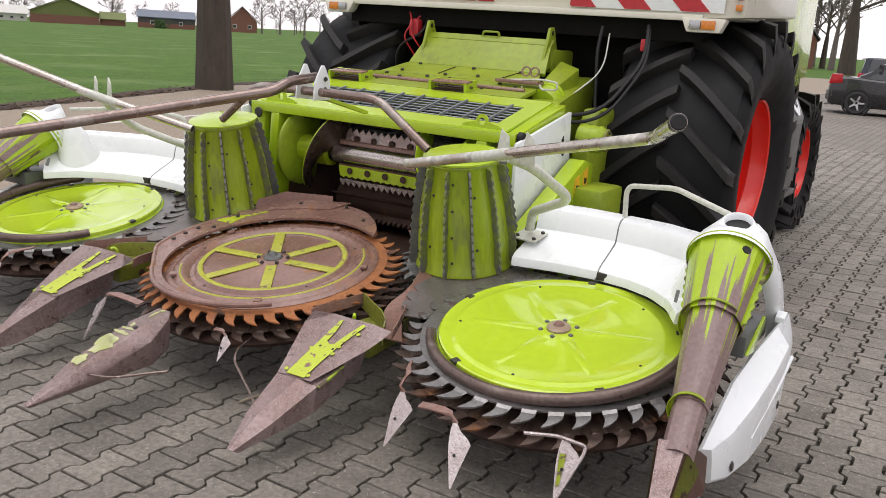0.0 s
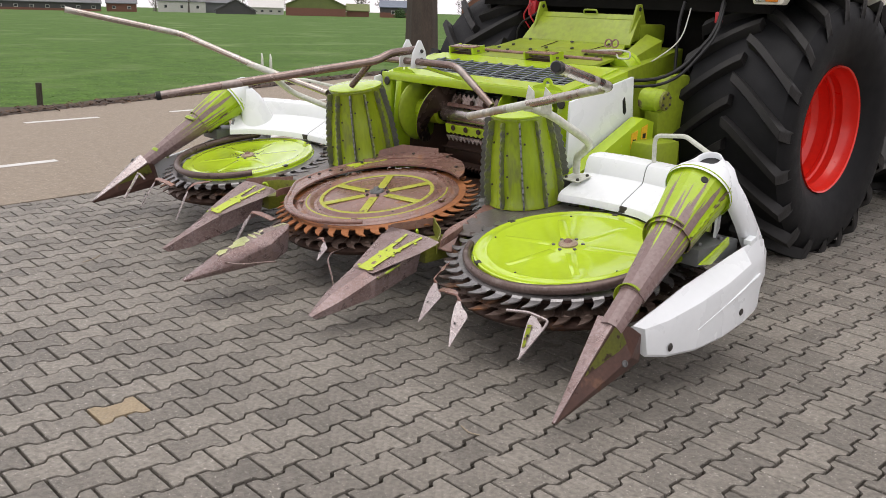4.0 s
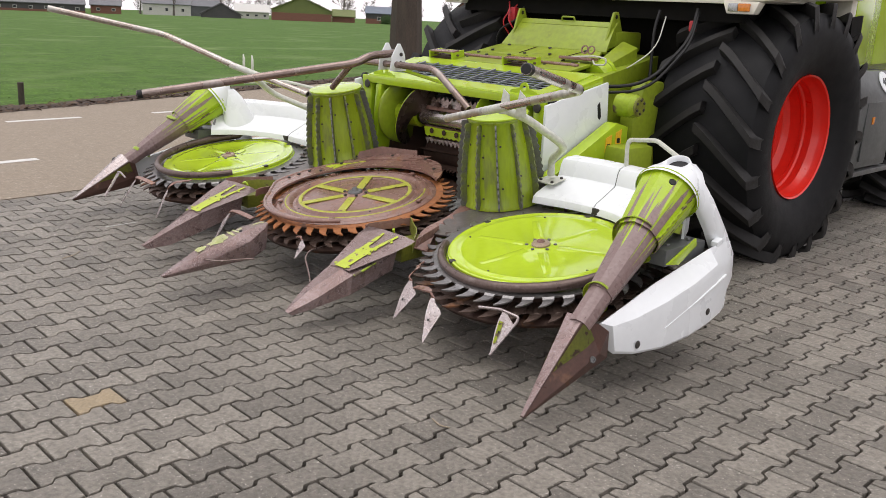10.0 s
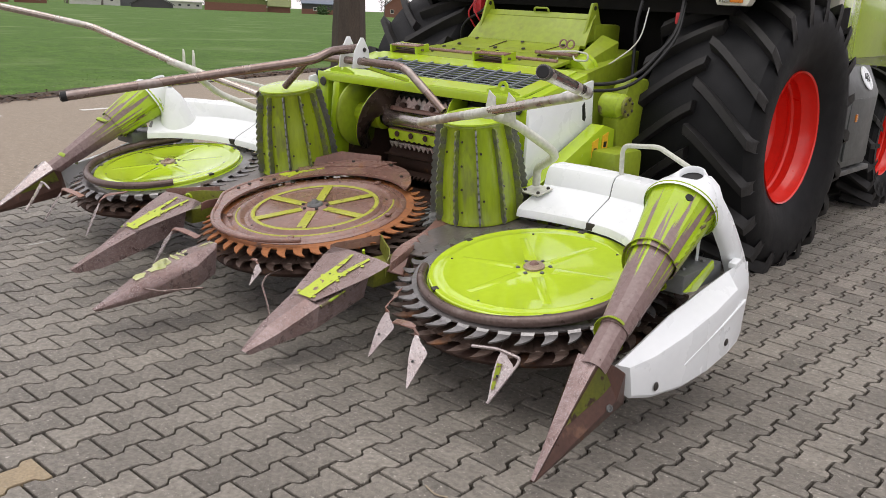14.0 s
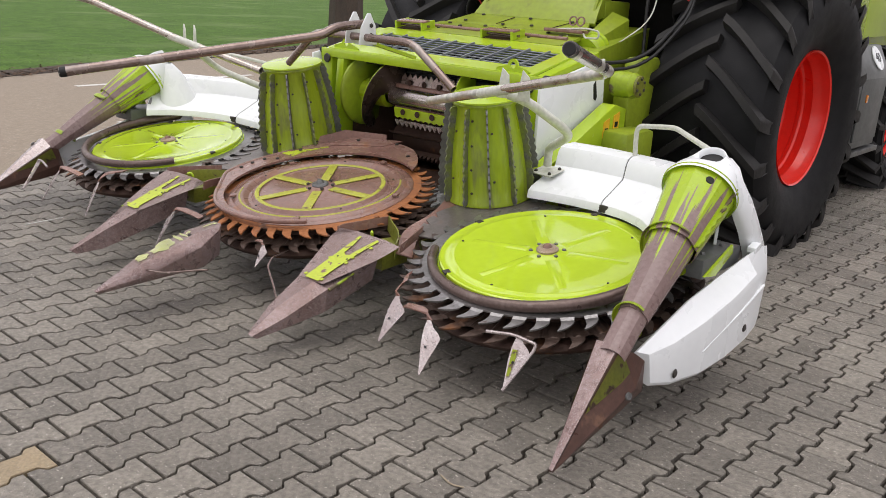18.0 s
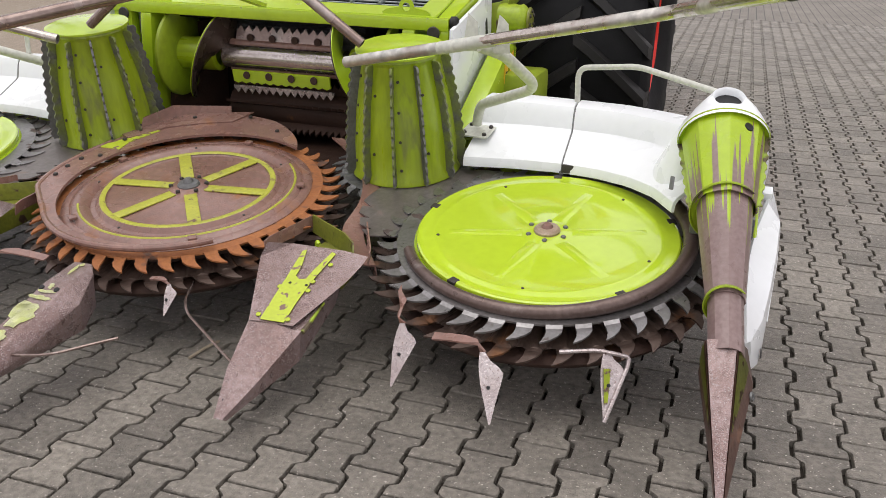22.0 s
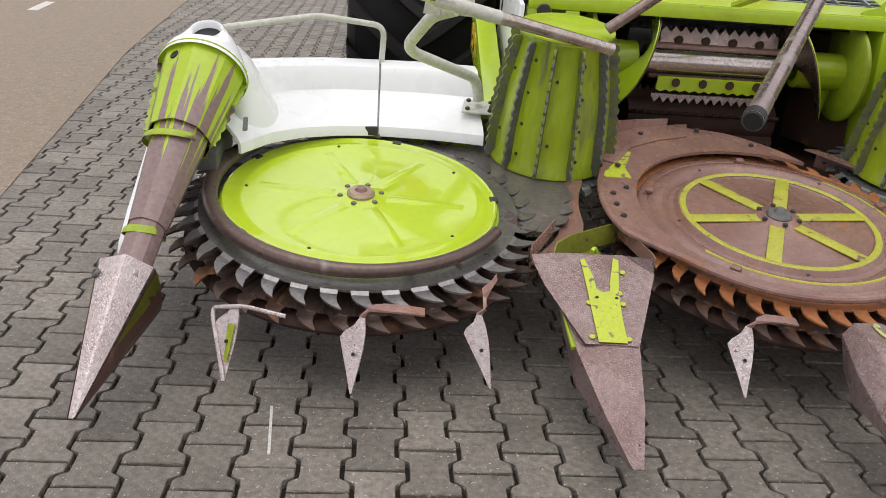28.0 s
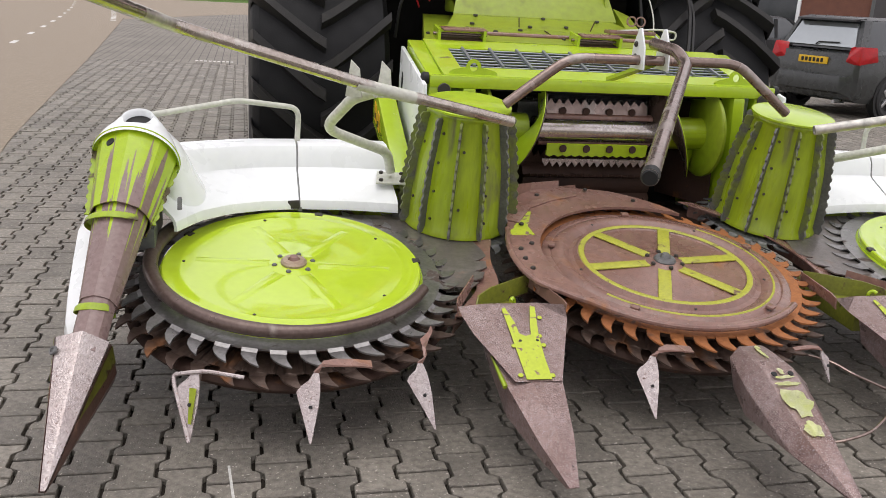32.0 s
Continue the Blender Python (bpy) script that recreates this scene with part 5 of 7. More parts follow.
for s in (-1, 1):
    m0 = Matrix.Translation((0, 0.87, 0.862)) @ Matrix.Rotation(radians(90 * s), 4, "Y")
    part("roller_tube", lathe([(0.05, 0.355), (0.078, 0.36), (0.080, 0.50), (0.080, 0.655), (0, 0.655)], 32), DRUM_GREEN, header, "green end tube of the roller", m0)
    # a screw flight, rubbed dark inside and green outside
    for dx, mt, lab in ((0.0, DARK_SCROLL, "dark rubbed screw flight"), (0.007, GREEN, "green back of the screw flight")):
        rows = []
        for k in range(41):
            t = k / 40
            a = radians(75 + 215 * t)
            x, r = 0.285 + 0.275 * t ** 1.7 + dx, 0.222
            rows.append([(x * s, 0.87 + rr * math.cos(a), 0.862 + rr * math.sin(a)) for rr in (0.06, 0.5 * (r + 0.06), r)])
        part("screw_flight", loft(rows, thick=0.004), mt, header, lab, sharp=50)
    part("cheek_flange", lathe([(0.08, 0.56), (0.20, 0.565), (0.215, 0.575), (0.215, 0.59), (0.08, 0.60)], 40), HOOD_GREEN, header, "round green flange on the cheek", m0)
# front beam, sloping top with its grille
for s in (-1, 1):
    part("corner_post", box(0.765, 0.865, 0.74, 0.80, 0.60, 1.112, bev=0.008, m=Matrix.Diagonal((s, 1, 1, 1))), GREEN, header, "green corner post of the intake")
part("front_beam", box(-0.865, 0.865, 0.735, 0.775, 1.058, 1.113, bev=0.006), GREEN, header, "green front beam", sharp=30)
for s in (-1, 1):
    part("beam_eye", lathe([(0, 0.006), (0.026, 0.006), (0.03, 0), (0, 0)], 20), BOLT, header, "dark round hole in the beam", Matrix.Translation((0.80 * s, 0.729, 1.05)) @ Matrix.Rotation(radians(90), 4, "X"))
    part("side_frame", hull([(0.80 * s, 0.74, 1.10), (0.866 * s, 0.74, 1.10), (0.80 * s, 1.26, 1.235), (0.88 * s, 1.26, 1.235), (0.80 * s, 0.76, 1.06), (0.866 * s, 0.76, 1.06), (0.80 * s, 1.26, 1.15), (0.88 * s, 1.26, 1.15)], bev=0.006), GREEN, header, "green side frame")
    ring = [radians(15 * k) for k in range(24)]
    eye = ring_plate([(max(0.034, 0.034 + 0.05 * max(0.0, -math.sin(a)) * abs(math.cos(a)) * 2.2) * math.cos(a) * (1.6 if math.sin(a) < -0.2 else 1.0), max(-0.036, 0.036 * math.sin(a) * (1.0 if math.sin(a) > 0 else 1.4))) for a in ring], [(0.019 * math.cos(a), 0.019 * math.sin(a)) for a in ring], -0.006, 0.006)
    part("lifting_eye", eye, GREEN, header, "green pierced lifting eye", Matrix.Translation((0.66 * s, 0.765, 1.152)) @ Matrix.Rotation(radians(90), 4, "X"))
    part("rubber_stop", lathe([(0, 0.03), (0.022, 0.03), (0.028, 0.022), (0.028, 0), (0, 0)], 16), BLACK, header, "black rubber stop", Matrix.Translation((0.868 * s, 0.77, 1.095)) @ Matrix.Rotation(radians(90 * s), 4, "Y"))


def slope(x, y, h=0.0):
    return (x, y, 1.115 + (y - 0.74) * 0.24 + h)


for name, x0, x1, y0, y1 in (("top_plate", -0.80, 0.80, 0.745, 0.86), ("top_plate", -0.80, 0.80, 1.14, 1.27), ("top_plate", -0.80, -0.70, 0.86, 1.14), ("top_plate", 0.70, 0.80, 0.86, 1.14)):
    part(name, hull([slope(x, y, h) for x in (x0, x1) for y in (y0, y1) for h in (0, -0.012)]), GREEN, header, "green sloping top plate")
# shade below the bars, put in as a near-black sheet
part("grille_void", hull([slope(x, y, -0.10) for x in (-0.7, 0.7) for y in (0.85, 1.15)] + [slope(x, y, -0.105) for x in (-0.7, 0.7) for y in (0.85, 1.15)]), VOID, header, "near-black sheet for the shade under the grille")
g = None
for k in range(7):
    y = 0.878 + k * 0.041
    m = Matrix.Translation(slope(0, y, -0.004))
    g = again(g, header, m) if g else part("grille_bar", tube([(-0.70, 0, 0), (0.70, 0, 0)], 0.0045, 0, 6), GALV, header, "grey grille bar", m)
g = None
for k in range(10):
    m = Matrix.Translation(slope(-0.63 + k * 0.14, 1.0, 0.004)) @ Matrix.Rotation(math.atan(0.24), 4, "X")
    g = again(g, header, m) if g else part("grille_rib", box(-0.006, 0.006, -0.14, 0.14, -0.006, 0.006), GALV, header, "grey grille rib", m)

for pts in ([(0.30, -0.45, 0.26), (0.38, -0.62, 0.275), (0.42, -0.675, 0.255), (0.56, -0.745, 0.205), (0.674, -0.82, 0.19)], [(-0.02, -1.02, 0.20), (0.06, -1.09, 0.228), (0.20, -1.07, 0.245), (0.30, -1.01, 0.27), (0.373, -0.963, 0.285)]):
    part("bent_wire", tube(pts, 0.005, 0.06, 6), PIPE, header, "thin bent rusty wire")


# ---- the forage harvester ----
harvester = thing("forage_harvester", "lime green and cream forage harvester with red-rimmed tyres", "forage harvester")


def tyre_mesh(R, r, half):
    w = half
    prof = [(r, -w * 0.72), (r + 0.03, -w * 0.80), (r + (R - r) * 0.35, -w * 0.96), (r + (R - r) * 0.62, -w), (R - 0.12, -w * 0.96), (R - 0.082, -w * 0.88), (R - 0.066, -w * 0.6), (R - 0.060, 0), (R - 0.066, w * 0.6), (R - 0.082, w * 0.88), (R - 0.12, w * 0.96), (r + (R - r) * 0.62, w), (r + (R - r) * 0.35, w * 0.96), (r + 0.03, w * 0.80), (r, w * 0.72)]
    return lathe(prof, 72)


def lug_mesh(R, half, side):
    """One slanted tread bar that bends over the shoulder."""
    pts = []
    for t in (0.0, 0.15, 0.35, 0.55, 0.75, 0.90, 1.0):
        z = -0.03 * half + t * half * 1.0
        a = 0.36 * (t ** 1.15)
        rr = R + 0.004 - 0.012 * t
        pts.append((a, z, rr))
    pts.append((0.385, half * 1.0, R - 0.09))
    pts.append((0.40, half * 0.975, R - 0.19))
    rows = []
    for a, z, rr in pts:
        row = []
        for da, dr in ((-0.050, -0.075), (-0.040, -0.012), (-0.034, 0.0), (0.026, 0.0), (0.032, -0.012), (0.042, -0.075)):
            row.append(((rr + dr) * math.cos(a + da), (rr + dr) * math.sin(a + da), z * side))
        rows.append(row)
    bm = loft(rows)
    bm.verts.ensure_lookup_table()
    bm.faces.new(bm.verts[:6])
    bm.faces.new(bm.verts[-6:])
    return bm


def wheel(x, y, z, R, half, rim_r, s, lugs, turn):
    m = Matrix.Translation((x, y, z)) @ Matrix.Rotation(radians(90 * s), 4, "Y") @ Matrix.Rotation(radians(turn), 4, "Z")
    root = part("wheel", lathe([(0, half * 0.1), (0.12, half * 0.1), (rim_r * 0.8, half * 0.02), (rim_r * 0.92, half * 0.1), (rim_r * 0.945, half * 0.28), (rim_r * 0.925, half * 0.31), (rim_r * 0.925, half * 0.36), (rim_r * 0.95, half * 0.39), (rim_r * 0.95, half * 0.50), (rim_r * 0.935, half * 0.53), (rim_r * 0.97, half * 0.62), (rim_r * 0.985, half * 0.66), (rim_r, half * 0.78), (rim_r * 1.025, half * 0.80), (rim_r * 1.03, half * 0.76), (rim_r * 1.0, half * 0.70)], 64), RED_RIM, harvester, "wheel with a red rim", m)
    part("tyre", tyre_mesh(R, rim_r, half), RUBBER, root, "black lugged tractor tyre")
    for side in (-1, 1):
        f = None
        for k in range(lugs):
            mm = Matrix.Rotation(2 * math.pi * (k + (0.5 if side > 0 else 0)) / lugs, 4, "Z")
            f = again(f, root, mm) if f else part("lug", lug_mesh(R, half, side), LUG, root, "worn tread bar with highlights in its colour", mm, sharp=30)
    b = None
    for k in range(10):
        a = 2 * math.pi * k / 10
        mm = Matrix.Translation((0.14 * math.cos(a), 0.14 * math.sin(a), half * 0.1))
        b = again(b, root, mm) if b else part("nut", bolt_head(0.018, 0.02), RED_RIM, root, m=mm)
    return root


for s in (-1, 1):
    wheel(1.235 * s, 2.74, 0.845, 0.925, 0.40, 0.425, s, 20, 4 if s > 0 else 11)
    wheel(1.17 * s, 5.55, 0.60, 0.64, 0.27, 0.32, s, 18, 0)
part("axle", tube([(-0.9, 2.74, 0.80), (0.9, 2.74, 0.80)], 0.16, 0, 20), DARK_GREY, harvester, "dark front axle")
# intake hood between the wheels
for name, pts in (("hood_plate", [(-0.66, 1.27, 1.245), (0.60, 1.27, 1.245), (-0.62, 1.62, 1.30), (0.56, 1.62, 1.30)]), ("hood_plate", [(-0.60, 1.63, 1.30), (0.54, 1.63, 1.30), (-0.52, 1.82, 1.36), (0.44, 1.82, 1.36)]), ("hood_slope", [(-0.52, 1.83, 1.36), (0.47, 1.83, 1.36), (-0.47, 1.95, 1.525), (0.44, 1.95, 1.525)]), ("hood_band", [(-0.47, 1.955, 1.527), (0.44, 1.955, 1.527), (-0.47, 1.985, 1.562), (0.44, 1.985, 1.562)])):
    part(name, hull(pts + [(x, y + 0.01, z - 0.02) for x, y, z in pts], bev=0.004), HOOD_GREEN, harvester, "dusty green sheet metal hood plate")
part("intake_body", hull([(-0.78, 1.30, 0.45), (0.78, 1.30, 0.45), (-0.78, 1.30, 1.20), (0.78, 1.30, 1.20), (-0.60, 2.3, 1.34), (0.60, 2.3, 1.34), (-0.6, 2.3, 0.5), (0.6, 2.3, 0.5)]), HOOD_GREEN, harvester, "green intake body")
part("hood_top", box(-0.47, 0.44, 1.99, 2.30, 1.36, 1.50, bev=0.02), HOOD_GREEN, harvester)
part("hood_handle", tube([(-0.06, 1.98, 1.56), (-0.055, 1.975, 1.585), (0.055, 1.975, 1.585), (0.06, 1.98, 1.56)], 0.007, 0.015, 8), HOOD_GREEN, harvester, "small sheet handle")
for s, x in ((-1, -0.46), (1, 0.42)):
    part("hood_ear", hull([(x - 0.010, 1.86, 1.36), (x + 0.010, 1.86, 1.36), (x - 0.010, 1.95, 1.63), (x + 0.010, 1.95, 1.63), (x - 0.010, 2.0, 1.635), (x + 0.010, 2.0, 1.635), (x - 0.010, 2.10, 1.42), (x + 0.010, 2.10, 1.42)], bev=0.005), HOOD_GREEN, harvester, "green hinge ear")
    part("ear_hole", bolt_head(0.016, 0.003), BLACK, harvester, m=Matrix.Translation((x + 0.011, 1.975, 1.60)) @ Matrix.Rotation(radians(90), 4, "Y"))
part("side_bracket", hull([(0.50, 1.66, 1.28), (0.60, 1.66, 1.27), (0.50, 1.98, 1.44), (0.62, 2.0, 1.40), (0.50, 2.0, 1.2), (0.62, 2.0, 1.2)], bev=0.01), HOOD_GREEN, harvester, "green side bracket of the hood")
part("red_hose", tube([(-0.66, 2.15, 1.66), (-0.70, 2.08, 1.58), (-0.64, 2.06, 1.50), (-0.60, 2.12, 1.42)], 0.006, 0.05, 6), RED, harvester, "thin red hose")
part("red_hose", tube([(-0.74, 2.14, 1.68), (-0.67, 2.07, 1.61), (-0.73, 2.05, 1.52), (-0.66, 2.12, 1.38)], 0.006, 0.05, 6), RED, harvester, "thin red hose")
for x in (-0.60, 0.14):
    # an open sheet box with a rusty plate lying in it
    bm = box(-0.12, 0.12, 0.03, 0.045, 0, 0.05)
    for x0, x1 in ((-0.125, -0.11), (0.11, 0.125)):
        box(x0, x1, -0.08, 0.045, 0, 0.055, bm)
    latch = part("hood_latch", bm, GREEN, harvester, "open green latch box", Matrix.Translation((x, 1.34, 1.25)) @ Matrix.Rotation(radians(9), 4, "X"))
    part("latch_floor", box(-0.108, 0.108, -0.075, 0.028, 0, 0.008), RUST_DARK, latch, "dark rusty floor")
    part("latch_plate", box(-0.105, 0.125, -0.082, -0.01, 0.05, 0.06, bev=0.003, m=Matrix.Rotation(0.06, 4, "Z")), RUST_BROWN, latch, "rusty latch plate")
    part("latch_pin", tube([(-0.14, -0.03, 0.025), (0.14, -0.03, 0.025)], 0.008, 0, 10), PIPE, latch)
    for bx in (-0.15, 0.15):
        part("bolt", bolt_head(0.011, 0.01), BOLT, latch, m=Matrix.Translation((bx, 0.05, 0.004)))
# seams and bolts of the hood
for (x0, y0, z0), (x1, y1, z1) in (((-0.18, 1.66, 1.312), (-0.14, 1.80, 1.356)), ((0.24, 1.65, 1.309), (0.32, 1.80, 1.356)), ((-0.05, 1.46, 1.278), (-0.05, 1.60, 1.299))):
    part("seam", tube([(x0, y0, z0), (x1, y1, z1)], 0.003, 0, 6), RUST_DARK, harvester, "dark sheet seam")
hb = None
for x, y in ((-0.45, 1.66), (-0.12, 1.65), (0.10, 1.67), (0.36, 1.66), (-0.40, 1.79), (0.0, 1.79), (0.33, 1.79), (-0.50, 1.56), (-0.2, 1.57), (0.32, 1.55), (0.46, 1.48), (-0.36, 1.50)):
    z = 1.305 + (y - 1.63) * 0.316 if y > 1.62 else 1.247 + (y - 1.27) * 0.157
    m = Matrix.Translation((x, y, z)) @ Matrix.Rotation(radians(10), 4, "X")
    hb = again(hb, harvester, m) if hb else part("bolt", bolt_head(0.014, 0.009), BOLT, harvester, m=m)
part("spring", tube([(0.36, 1.56, 1.32), (0.60, 1.54, 1.34), (0.70, 1.52, 1.33), (0.70, 1.52, 1.29), (0.60, 1.53, 1.285), (0.58, 1.54, 1.31)], 0.006, 0.03, 8), PIPE_WHITE, harvester, "bent wire hook")
for dx in (0.0, 0.055):
    part("spring_eye", lathe([(0.022, -0.004), (0.030, -0.004), (0.030, 0.004), (0.022, 0.004), (0.022, -0.004)], 18), RUST_BROWN, harvester, "rusty ring", Matrix.Translation((0.46 + dx, 1.60, 1.375)) @ Matrix.Rotation(radians(80), 4, "X"))
part("hook_plate", box(0.30, 0.58, 1.52, 1.60, 1.305, 1.325, bev=0.006), RUST_BROWN, harvester, "rusty hook plate")
part("linkage", tube([(-0.55, 1.42, 1.275), (0.55, 1.42, 1.275)], 0.012, 0, 10), RUST_BROWN, harvester, "rusty linkage rod")
part("gearbox", lathe([(0, 0), (0.085, 0), (0.09, 0.015), (0.09, 0.04), (0.082, 0.045), (0.082, 0.09), (0.09, 0.095), (0.09, 0.12), (0.06, 0.14), (0.035, 0.15), (0.035, 0.18), (0, 0.18)], 28), GREEN, harvester, "green gearbox", Matrix.Translation((0.60, 1.56, 1.20)) @ Matrix.Rotation(radians(-70), 4, "X"))
part("shaft_guard", lathe([(0, 0), (0.07, 0), (0.075, 0.03), (0.07, 0.05), (0.075, 0.07), (0.07, 0.10), (0.075, 0.12), (0.05, 0.15), (0, 0.15)], 24), GREEN_WORN, harvester, "ribbed drive shaft guard", Matrix.Translation((0.92, 1.40, 1.06)) @ Matrix.Rotation(radians(90), 4, "Y"))
# the guard takes the duller green to carry the shadow of the hood
part("belt_guard", slab([(1.62, 0.95)] + [(1.86 + 0.24 * math.cos(radians(t)), 0.88 + 0.30 * math.sin(radians(t))) for t in range(-170, 60, 15)] + [(1.95, 1.19), (1.74, 1.19)], 0.78, 0.89, bev=0.02, m=Matrix(((0, 0, 1, 0), (1, 0, 0, 0), (0, 1, 0, 0), (0, 0, 0, 1)))), HOOD_GREEN, harvester, "rounded green belt guard")
gf = part("guard_flange", lathe([(0, 0.012), (0.055, 0.012), (0.062, 0.006), (0.062, 0), (0, 0)], 20), OLIVE, harvester, "round bolted flange", Matrix.Translation((1.07, 1.40, 1.06)) @ Matrix.Rotation(radians(90), 4, "Y"))
for k in range(6):
    part("bolt", bolt_head(0.009, 0.008), BOLT, gf, m=Matrix.Translation((0.042 * math.cos(k * 1.047), 0.042 * math.sin(k * 1.047), 0.011)))
part("side_tank", box(1.0, 1.18, 1.15, 1.45, 0.60, 0.83, bev=0.03), HOOD_GREEN, harvester, "small green tank")
for s in (-1, 1):
    part("lift_arm", hull([(0.66 * s, 1.3, 0.42), (0.80 * s, 1.3, 0.42), (0.66 * s, 1.3, 0.62), (0.80 * s, 1.3, 0.62), (0.5 * s, 2.5, 0.62), (0.62 * s, 2.5, 0.62), (0.5 * s, 2.5, 0.8), (0.62 * s, 2.5, 0.8)], bev=0.01), GREEN_WORN, harvester, "green lift arm")
# hydraulic hoses
for pts, mt, r, lab in (([(0.74, 2.12, 1.62), (0.78, 1.98, 1.40), (0.66, 1.72, 1.22), (0.45, 1.60, 1.26), (0.48, 1.52, 1.29)], PIPE_WHITE, 0.0045, "thin white cable"),
                        ([(0.98, 2.12, 1.68), (1.02, 2.0, 1.48), (0.90, 1.72, 1.17), (0.60, 1.30, 1.14)], BLACK, 0.012, "black hydraulic hose"),
                        ([(0.99, 2.12, 1.66), (1.04, 1.98, 1.45), (0.92, 1.70, 1.13), (0.62, 1.26, 1.11)], BLACK, 0.010, "black hydraulic hose"),
                        ([(0.70, 2.10, 1.66), (0.70, 2.05, 1.52), (0.74, 2.0, 1.20), (0.8, 1.9, 0.95)], BLACK, 0.011, "black hydraulic hose"),
                        ([(-0.62, 2.2, 1.66), (-0.60, 2.1, 1.55), (-0.78, 2.05, 1.45), (-0.8, 2.1, 1.2)], BLACK, 0.009, "black hydraulic hose")):
    part("hose", tube(pts, r, 0.18, 8), mt, harvester, lab)
part("coupling", box(0.96, 1.0, 2.06, 2.10, 1.53, 1.60, bev=0.008), RED, harvester, "red hose coupling")
part("coupling", box(-0.72, -0.64, 2.10, 2.16, 1.52, 1.64, bev=0.02), RED, harvester, "red hose coupling")
# cream front bumper with its warning chevrons and lamps
part("bumper", hull([(-1.50, 2.10, 1.735), (1.30, 2.10, 1.725), (1.50, 2.14, 1.74), (-1.52, 2.14, 1.74), (-1.52, 2.12, 2.05), (1.52, 2.12, 2.05), (-1.52, 2.75, 2.05), (1.52, 2.75, 2.05), (-1.5, 2.75, 1.74), (1.5, 2.75, 1.74)], bev=0.02), CREAM, harvester, "cream painted front bumper")
part("bumper_lip", box(-1.50, 1.30, 2.085, 2.11, 1.718, 1.755, bev=0.006), CREAM, harvester)
part("side_fairing", hull([(1.30, 2.10, 1.73), (1.53, 2.12, 1.745), (1.53, 2.12, 2.06), (1.30, 2.10, 2.06), (1.54, 3.45, 1.80), (1.54, 3.45, 2.06), (1.30, 3.45, 1.80), (1.30, 3.45, 2.06)], bev=0.02), CREAM, harvester, "cream side fairing")
part("side_fairing", hull([(-1.30, 2.10, 1.73), (-1.53, 2.12, 1.745), (-1.53, 2.12, 2.06), (-1.30, 2.10, 2.06), (-1.54, 3.45, 1.80), (-1.54, 3.45, 2.06), (-1.30, 3.45, 1.80), (-1.30, 3.45, 2.06)], bev=0.02), CREAM, harvester, "cream side fairing")
def cut(poly, x0, x1):
    """The part of a flat outline between two upright lines."""
    for lim, sg in ((x0, 1), (x1, -1)):
        out = []
        for (xa, za), (xb, zb) in zip(poly, poly[1:] + poly[:1]):
            ina, inb = (xa - lim) * sg >= 0, (xb - lim) * sg >= 0
            if ina:
                out.append((xa, za))
            if ina != inb:
                t = (lim - xa) / (xb - xa)
                out.append((lim, za + (zb - za) * t))
        poly = out
    return poly


for s in (-1, 1):
    bx = 0.475 if s > 0 else 0.93
    board = part("warning_board", box(bx, 1.415, 2.088, 2.098, 1.765, 2.04, bev=0.003, m=Matrix.Diagonal((s, 1, 1, 1))), WHITE, harvester, "white warning board with red stripes")
    for k in range(4):
        x = 0.485 + k * 0.345
        stripe = cut([(x, 1.768), (x + 0.165, 1.768), (x - 0.105, 2.037), (x - 0.27, 2.037)], bx + 0.003, 1.412)
        if len(stripe) > 2:
            w = slab(stripe, 0, 0.004)
            w.transform(Matrix(((s, 0, 0, 0), (0, 0, -1, 2.0875), (0, 1, 0, 0), (0, 0, 0, 1))))
            part("red_stripe", w, RED, board)
    lamp = part("front_lamp", hull([(x * s, y, z) for x, y, z in ((1.18, 2.07, 1.735), (1.44, 2.07, 1.735), (1.22, 2.06, 1.655), (1.41, 2.06, 1.655), (1.18, 2.16, 1.735), (1.44, 2.16, 1.735), (1.22, 2.14, 1.655), (1.41, 2.14, 1.655))], bev=0.012), CREAM, harvester, "lamp housing under the bumper")
    part("amber_lens", box(1.305, 1.385, 2.046, 2.062, 1.672, 1.722, bev=0.006, m=Matrix.Diagonal((s, 1, 1, 1))), AMBER, lamp, "amber indicator lens")
    part("clear_lens", box(1.235, 1.302, 2.046, 2.062, 1.672, 1.722, bev=0.006, m=Matrix.Diagonal((s, 1, 1, 1))), ALLOY, lamp, "clear lamp lens")
    for z in (1.80, 1.86):
        part("side_lamp", box(1.475, 1.51, 2.085, 2.115, z - 0.018, z + 0.018, bev=0.006, m=Matrix.Diagonal((s, 1, 1, 1))), AMBER if z < 1.82 else RED, harvester, "small side lamp")
for k, w in enumerate((0.125, 0.11, 0.13, 0.13, 0.12)):
    part("badge_bar", box(-0.775 + k * 0.148, -0.775 + k * 0.148 + w, 2.088, 2.099, 1.775, 1.90, bev=0.004), RED, harvester, "red raised badge block")
# the shade below the cab is put into this near-black colour
part("cab_floor", box(-1.28, 1.28, 2.18, 3.5, 1.60, 1.72), VOID, harvester, "underside of the cab, near-black in place of shade")
# near-black wall added where only shade stands behind the hood
part("firewall", box(-0.80, 0.80, 2.46, 2.56, 0.5, 1.62), VOID, harvester, "near-black wall for the shade behind the hood")
# the cab stands over the bumper, out of view, added to shade the hood
part("cab_glass", hull([(x, y, z) for x in (-1.0, 1.0) for y, z in ((2.26, 2.05), (2.42, 3.42), (3.5, 3.42), (3.5, 2.05))], bev=0.03), BLACK, harvester, "unseen dark tinted cab windows, added for shade")
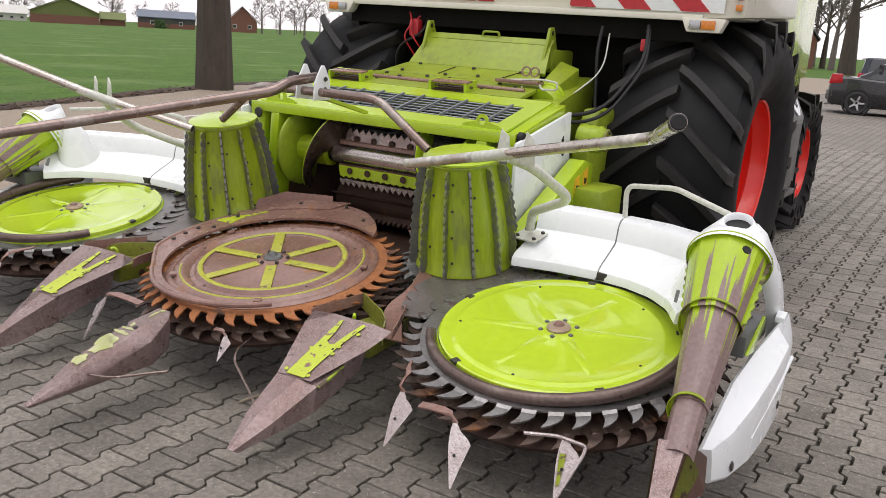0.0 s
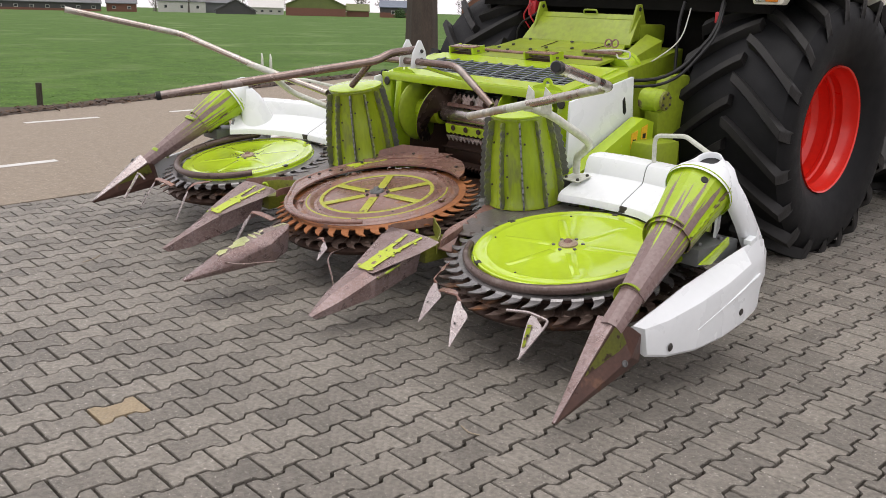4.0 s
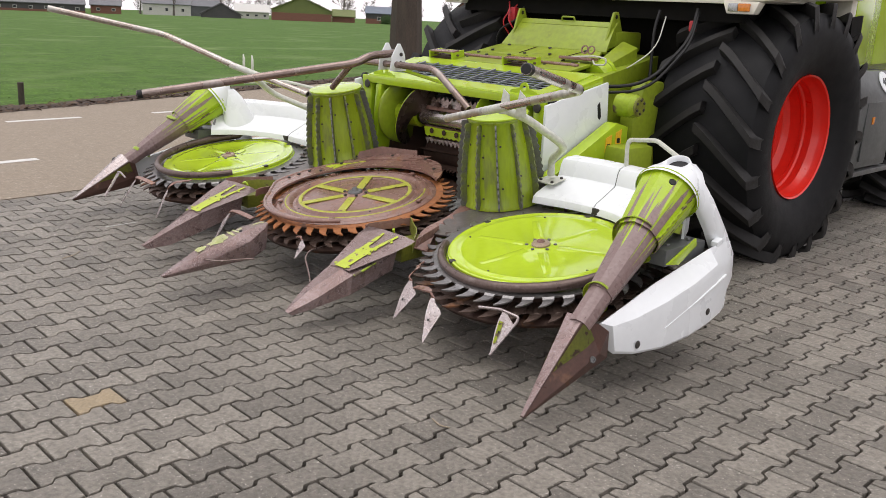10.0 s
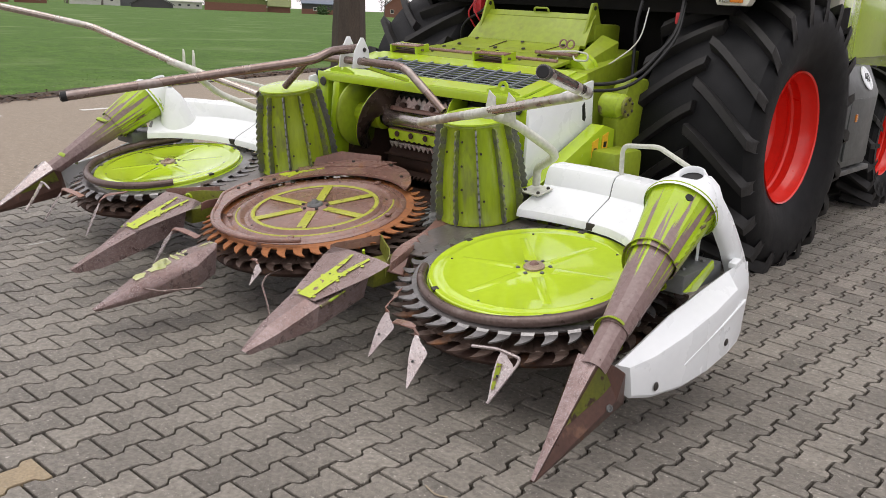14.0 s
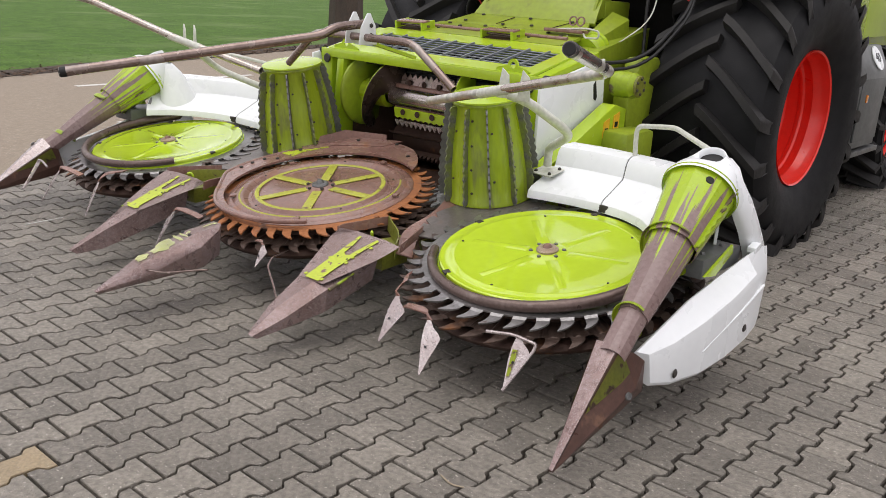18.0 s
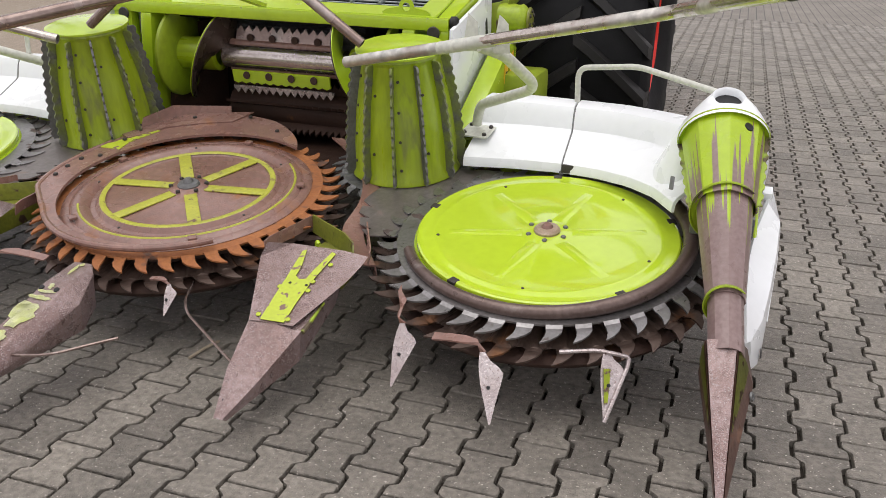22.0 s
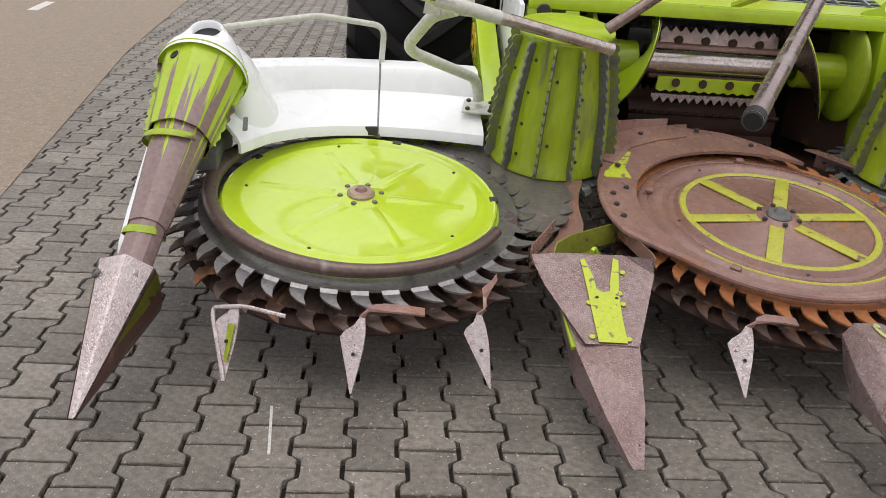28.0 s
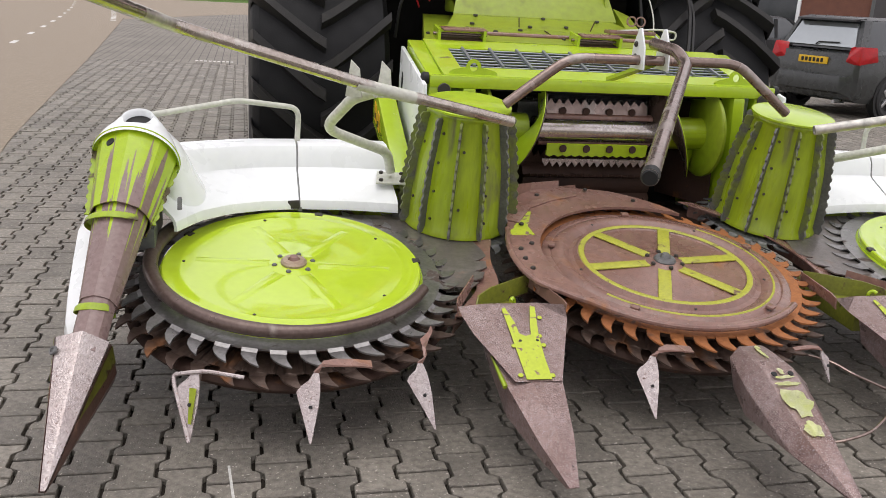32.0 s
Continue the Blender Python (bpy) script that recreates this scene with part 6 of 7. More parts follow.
for s in (-1, 1):
    part("cab_post", tube([(1.0 * s, 2.26, 2.05), (1.0 * s, 2.42, 3.42)], 0.045, 0, 10), DARK_GREY, harvester, "unseen dark cab post")
part("cab_roof", hull([(x, y, z) for x in (-1.1, 1.1) for y, z in ((2.12, 3.44), (2.16, 3.56), (3.6, 3.56), (3.6, 3.42))], bev=0.04), CREAM, harvester, "unseen cream cab roof")
# body behind the wheels
part("body", box(-0.9, 0.9, 3.4, 7.6, 0.75, 2.48, bev=0.03), GREEN, harvester, "green bodywork")
part("chassis", box(-0.6, 0.6, 2.4, 8.0, 0.62, 1.0), DARK_GREY, harvester, "dark chassis")
for s in (-1, 1):
    D = Matrix.Diagonal((s, 1, 1, 1))
    for (xa, ya), (xb, yb) in (((1.50, 3.46), (1.30, 4.45)), ((1.298, 4.46), (0.95, 7.6))):
        part("upper_panel", hull([(x * s, y, z) for z in (1.32, 2.5) for x, y in ((xa, ya), (xb, yb), (xa - 0.25, ya), (xb - 0.25, yb))], bev=0.015), GREEN, harvester, "green side panel")
    part("post", box(1.30, 1.50, 3.36, 3.455, 0.95, 2.3, bev=0.012, m=D), CREAM, harvester, "cream corner post")
    tb = part("tool_box", hull([(1.0 * s, 3.72, 0.50), (1.48 * s, 3.72, 0.50), (1.0 * s, 3.72, 1.28), (1.40 * s, 3.72, 1.28), (1.50 * s, 3.72, 1.08), (1.0 * s, 4.62, 0.50), (1.48 * s, 4.62, 0.50), (1.0 * s, 4.62, 1.28), (1.40 * s, 4.62, 1.28), (1.50 * s, 4.62, 1.08)], bev=0.015), DARK_GREY, harvester, "dark grey storage box")
    part("box_door", box(1.488, 1.503, 4.0, 4.56, 0.56, 1.04, bev=0.006, m=D), DARK_GREY, tb)
    part("reflector", box(1.503, 1.51, 4.12, 4.17, 0.86, 0.92, bev=0.003, m=D), AMBER, tb, "orange reflector")
    part("speed_disc", lathe([(0, 0.006), (0.098, 0.006), (0.10, 0), (0, 0)], 32), WHITE, tb, "round white speed sign", Matrix.Translation((1.452 * s, 4.40, 1.185)) @ Matrix.Rotation(radians(62 * s), 4, "Y"))
    digits = bpy.data.curves.new("digits", "FONT")
    digits.body, digits.size, digits.align_x, digits.align_y, digits.extrude = "40", 0.105, "CENTER", "CENTER", 0.0015
    held = bpy.data.objects.new("digits", digits)
    dm = bpy.data.meshes.new_from_object(held)
    bpy.data.objects.remove(held)
    dm.materials.append(BLACK)
    link(new("sign_number", dm), dm, tb, Matrix.Translation((1.458 * s, 4.40, 1.188)) @ Matrix.Rotation(radians(90 * s), 4, "Z") @ Matrix.Rotation(radians(62), 4, "X"))
    part("step", box(1.15, 1.50, 3.72, 4.7, 0.44, 0.48, bev=0.008, m=D), GREY_STEEL, tb, "grey step")
    part("stay_rod", tube([(1.47 * s, 3.46, 1.62), (1.50 * s, 3.44, 1.3), (1.42 * s, 3.50, 0.95)], 0.012, 0.1, 8), PIPE_WHITE, harvester, "thin pale rod")
    part("mudguard", hull([(1.30 * s, 3.35, 1.68), (1.52 * s, 3.35, 1.68), (1.30 * s, 3.48, 1.0), (1.50 * s, 3.48, 1.0), (1.30 * s, 3.60, 1.7), (1.50 * s, 3.60, 1.7), (1.30 * s, 3.60, 1.0), (1.50 * s, 3.60, 1.0)]), VOID, harvester, "black wheel arch liner")


# ---- trees ----
def bare_tree(height, r, seed, fine=3, spread=0.55, first=0.3, least=0.0):
    """Trunk, limbs and a crown of bare twigs."""
    rng = random.Random(seed)
    trunk = tube([(0, 0, 0), (rng.uniform(-.1, .1), rng.uniform(-.1, .1), height * 0.3), (rng.uniform(-.2, .2), rng.uniform(-.2, .2), height * 0.62)], r, 0.5, 9, r1=r * 0.55)
    bmesh.ops.scale(trunk, vec=(1.35, 1.35, 1), verts=[v for v in trunk.verts if v.co.z < 0.01])
    limbs, twigs = bmesh.new(), bmesh.new()

    def twig(bm, a, b, ra, rb, n=3):
        d, ra, rb = b - a, max(ra, least), max(rb, least)
        u = d.orthogonal().normalized()
        w = d.normalized().cross(u)
        p = [bm.verts.new(a + (u * math.cos(t) + w * math.sin(t)) * ra) for t in (2 * math.pi * k / n for k in range(n))]
        q = [bm.verts.new(b + (u * math.cos(t) + w * math.sin(t)) * rb) for t in (2 * math.pi * k / n for k in range(n))]
        for k in range(n):
            bm.faces.new((p[k], p[(k + 1) % n], q[(k + 1) % n], q[k]))

    def grow(a, d, ln, rad, depth):
        b = a + d * ln
        twig(limbs if depth > 1 else twigs, a, b, rad, rad * 0.6, 5 if depth > 2 else 3)
        if depth == 0:
            return
        for _ in range(rng.choice((2, 3, 3)) if depth > 1 else 3):
            e = (d + Vector((rng.gauss(0, spread), rng.gauss(0, spread), rng.gauss(0.18, 0.3)))).normalized()
            grow(a.lerp(b, rng.uniform(0.55, 1.0)), e, ln * rng.uniform(0.55, 0.8), rad * 0.55, depth - 1)

    for k in range(9):
        z = height * (first + (0.62 - first) * k / 8)
        ang = k * 2.4 + rng.uniform(-.4, .4)
        d = Vector((math.cos(ang) * 0.75, math.sin(ang) * 0.75, rng.uniform(0.5, 1.1))).normalized()
        grow(Vector((0, 0, z)), d, height * rng.uniform(0.15, 0.22), r * 0.33, fine)
    return trunk, limbs, twigs


TREES = {}


def tree(kind, m, label, group=""):
    height, r, seed, fine, first = {"big": (13.0, 0.31, 3, 4, 0.34), "mid": (9.0, 0.2, 5, 4, 0.25), "wide": (8.0, 0.22, 8, 4, 0.18), "thin": (8.5, 0.12, 11, 3, 0.2)}[kind]
    if kind in TREES:
        t = copy_thing(TREES[kind], m)
        return tagged(t, label, "tree", group)
    t = thing("tree", label, "tree", m, group)
    trunk, limbs, twigs = bare_tree(height, r, seed, fine, 0.5, first, 0.0 if kind == "big" else 0.030)
    part("trunk", trunk, BARK if kind == "big" else FAR_BARK, t)
    part("branchwork", limbs, BARK if kind == "big" else FAR_BARK, t)
    part("crown", twigs, TWIG, t, "crown of bare twigs")
    TREES[kind] = t
    return t


# paler copy of the bark, with distance haze put into the colour
FAR_BARK = mat("weathered_grey_bark", (0.175, 0.150, 0.132), (0.125, 0.105, 0.092), 3, 0.9)
TWIG = mat("pale_grey_twigs", (0.235, 0.205, 0.185), (0.185, 0.16, 0.145), 3, 0.9)
EYE6, EYE0 = Vector((4.0, -3.3, 1.6)), Vector((2.78, -3.03, 1.58))


def afar(az, d, eye=EYE6):
    """A place d metres off in a direction given as degrees from the y axis towards -x."""
    x, y = eye.x - d * math.sin(radians(az)), eye.y + d * math.cos(radians(az))
    return Vector((x, y, fall(x) - 0.06))


tree("big", Matrix.Translation((-11.6, 10.7, -0.07)) @ Matrix.Rotation(2.0, 4, "Z"), "thick roadside tree trunk with grey-brown bark", "roadside trees")
for k, (az, d, kind) in enumerate(((67.0, 300, "wide"), (66.4, 300, "mid"), (65.7, 310, "wide"), (64.5, 320, "mid"), (64.0, 310, "wide"), (62.6, 300, "mid"), (62.1, 310, "wide"), (59.8, 320, "mid"), (59.4, 330, "wide"), (57.4, 330, "wide"), (57.0, 340, "mid"), (69.0, 340, "thin"), (73.0, 320, "mid"), (72.0, 330, "wide"), (52.3, 330, "mid"), (50.8, 330, "wide"), (43.6, 250, "mid"), (42.5, 245, "wide"), (41.6, 250, "thin"), (41.0, 240, "mid"), (40.0, 300, "thin"), (38.6, 330, "wide"), (37.2, 330, "mid"))):
    tree(kind, Matrix.Translation(afar(az, d)) @ Matrix.Rotation(k * 1.3, 4, "Z") @ Matrix.Scale(1.0 + 0.12 * (k % 3), 4), "bare winter tree far across the meadow", "far trees")
tree("big", Matrix.Translation((-8.7, 82.6, -0.07)) @ Matrix.Diagonal((1.9, 1.9, 1.25, 1)), "thick old tree beside the side road", "side road trees")
for x, y, kind, sc in ((-13.2, 104, "mid", 1.3), (-15.4, 112, "big", 0.9), (-17.6, 118, "mid", 1.4), (-20.0, 122, "wide", 1.6), (-17.5, 75, "big", 0.9), (-21.5, 88, "big", 0.9), (-14.8, 64, "big", 0.9)):
    tree(kind, Matrix.Translation((x, y, -0.07)) @ Matrix.Rotation(x, 4, "Z") @ Matrix.Scale(sc, 4), "bare tree beside the side road", "side road trees")

# ---- far farm buildings ----
SLATE = mat("weathered_sheet_roof", (0.16, 0.165, 0.175), (0.12, 0.12, 0.13), 0.4, 0.6)
MOSS = mat("mossy_green_sheet", (0.16, 0.19, 0.055), (0.13, 0.155, 0.05), 0.5, 0.8)
DARK_WALL = mat("dark_boarding", (0.055, 0.055, 0.06), (0.08, 0.075, 0.075), 0.6, 0.8)
BRICK_FAR = mat("red_brick_far", (0.23, 0.10, 0.07), (0.18, 0.085, 0.062), 2, 0.85)
PALE_WALL = mat("pale_wall", (0.62, 0.61, 0.58), (0.55, 0.54, 0.5), 1, 0.7)
BLUE_ROOF = mat("blue_grey_roof", (0.13, 0.16, 0.21), (0.11, 0.135, 0.18), 0.5, 0.5)
GLASS_FAR = mat("dark_window_glass", (0.03, 0.035, 0.04), (0.05, 0.055, 0.06), 3, 0.15)


def shed(az0, az1, d, eaves, ridge, wall, roof, label, gable=False, depth=14, base=None, windows=0, name="barn", eye=EYE6):
    a, b = afar(az0, d, eye), afar(az1, d, eye)
    w = (b - a).length
    x = (b - a).normalized()
    x.z = 0
    x.normalize()
    y = Vector((0, 0, 1)).cross(x)
    o = (a + b) / 2
    m = Matrix(((x.x, y.x, 0, o.x), (x.y, y.y, 0, o.y), (0, 0, 1, min(a.z, b.z)), (0, 0, 0, 1)))
    t = thing(name, label, "barn" if name == "barn" else "house", m)
    h = w / 2
    if gable:
        body = [(-h, 0), (h, 0), (h, eaves), (0, ridge), (-h, eaves)]
        part("wall", slab(body, 0, depth, m=Matrix.Rotation(radians(90), 4, "X") @ Matrix.Scale(-1, 4, (0, 0, 1))), wall, t)
        for s in (-1, 1):
            part("roof", hull([(s * (h + 0.4), -0.4, eaves - 0.1), (0, -0.4, ridge + 0.1), (s * (h + 0.4), depth + .4, eaves - 0.1), (0, depth + .4, ridge + 0.1), (s * (h + 0.4), -0.4, eaves + 0.12), (0, -0.4, ridge + 0.32), (s * (h + 0.4), depth + .4, eaves + 0.12), (0, depth + .4, ridge + 0.32)]), roof, t)
    else:
        part("wall", box(-h, h, 0, depth, 0, eaves), wall, t)
        for y0, y1 in ((-0.4, depth / 2), (depth + 0.4, depth / 2)):
            part("roof", hull([(sx * (h + 0.3), yy, zz + dz) for sx in (-1, 1) for yy, zz in ((y0, eaves - 0.05), (y1, ridge)) for dz in (0, 0.2)]), roof, t)
    if base:
        part("brick_base", box(-h - 0.04, h + 0.04, -0.06, depth, 0, eaves * base), BRICK_FAR, t, "red brick base")
    for k in range(windows):
        wx = -h + w * (k + 0.5) / windows
        p = part("window", box(wx - 0.5, wx + 0.5, -0.09, -0.02, eaves * 0.35, eaves * 0.7), PALE_WALL, t)
        part("pane", box(wx - 0.4, wx + 0.4, -0.11, -0.05, eaves * 0.40, eaves * 0.66), GLASS_FAR, p)
    return t


shed(73.4, 67.6, 262, 2.2, 4.0, DARK_WALL, SLATE, "long dark barn with a grey sheet roof", base=0.3, windows=7)
shed(67.3, 65.6, 268, 2.2, 4.2, BRICK_FAR, SLATE, "low red brick farmhouse with a slate roof", name="house", windows=2)
shed(64.4, 61.6, 300, 3.4, 5.0, PALE_WALL, SLATE, "grey farm sheds behind bare trees", windows=3)
shed(61.9, 59.9, 310, 3.2, 5.2, SLATE, SLATE, "grey sheet-clad farm shed in the distance")
shed(61.0, 58.6, 262, 0.9, 4.0, DARK_WALL, DARK_WALL, "black gabled barn across the meadow", gable=True)
shed(59.0, 56.9, 285, 2.0, 4.2, PALE_WALL, PALE_WALL, "long white farm shed with small windows", windows=4)
shed(56.75, 53.05, 255, 2.9, 6.4, MOSS, MOSS, "barn with a moss-green sheet gable on a brick base", gable=True, base=0.75)
shed(53.0, 51.6, 262, 1.6, 3.4, BRICK_FAR, MOSS, "lean-to beside the green barn", base=0.9)
shed(50.9, 47.6, 258, 2.8, 4.6, DARK_WALL, BLUE_ROOF, "dark barn with a blue-grey roof on a brick base", base=0.5, windows=2)
shed(45.7, 43.9, 250, 3.0, 6.6, BRICK_FAR, SLATE, "red brick farmhouse with a steep gable", gable=True, windows=2, name="house")
shed(39.5, 36.0, 330, 2.4, 4.4, PALE_WALL, SLATE, "pale farm sheds in the distance", windows=4)
for k in range(44):
    az = 75 - 0.90 * k + 0.45 * math.sin(k * 2.7)
    tree(("wide", "mid", "wide", "thin")[k % 4], Matrix.Translation(afar(az, 345 + 20 * math.sin(k * 1.9))) @ Matrix.Rotation(k * 1.1, 4, "Z") @ Matrix.Scale(0.50 + 0.13 * ((k * 7) % 4), 4), "bare winter tree far across the meadow", "far trees")
shed(11.5, 9.5, 112, 3.4, 6.2, BRICK_FAR, SLATE, "red-brown brick house behind bare trees", gable=True, windows=2, name="house", eye=EYE0)
bush = bmesh.new()
rng = random.Random(4)
for k in range(260):
    c = Vector((rng.gauss(0, 0.9), rng.gauss(0, 0.9), abs(rng.gauss(0.9, 0.6))))
    bmesh.ops.create_icosphere(bush, subdivisions=1, radius=rng.uniform(0.12, 0.28), matrix=Matrix.Translation(c))
part("bush", bush, mat("dark_evergreen", (0.035, 0.075, 0.02), (0.05, 0.095, 0.025), 3, 0.9), None, m=Matrix.Translation(afar(49.6, 250)))
tagged(bpy.data.objects["bush"], "rounded dark evergreen bush before a barn", "bush")
pst = thing("fence_post", "short weathered wooden post in the verge", "post", Matrix.Translation((-9.3, 1.2, -0.06)))
part("post", tube([(0, 0, 0), (0.01, 0.0, 0.34)], 0.045, 0, 8), BARK, pst)

# ---- the brick house behind the cars ----
BRICK = mat("red_brown_brick", (0.22, 0.095, 0.06), (0.16, 0.07, 0.05), 6, 0.85, bump=0.5, worn=(0.30, 0.25, 0.2), wscale=20, wat=0.7)
hx, hy = Vector((0.65, -0.76, 0)), Vector((0.76, 0.65, 0))
HM = Matrix(((hx.x, hy.x, 0, 9.0), (hx.y, hy.y, 0, 26.6), (0, 0, 1, 0), (0, 0, 0, 1)))
house = thing("brick_house", "red-brown brick house with dark doors and white trim", "house", HM)
part("wall", box(0, 24, 0, 9, -0.05, 4.6), BRICK, house)
part("roof", hull([(-0.4, -0.5, 4.5), (24.4, -0.5, 4.5), (-0.4, 9.5, 4.5), (24.4, 9.5, 4.5), (-0.4, 4.5, 8.6), (24.4, 4.5, 8.6)]), SLATE, house)
part("plinth", box(-0.05, 24.05, -0.04, 9, -0.05, 0.35), DARK_GREY, house, "dark plinth")
part("corner_trim", box(-0.12, 0.10, -0.05, 0.1, 0, 4.5), WHITE, house, "white corner trim")
for x, w, z0, z1 in ((3.0, 1.1, 0, 2.2), (6.5, 1.6, 0.9, 2.3), (10, 1.1, 0, 2.2), (13.5, 1.6, 0.9, 2.3), (17, 2.6, 0, 2.4), (21, 1.6, 0.9, 2.3)):
    fr = part("window" if z0 else "door", box(x, x + w, -0.07, 0.02, z0, z1, bev=0.01), WHITE if z0 else DARK_GREY, house, "" if z0 else "dark door")
    part("pane" if z0 else "panel", box(x + 0.1, x + w - 0.1, -0.09, -0.03, z0 + 0.1, z1 - 0.1, bev=0.01), GLASS_FAR if z0 else DARK_WALL, fr)

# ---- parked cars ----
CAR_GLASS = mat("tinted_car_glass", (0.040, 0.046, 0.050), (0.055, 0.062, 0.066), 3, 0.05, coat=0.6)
# pale base colour stands in for bright sky mirrored in the rear window
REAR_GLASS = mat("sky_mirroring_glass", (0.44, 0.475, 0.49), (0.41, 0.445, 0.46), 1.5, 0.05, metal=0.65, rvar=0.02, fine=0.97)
TAIL_RED = mat("red_tail_lamp", (0.52, 0.012, 0.016), (0.36, 0.008, 0.012), 14, 0.2, coat=0.15, spec=0.3)
PLATE_YELLOW = mat("yellow_number_plate", (0.80, 0.50, 0.02), (0.75, 0.46, 0.02), 20, 0.4)
CAR_TYRE = mat("car_tyre", (0.018, 0.018, 0.019), (0.026, 0.026, 0.027), 10, 0.7)


def car(m, colour, label, length=4.2, height=1.48, hatch=0.55, estate=False):
    """A parked car: x along its length from the rear bumper, y to its left."""
    t = thing("car", label, "car", m, "parked cars")
    L, W = length, 0.87
    tail = 0.30 if not hatch else 0.0

    def section(x, w, zs):
        """Half ring from sill to shoulder at one place along the car."""
        return [(x, s * w * f, z) for s, seq in ((1, zs), (-1, zs[::-1])) for f, z in seq]
    beltz = 1.0
    stations = [(0.0, 0.74, 0.34, 0.78), (0.04, 0.80, 0.28, 0.95), (0.16, 0.84, 0.24, beltz), (0.55, W, 0.22, beltz + 0.02), (1.2, W, 0.20, beltz - 0.02), (2.4, W, 0.20, 0.94), (L - 1.15, W, 0.20, 0.86), (L - 0.6, 0.84, 0.22, 0.80), (L - 0.2, 0.76, 0.26, 0.70), (L, 0.62, 0.34, 0.58)]
    rows = []
    for x, w, z0, z1 in stations:
        zs = [(0.93, z0), (1.0, z0 + 0.12), (1.0, z0 + (z1 - z0) * 0.55), (0.975, z1 - 0.05), (0.93, z1)]
        rows.append(section(x, w, zs))
    bm = loft(rows, closed=True)
    n = len(rows[0])
    bm.verts.ensure_lookup_table()
    bm.faces.new(bm.verts[:n])
    bm.faces.new(bm.verts[-n:])
    part("body", bm, colour, t, sharp=30)
    roof_back = 0.28 if (hatch or estate) else 1.35
    back = 0.10 if (hatch or estate) else 0.75
    if estate:
        roof_back = 0.22
    front = L - 1.2
    rf = front - 0.85
    gl = [[(back, s * 0.70, beltz), (roof_back, s * 0.58, height - 0.05), (rf, s * 0.58, height - 0.03), (front, s * 0.70, 0.88)] for s in (1, -1)]
    part("glasshouse", hull([p for g in gl for p in g], bev=0.03), CAR_GLASS, t, "dark tinted windows")
    part("roof", hull([(roof_back - 0.08, s * 0.57, height - 0.05) for s in (1, -1)] + [(rf + 0.05, s * 0.57, height - 0.04) for s in (1, -1)] + [(roof_back + 0.1, s * 0.5, height) for s in (1, -1)] + [(rf - 0.2, s * 0.5, height + 0.01) for s in (1, -1)], bev=0.01), colour, t)
    for s in (1, -1):
        for a, b, w in ((gl[0][0], gl[0][1], 0.10), (gl[0][2], gl[0][3], 0.06)):
            pa, pb = Vector((a[0], a[1] * s, a[2])), Vector((b[0], b[1] * s, b[2]))
            part("pillar", hull([p + Vector((dx, dy * s, 0)) for p in (pa, pb) for dx in (-0.02, w * 1.6) for dy in (-0.05, 0.012)]), colour, t)
        for xm in (1.25 if not estate else 1.0, 2.15):
            pa, pb = Vector((xm, 0.70 * s, 0.90)), Vector((xm + 0.02, 0.59 * s, height - 0.05))
            part("pillar", hull([p + Vector((dx, dy * s, 0)) for p in (pa, pb) for dx in (-0.04, 0.05) for dy in (-0.04, 0.012)]), BLACK, t)
        part("tail_lamp", hull([(-0.01, s * 0.81, 0.80), (0.03, s * 0.52, 0.81), (0.36, s * 0.868, 0.86), (0.03, s * 0.79, 1.07), (0.09, s * 0.56, 1.06), (0.30, s * 0.85, 1.07), (-0.02, s * 0.62, 0.90)], bev=0.015), TAIL_RED, t, "glossy red tail lamp")
        part("door_mirror", hull([(rf + 0.55, s * 0.86, 0.92), (rf + 0.55, s * 1.0, 0.93), (rf + 0.72, s * 0.87, 0.93), (rf + 0.55, s * 0.86, 1.05), (rf + 0.56, s * 1.0, 1.05)], bev=0.02), colour, t)
        for xw in (0.78, L - 0.86):
            mw = Matrix.Translation((xw, s * 0.80, 0.32)) @ Matrix.Rotation(radians(-90 * s), 4, "X")
            part("wheel_arch", lathe([(0.33, -0.02), (0.385, -0.02), (0.385, 0.072), (0.33, 0.072)], 28), BLACK, t, m=mw)
            wh = part("wheel", lathe([(0, 0.03), (0.05, 0.045), (0.06, 0.03), (0.19, 0.05), (0.205, 0.08), (0.215, 0.085), (0.215, -0.06)], 28), BLACK, t, m=mw)
            part("tyre", lathe([(0.215, 0.085), (0.27, 0.10), (0.305, 0.085), (0.318, 0.05), (0.318, -0.08), (0.30, -0.11), (0.215, -0.10)], 32), CAR_TYRE, wh)
            for k in range(5):
                part("spoke", hull([(0.03, dy, dz) for dy in (-0.035, 0.035) for dz in (0.04, 0.07)] + [(0.21, dy, dz) for dy in (-0.022, 0.022) for dz in (0.06, 0.09)], bev=0.004), ALLOY, wh, m=Matrix.Rotation(radians(72 * k), 4, "Z"))
    part("rear_bumper", hull([(-0.06, s * 0.55, z) for s in (1, -1) for z in (0.38, 0.62)] + [(0.10, s * 0.84, z) for s in (1, -1) for z in (0.30, 0.66)] + [(0.2, s * 0.8, 0.28) for s in (1, -1)], bev=0.03), colour, t)
    pl = part("number_plate", box(-0.028, -0.002, -0.26, 0.26, 0.775, 0.885, bev=0.004), PLATE_YELLOW, t, "yellow number plate")
    for k in range(6):
        part("plate_bar", box(-0.031, -0.026, -0.19 + k * 0.07, -0.145 + k * 0.07, 0.80, 0.86), BLACK, pl)
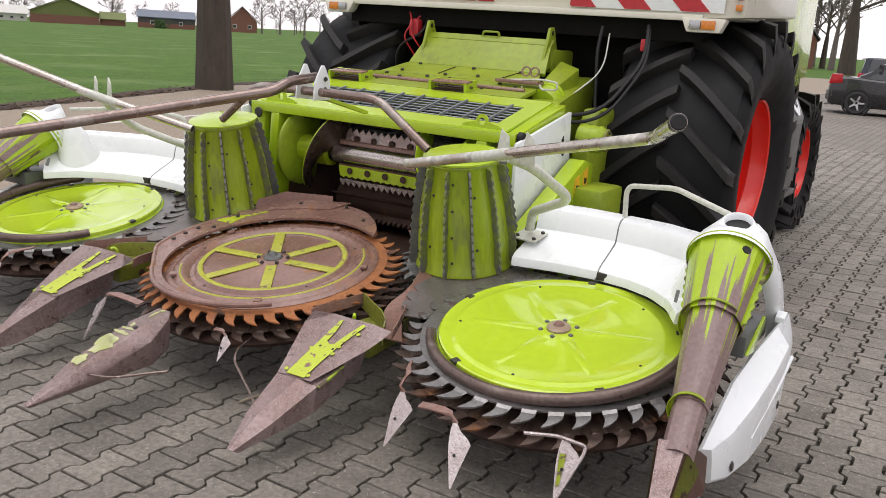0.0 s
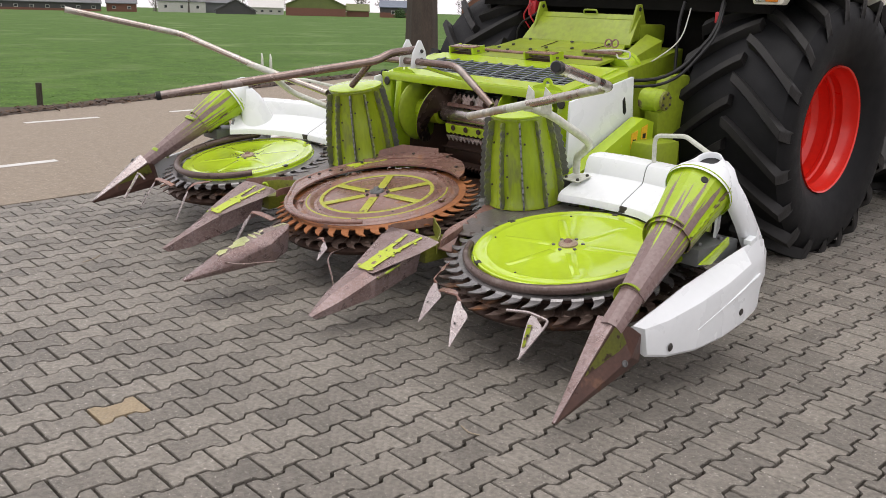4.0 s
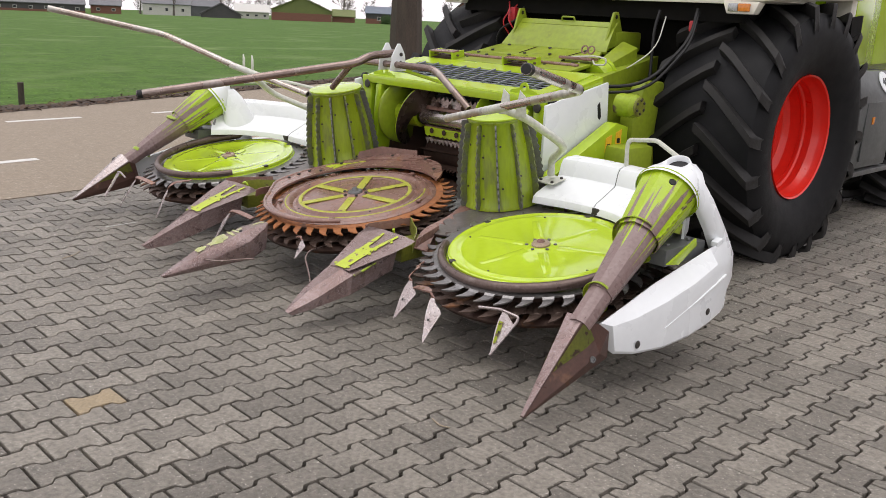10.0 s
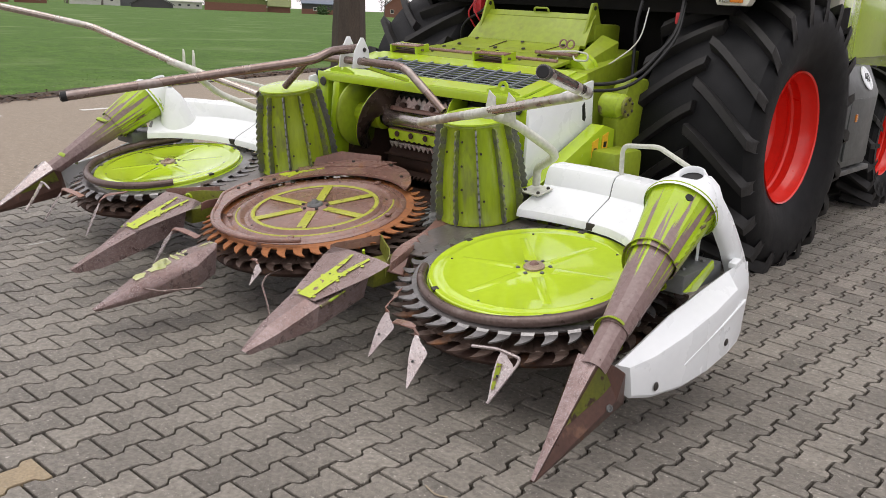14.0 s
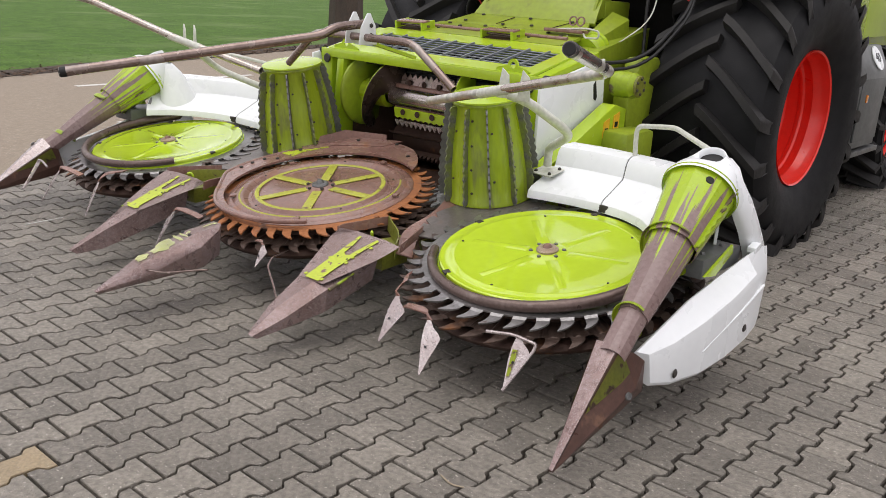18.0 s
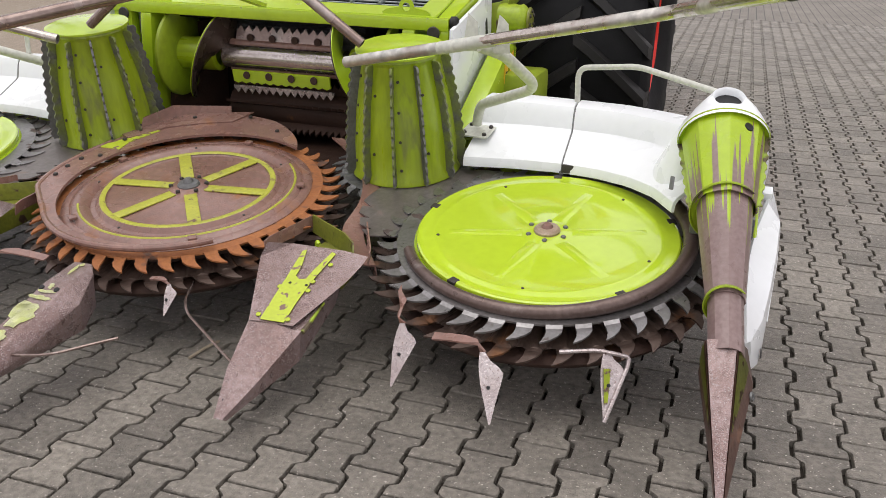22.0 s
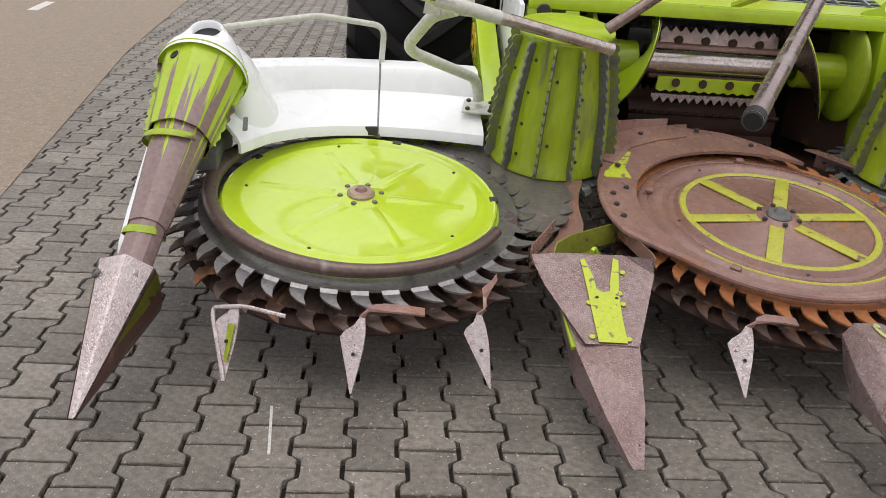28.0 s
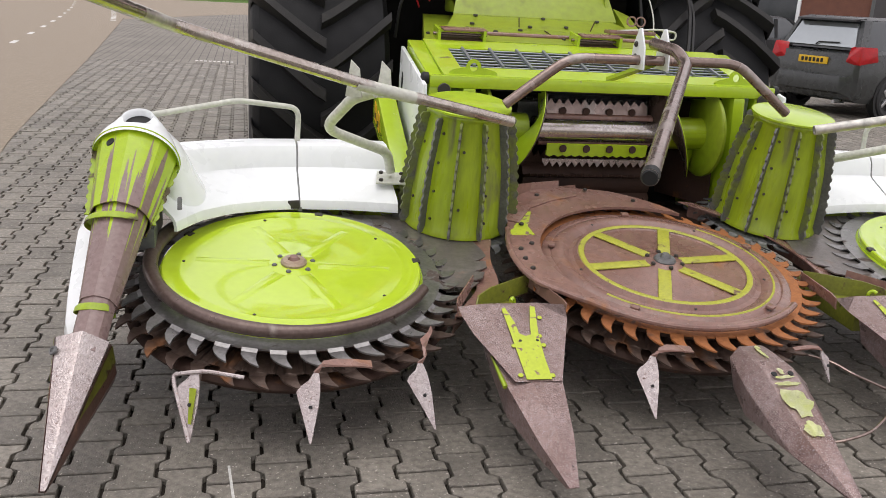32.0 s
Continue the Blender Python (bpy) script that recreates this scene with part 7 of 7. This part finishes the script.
    part("rear_window", hull([(back - 0.018, s * 0.62, beltz + 0.05) for s in (1, -1)] + [(roof_back - 0.045, s * 0.50, height - 0.10) for s in (1, -1)] + [(back + 0.02, s * 0.62, beltz + 0.05) for s in (1, -1)] + [(roof_back, s * 0.50, height - 0.10) for s in (1, -1)]), REAR_GLASS, t, "rear window with the mirrored sky put into its colour")
    if hatch or estate:
        part("spoiler", hull([(roof_back - 0.16, s * 0.52, height - 0.075) for s in (1, -1)] + [(roof_back + 0.06, s * 0.56, height - 0.02) for s in (1, -1)] + [(roof_back - 0.14, s * 0.52, height - 0.045) for s in (1, -1)] + [(roof_back + 0.06, s * 0.55, height - 0.07) for s in (1, -1)], bev=0.008), BLACK, t, "black roof spoiler")
        part("wiper", tube([(back - 0.03, 0.06, beltz + 0.06), (back - 0.02, 0.02, beltz + 0.10), (back - 0.005, -0.34, beltz + 0.11)], 0.010, 0.02, 6), BLACK, t, "black rear wiper")
    part("tailpipe", tube([(-0.05, -0.5, 0.24), (0.2, -0.5, 0.24)], 0.03, 0, 10), ALLOY, t, "bright tailpipe")
    return t


def parked(px, py, hx, hy, back=0.78):
    """Pose of a car by the middle of its rear axle and its heading."""
    d = Vector((hx, hy, 0)).normalized()
    return Matrix(((d.x, -d.y, 0, px - d.x * back), (d.y, d.x, 0, py - d.y * back), (0, 0, 1, 0.0), (0, 0, 0, 1)))


GREY_CAR = mat("metallic_grey_car_paint", (0.062, 0.066, 0.067), (0.054, 0.058, 0.058), 3, 0.28, metal=0.25, coat=0.25)
BLACK_CAR = mat("black_car_paint", (0.008, 0.008, 0.009), (0.011, 0.011, 0.012), 3, 0.3, coat=0.1, spec=0.3)
NAVY_CAR = mat("navy_car_paint", (0.018, 0.024, 0.042), (0.015, 0.020, 0.036), 3, 0.25, coat=0.25)
SILVER_CAR = mat("charcoal_car_paint", (0.020, 0.020, 0.022), (0.016, 0.016, 0.018), 3, 0.25, coat=0.35)
car(parked(7.77, 9.44, 0.95, 0.31), GREY_CAR, "metallic grey hatchback parked by the brick house", 4.15, 1.50)
car(parked(8.65, 15.45, 0.97, 0.25), BLACK_CAR, "glossy black saloon parked beside a grey hatchback", 4.6, 1.42, hatch=0)
car(parked(10.3, 23.4, 0.85, 0.5), BLACK_CAR, "dark estate car parked before the brick house", 4.7, 1.5, estate=True)
car(parked(-0.55, 24.9, 0.99, 0.12), SILVER_CAR, "charcoal saloon parked behind the harvester", 4.9, 1.45, hatch=0)
car(parked(-0.45, 29.6, 0.99, 0.12), NAVY_CAR, "navy blue estate car with a tow bar", 4.7, 1.58, estate=True)

# ---- meadow tufts, straw and marks on the ground ----
rng = random.Random(12)
verts, faces = [], []
for k in range(22000):
    d = rng.random() ** 1.5
    x = -8.9 - d * 16
    y = rng.uniform(-6, 22)
    if x > verge_x(y) - 0.5:
        continue
    h, a, w = rng.uniform(0.008, 0.022), rng.uniform(0, 6.28), rng.uniform(0.008, 0.016)
    z = fall(x) - 0.062
    o = len(verts)
    verts += [(x - w * math.cos(a), y - w * math.sin(a), z), (x + w * math.cos(a), y + w * math.sin(a), z), (x - 0.07 * math.sin(a) * rng.choice((-1, 1)), y + 0.07 * math.cos(a) * rng.choice((-1, 1)), z + h)]
    faces.append((o, o + 1, o + 2))
me = bpy.data.meshes.new("grass_blades")
me.from_pydata(verts, [], faces)
me.materials.append(mat("grass_blade", (0.125, 0.235, 0.03), (0.095, 0.19, 0.022), 0.8, 0.8, vary=0.2))
tagged(new("grass", me), "short green blades of meadow grass", "grass", kind="stuff")
verts, faces = [], []
for k in range(5200):
    y = rng.uniform(-9, 26)
    x = verge_x(y) + 0.12 - abs(rng.gauss(0, 0.26)) + (0.25 * rng.random() if k % 9 == 0 else 0.0)
    z = fall(x) - 0.05 + rng.uniform(0.05, 0.075)
    a, w = rng.uniform(0, 6.28), rng.uniform(0.012, 0.04)
    o = len(verts)
    for t in (0, 1.5, 3.1, 4.7):
        verts.append((x + w * math.cos(a + t), y + w * math.sin(a + t), z + rng.uniform(0, 0.025)))
    faces.append((o, o + 1, o + 2, o + 3))
me = bpy.data.meshes.new("dead_leaves")
me.from_pydata(verts, [], faces)
me.materials.append(mat("dead_leaf", (0.13, 0.075, 0.04), (0.06, 0.036, 0.022), 2, 0.8, vary=0.5))
tagged(new("dead_leaves", me), "scattered brown dead leaves along the verge", "dead leaves", kind="stuff")
STRAW = mat("dry_straw", (0.42, 0.36, 0.27), (0.33, 0.27, 0.19), 20, 0.7)
STRAWS = (([(0.355, -0.40, 0.006), (0.345, -0.47, 0.012), (0.328, -0.555, 0.006)], 0.006, "short dry yellow maize stalk lying on the paving"), ([(-1.2, -1.25, 0.005), (-1.13, -1.31, 0.007), (-1.10, -1.40, 0.005)], 0.003, "bit of dry straw lying on the paving"), ([(1.9, -1.1, 0.005), (1.96, -1.12, 0.006), (2.0, -1.10, 0.005)], 0.003, "bit of dry straw lying on the paving"))
for pts, r, lab in STRAWS:
    t = thing("stalk", lab, "stalk", Matrix.Translation(pts[0]))
    part("stem", tube([Vector(p) - Vector(pts[0]) for p in pts], r, 0.1, 6), STRAW, t)
t = thing("ground_marking", "faded white lettering block painted on the paving", "marking", kind="structure")
for k in range(9):
    part("mark_bar", box(-2.52 + k * 0.08, -2.47 + k * 0.08, 14.05, 14.22, -0.003, 0.001), LINE, t)
t = thing("chalk_line", "thin faint chalk line scratched on the stones", "marking", kind="structure")
part("line", slab([(-1.735, -0.62), (-1.727, -0.62), (-1.707, -0.86), (-1.715, -0.86)], -0.002, 0.0025), LINE, t)

# ---- garden fence past the side road ----
fence = thing("garden_fence", "weathered grey wooden picket fence behind a grass bank", "fence")
sl = None
for k in range(44):
    m = Matrix.Translation((-3.8 + 0.22 * k, 76 + 0.02 * k, 0.0)) @ Matrix.Rotation(0.02 * math.sin(k * 2.1), 4, "Y")
    sl = again(sl, fence, m) if sl else part("slat", box(-0.07, 0.07, -0.012, 0.012, -0.02, 1.5, bev=0.004), BARK, fence, m=m)
for z in (0.4, 1.1):
    part("rail", tube([(-3.9, 76.02, z), (5.7, 76.9, z)], 0.04, 0, 6), BARK, fence)


# ---- the paving stones ----
PITCH_X, PITCH_Y = 0.146, 0.2025
AMP = 0.0140


def stone():
    """Outline of one bone-shaped stone: wide ends, narrow waist."""
    h = PITCH_Y / 2
    wave = ((0.0, 1), (0.18, 1), (0.215, 0.75), (0.285, -0.75), (0.32, -1), (0.68, -1), (0.715, -0.75), (0.785, 0.75), (0.82, 1), (1.0, 1))
    side = [(AMP * w, min(max(-h + 2 * h * t, -h + 0.0056), h - 0.0056)) for t, w in wave]
    wx = PITCH_X / 2 - 0.0063
    return [(wx + a, y) for a, y in side] + [(-wx - a, y) for a, y in reversed(side)]


def stone_mesh(rings):
    """Joined stones: rings of (centre, height, tilt)."""
    verts, faces = [], []
    base = stone()
    n = len(base)
    for cx, cy, z, tx, ty, sx in rings:
        o = len(verts)
        for k, (dz, f) in enumerate(((-0.028, 1.0), (-0.0035, 1.0), (0.0, 0.972))):
            for x, y in base:
                verts.append((cx + x * f * sx, cy + y * (1 - (1 - f) * 0.75), z + dz + (tx * x + ty * y)))
        for r in (0, 1):
            for k in range(n):
                q = (k + 1) % n
                faces.append((o + r * n + k, o + r * n + q, o + (r + 1) * n + q, o + (r + 1) * n + k))
        faces.append(tuple(o + 2 * n + k for k in range(n)))
    me = bpy.data.meshes.new("paving_stones")
    me.from_pydata(verts, [], faces)
    me.update()
    return me


rng = random.Random(7)
near, far = [], []
# the columns drift a little, as laid stones do
COLS = (-80, -29, 0, 1, 5, 7, 60)
COL_X = (-10.065, -2.594, 1.655, 1.800, 2.335, 2.622, 10.33)
COL_Y = (0.035, 0.035, 0.0, 0.0, 0.045, 0.045, 0.045)
for i in range(-74, 54):
    x = float(np.interp(i, COLS, COL_X))
    sx = float(np.interp(i + 0.5, COLS, COL_X) - np.interp(i - 0.5, COLS, COL_X)) / PITCH_X
    for j in range(-20, 70):
        y = -0.541 + float(np.interp(i, COLS, COL_Y)) + (0.5 * PITCH_Y if i % 2 else 0.0) + j * PITCH_Y
        if x < road_edge(y) - 0.09:
            continue
        s = (x, y, rng.uniform(-0.0025, 0.0015), rng.uniform(-0.012, 0.012), rng.uniform(-0.010, 0.010), sx)
        (near if 0.3 < x < 3.1 and -1.72 < y < -1.3 or -2.9 < x < -1.8 and -1.2 < y < -0.1 else far).append(s)
near, rest = near[:300], near[300:]
buff = min(far, key=lambda q: (q[0] - 0.87) ** 2 + (q[1] + 2.04) ** 2)
far.remove(buff)
me = stone_mesh(far + rest)
me.materials.append(PAVER)
paving = tagged(new("paving_stones", me), "grey wavy-edged concrete paving stones of the yard", "paving stones", kind="stuff")
alike = stone_mesh([(0, 0, 0, 0, 0, 1)])
alike.materials.append(PAVER)
patch = thing("pavement", "yard paved with grey wavy-edged concrete stones", "pavement", kind="structure")
for x, y, z, tx, ty, sx in near:
    link(new("paving_stone", alike), alike, patch, Matrix.Translation((x, y, z)) @ Matrix.Rotation(tx, 4, "Y") @ Matrix.Rotation(ty, 4, "X") @ Matrix.Diagonal((sx, 1, 1, 1)))
bs = stone_mesh([(0, 0, 0, 0, 0, 1)])
bs.materials.append(mat("buff_concrete_paver", (0.40, 0.31, 0.19), (0.31, 0.245, 0.155), 9, 0.6, bump=1.4, bscale=150, worn=(0.62, 0.56, 0.46), wscale=95, wat=0.66, soft=0.03, fine=0.6))
bo = link(new("paving_stone", bs), bs, patch, Matrix.Translation(buff[:3]) @ Matrix.Diagonal((buff[5], 1, 1, 1)))
bo["label"] = "one yellowish buff paving stone"
FAR_PAVING = far_paving()
tagged(part("far_pavement", sheet([(9.45, -40), (9.45, 39)], [(60, -40), (60, 39)], -0.056, -0.004), FAR_PAVING), "paved yard stretching past the parked cars", "pavement", kind="structure")
tagged(part("far_pavement", sheet([(road_edge(y) - 0.15, y) for y in (13.62, 20, 26, 29)] + [(-4.4, 35), (-1.6, 41)], [(9.42, y) for y in (13.62, 22, 29, 34, 40, 44)], -0.056, -0.004), FAR_PAVING), "paved yard stretching behind the machine", "pavement", kind="structure")
tagged(part("far_pavement", sheet([(road_edge(y) - 0.15, y) for y in (-40, -4.45)], [(9.42, -40), (9.42, -4.45)], -0.056, -0.004), FAR_PAVING), "paved yard in front of the machine", "pavement", kind="structure")
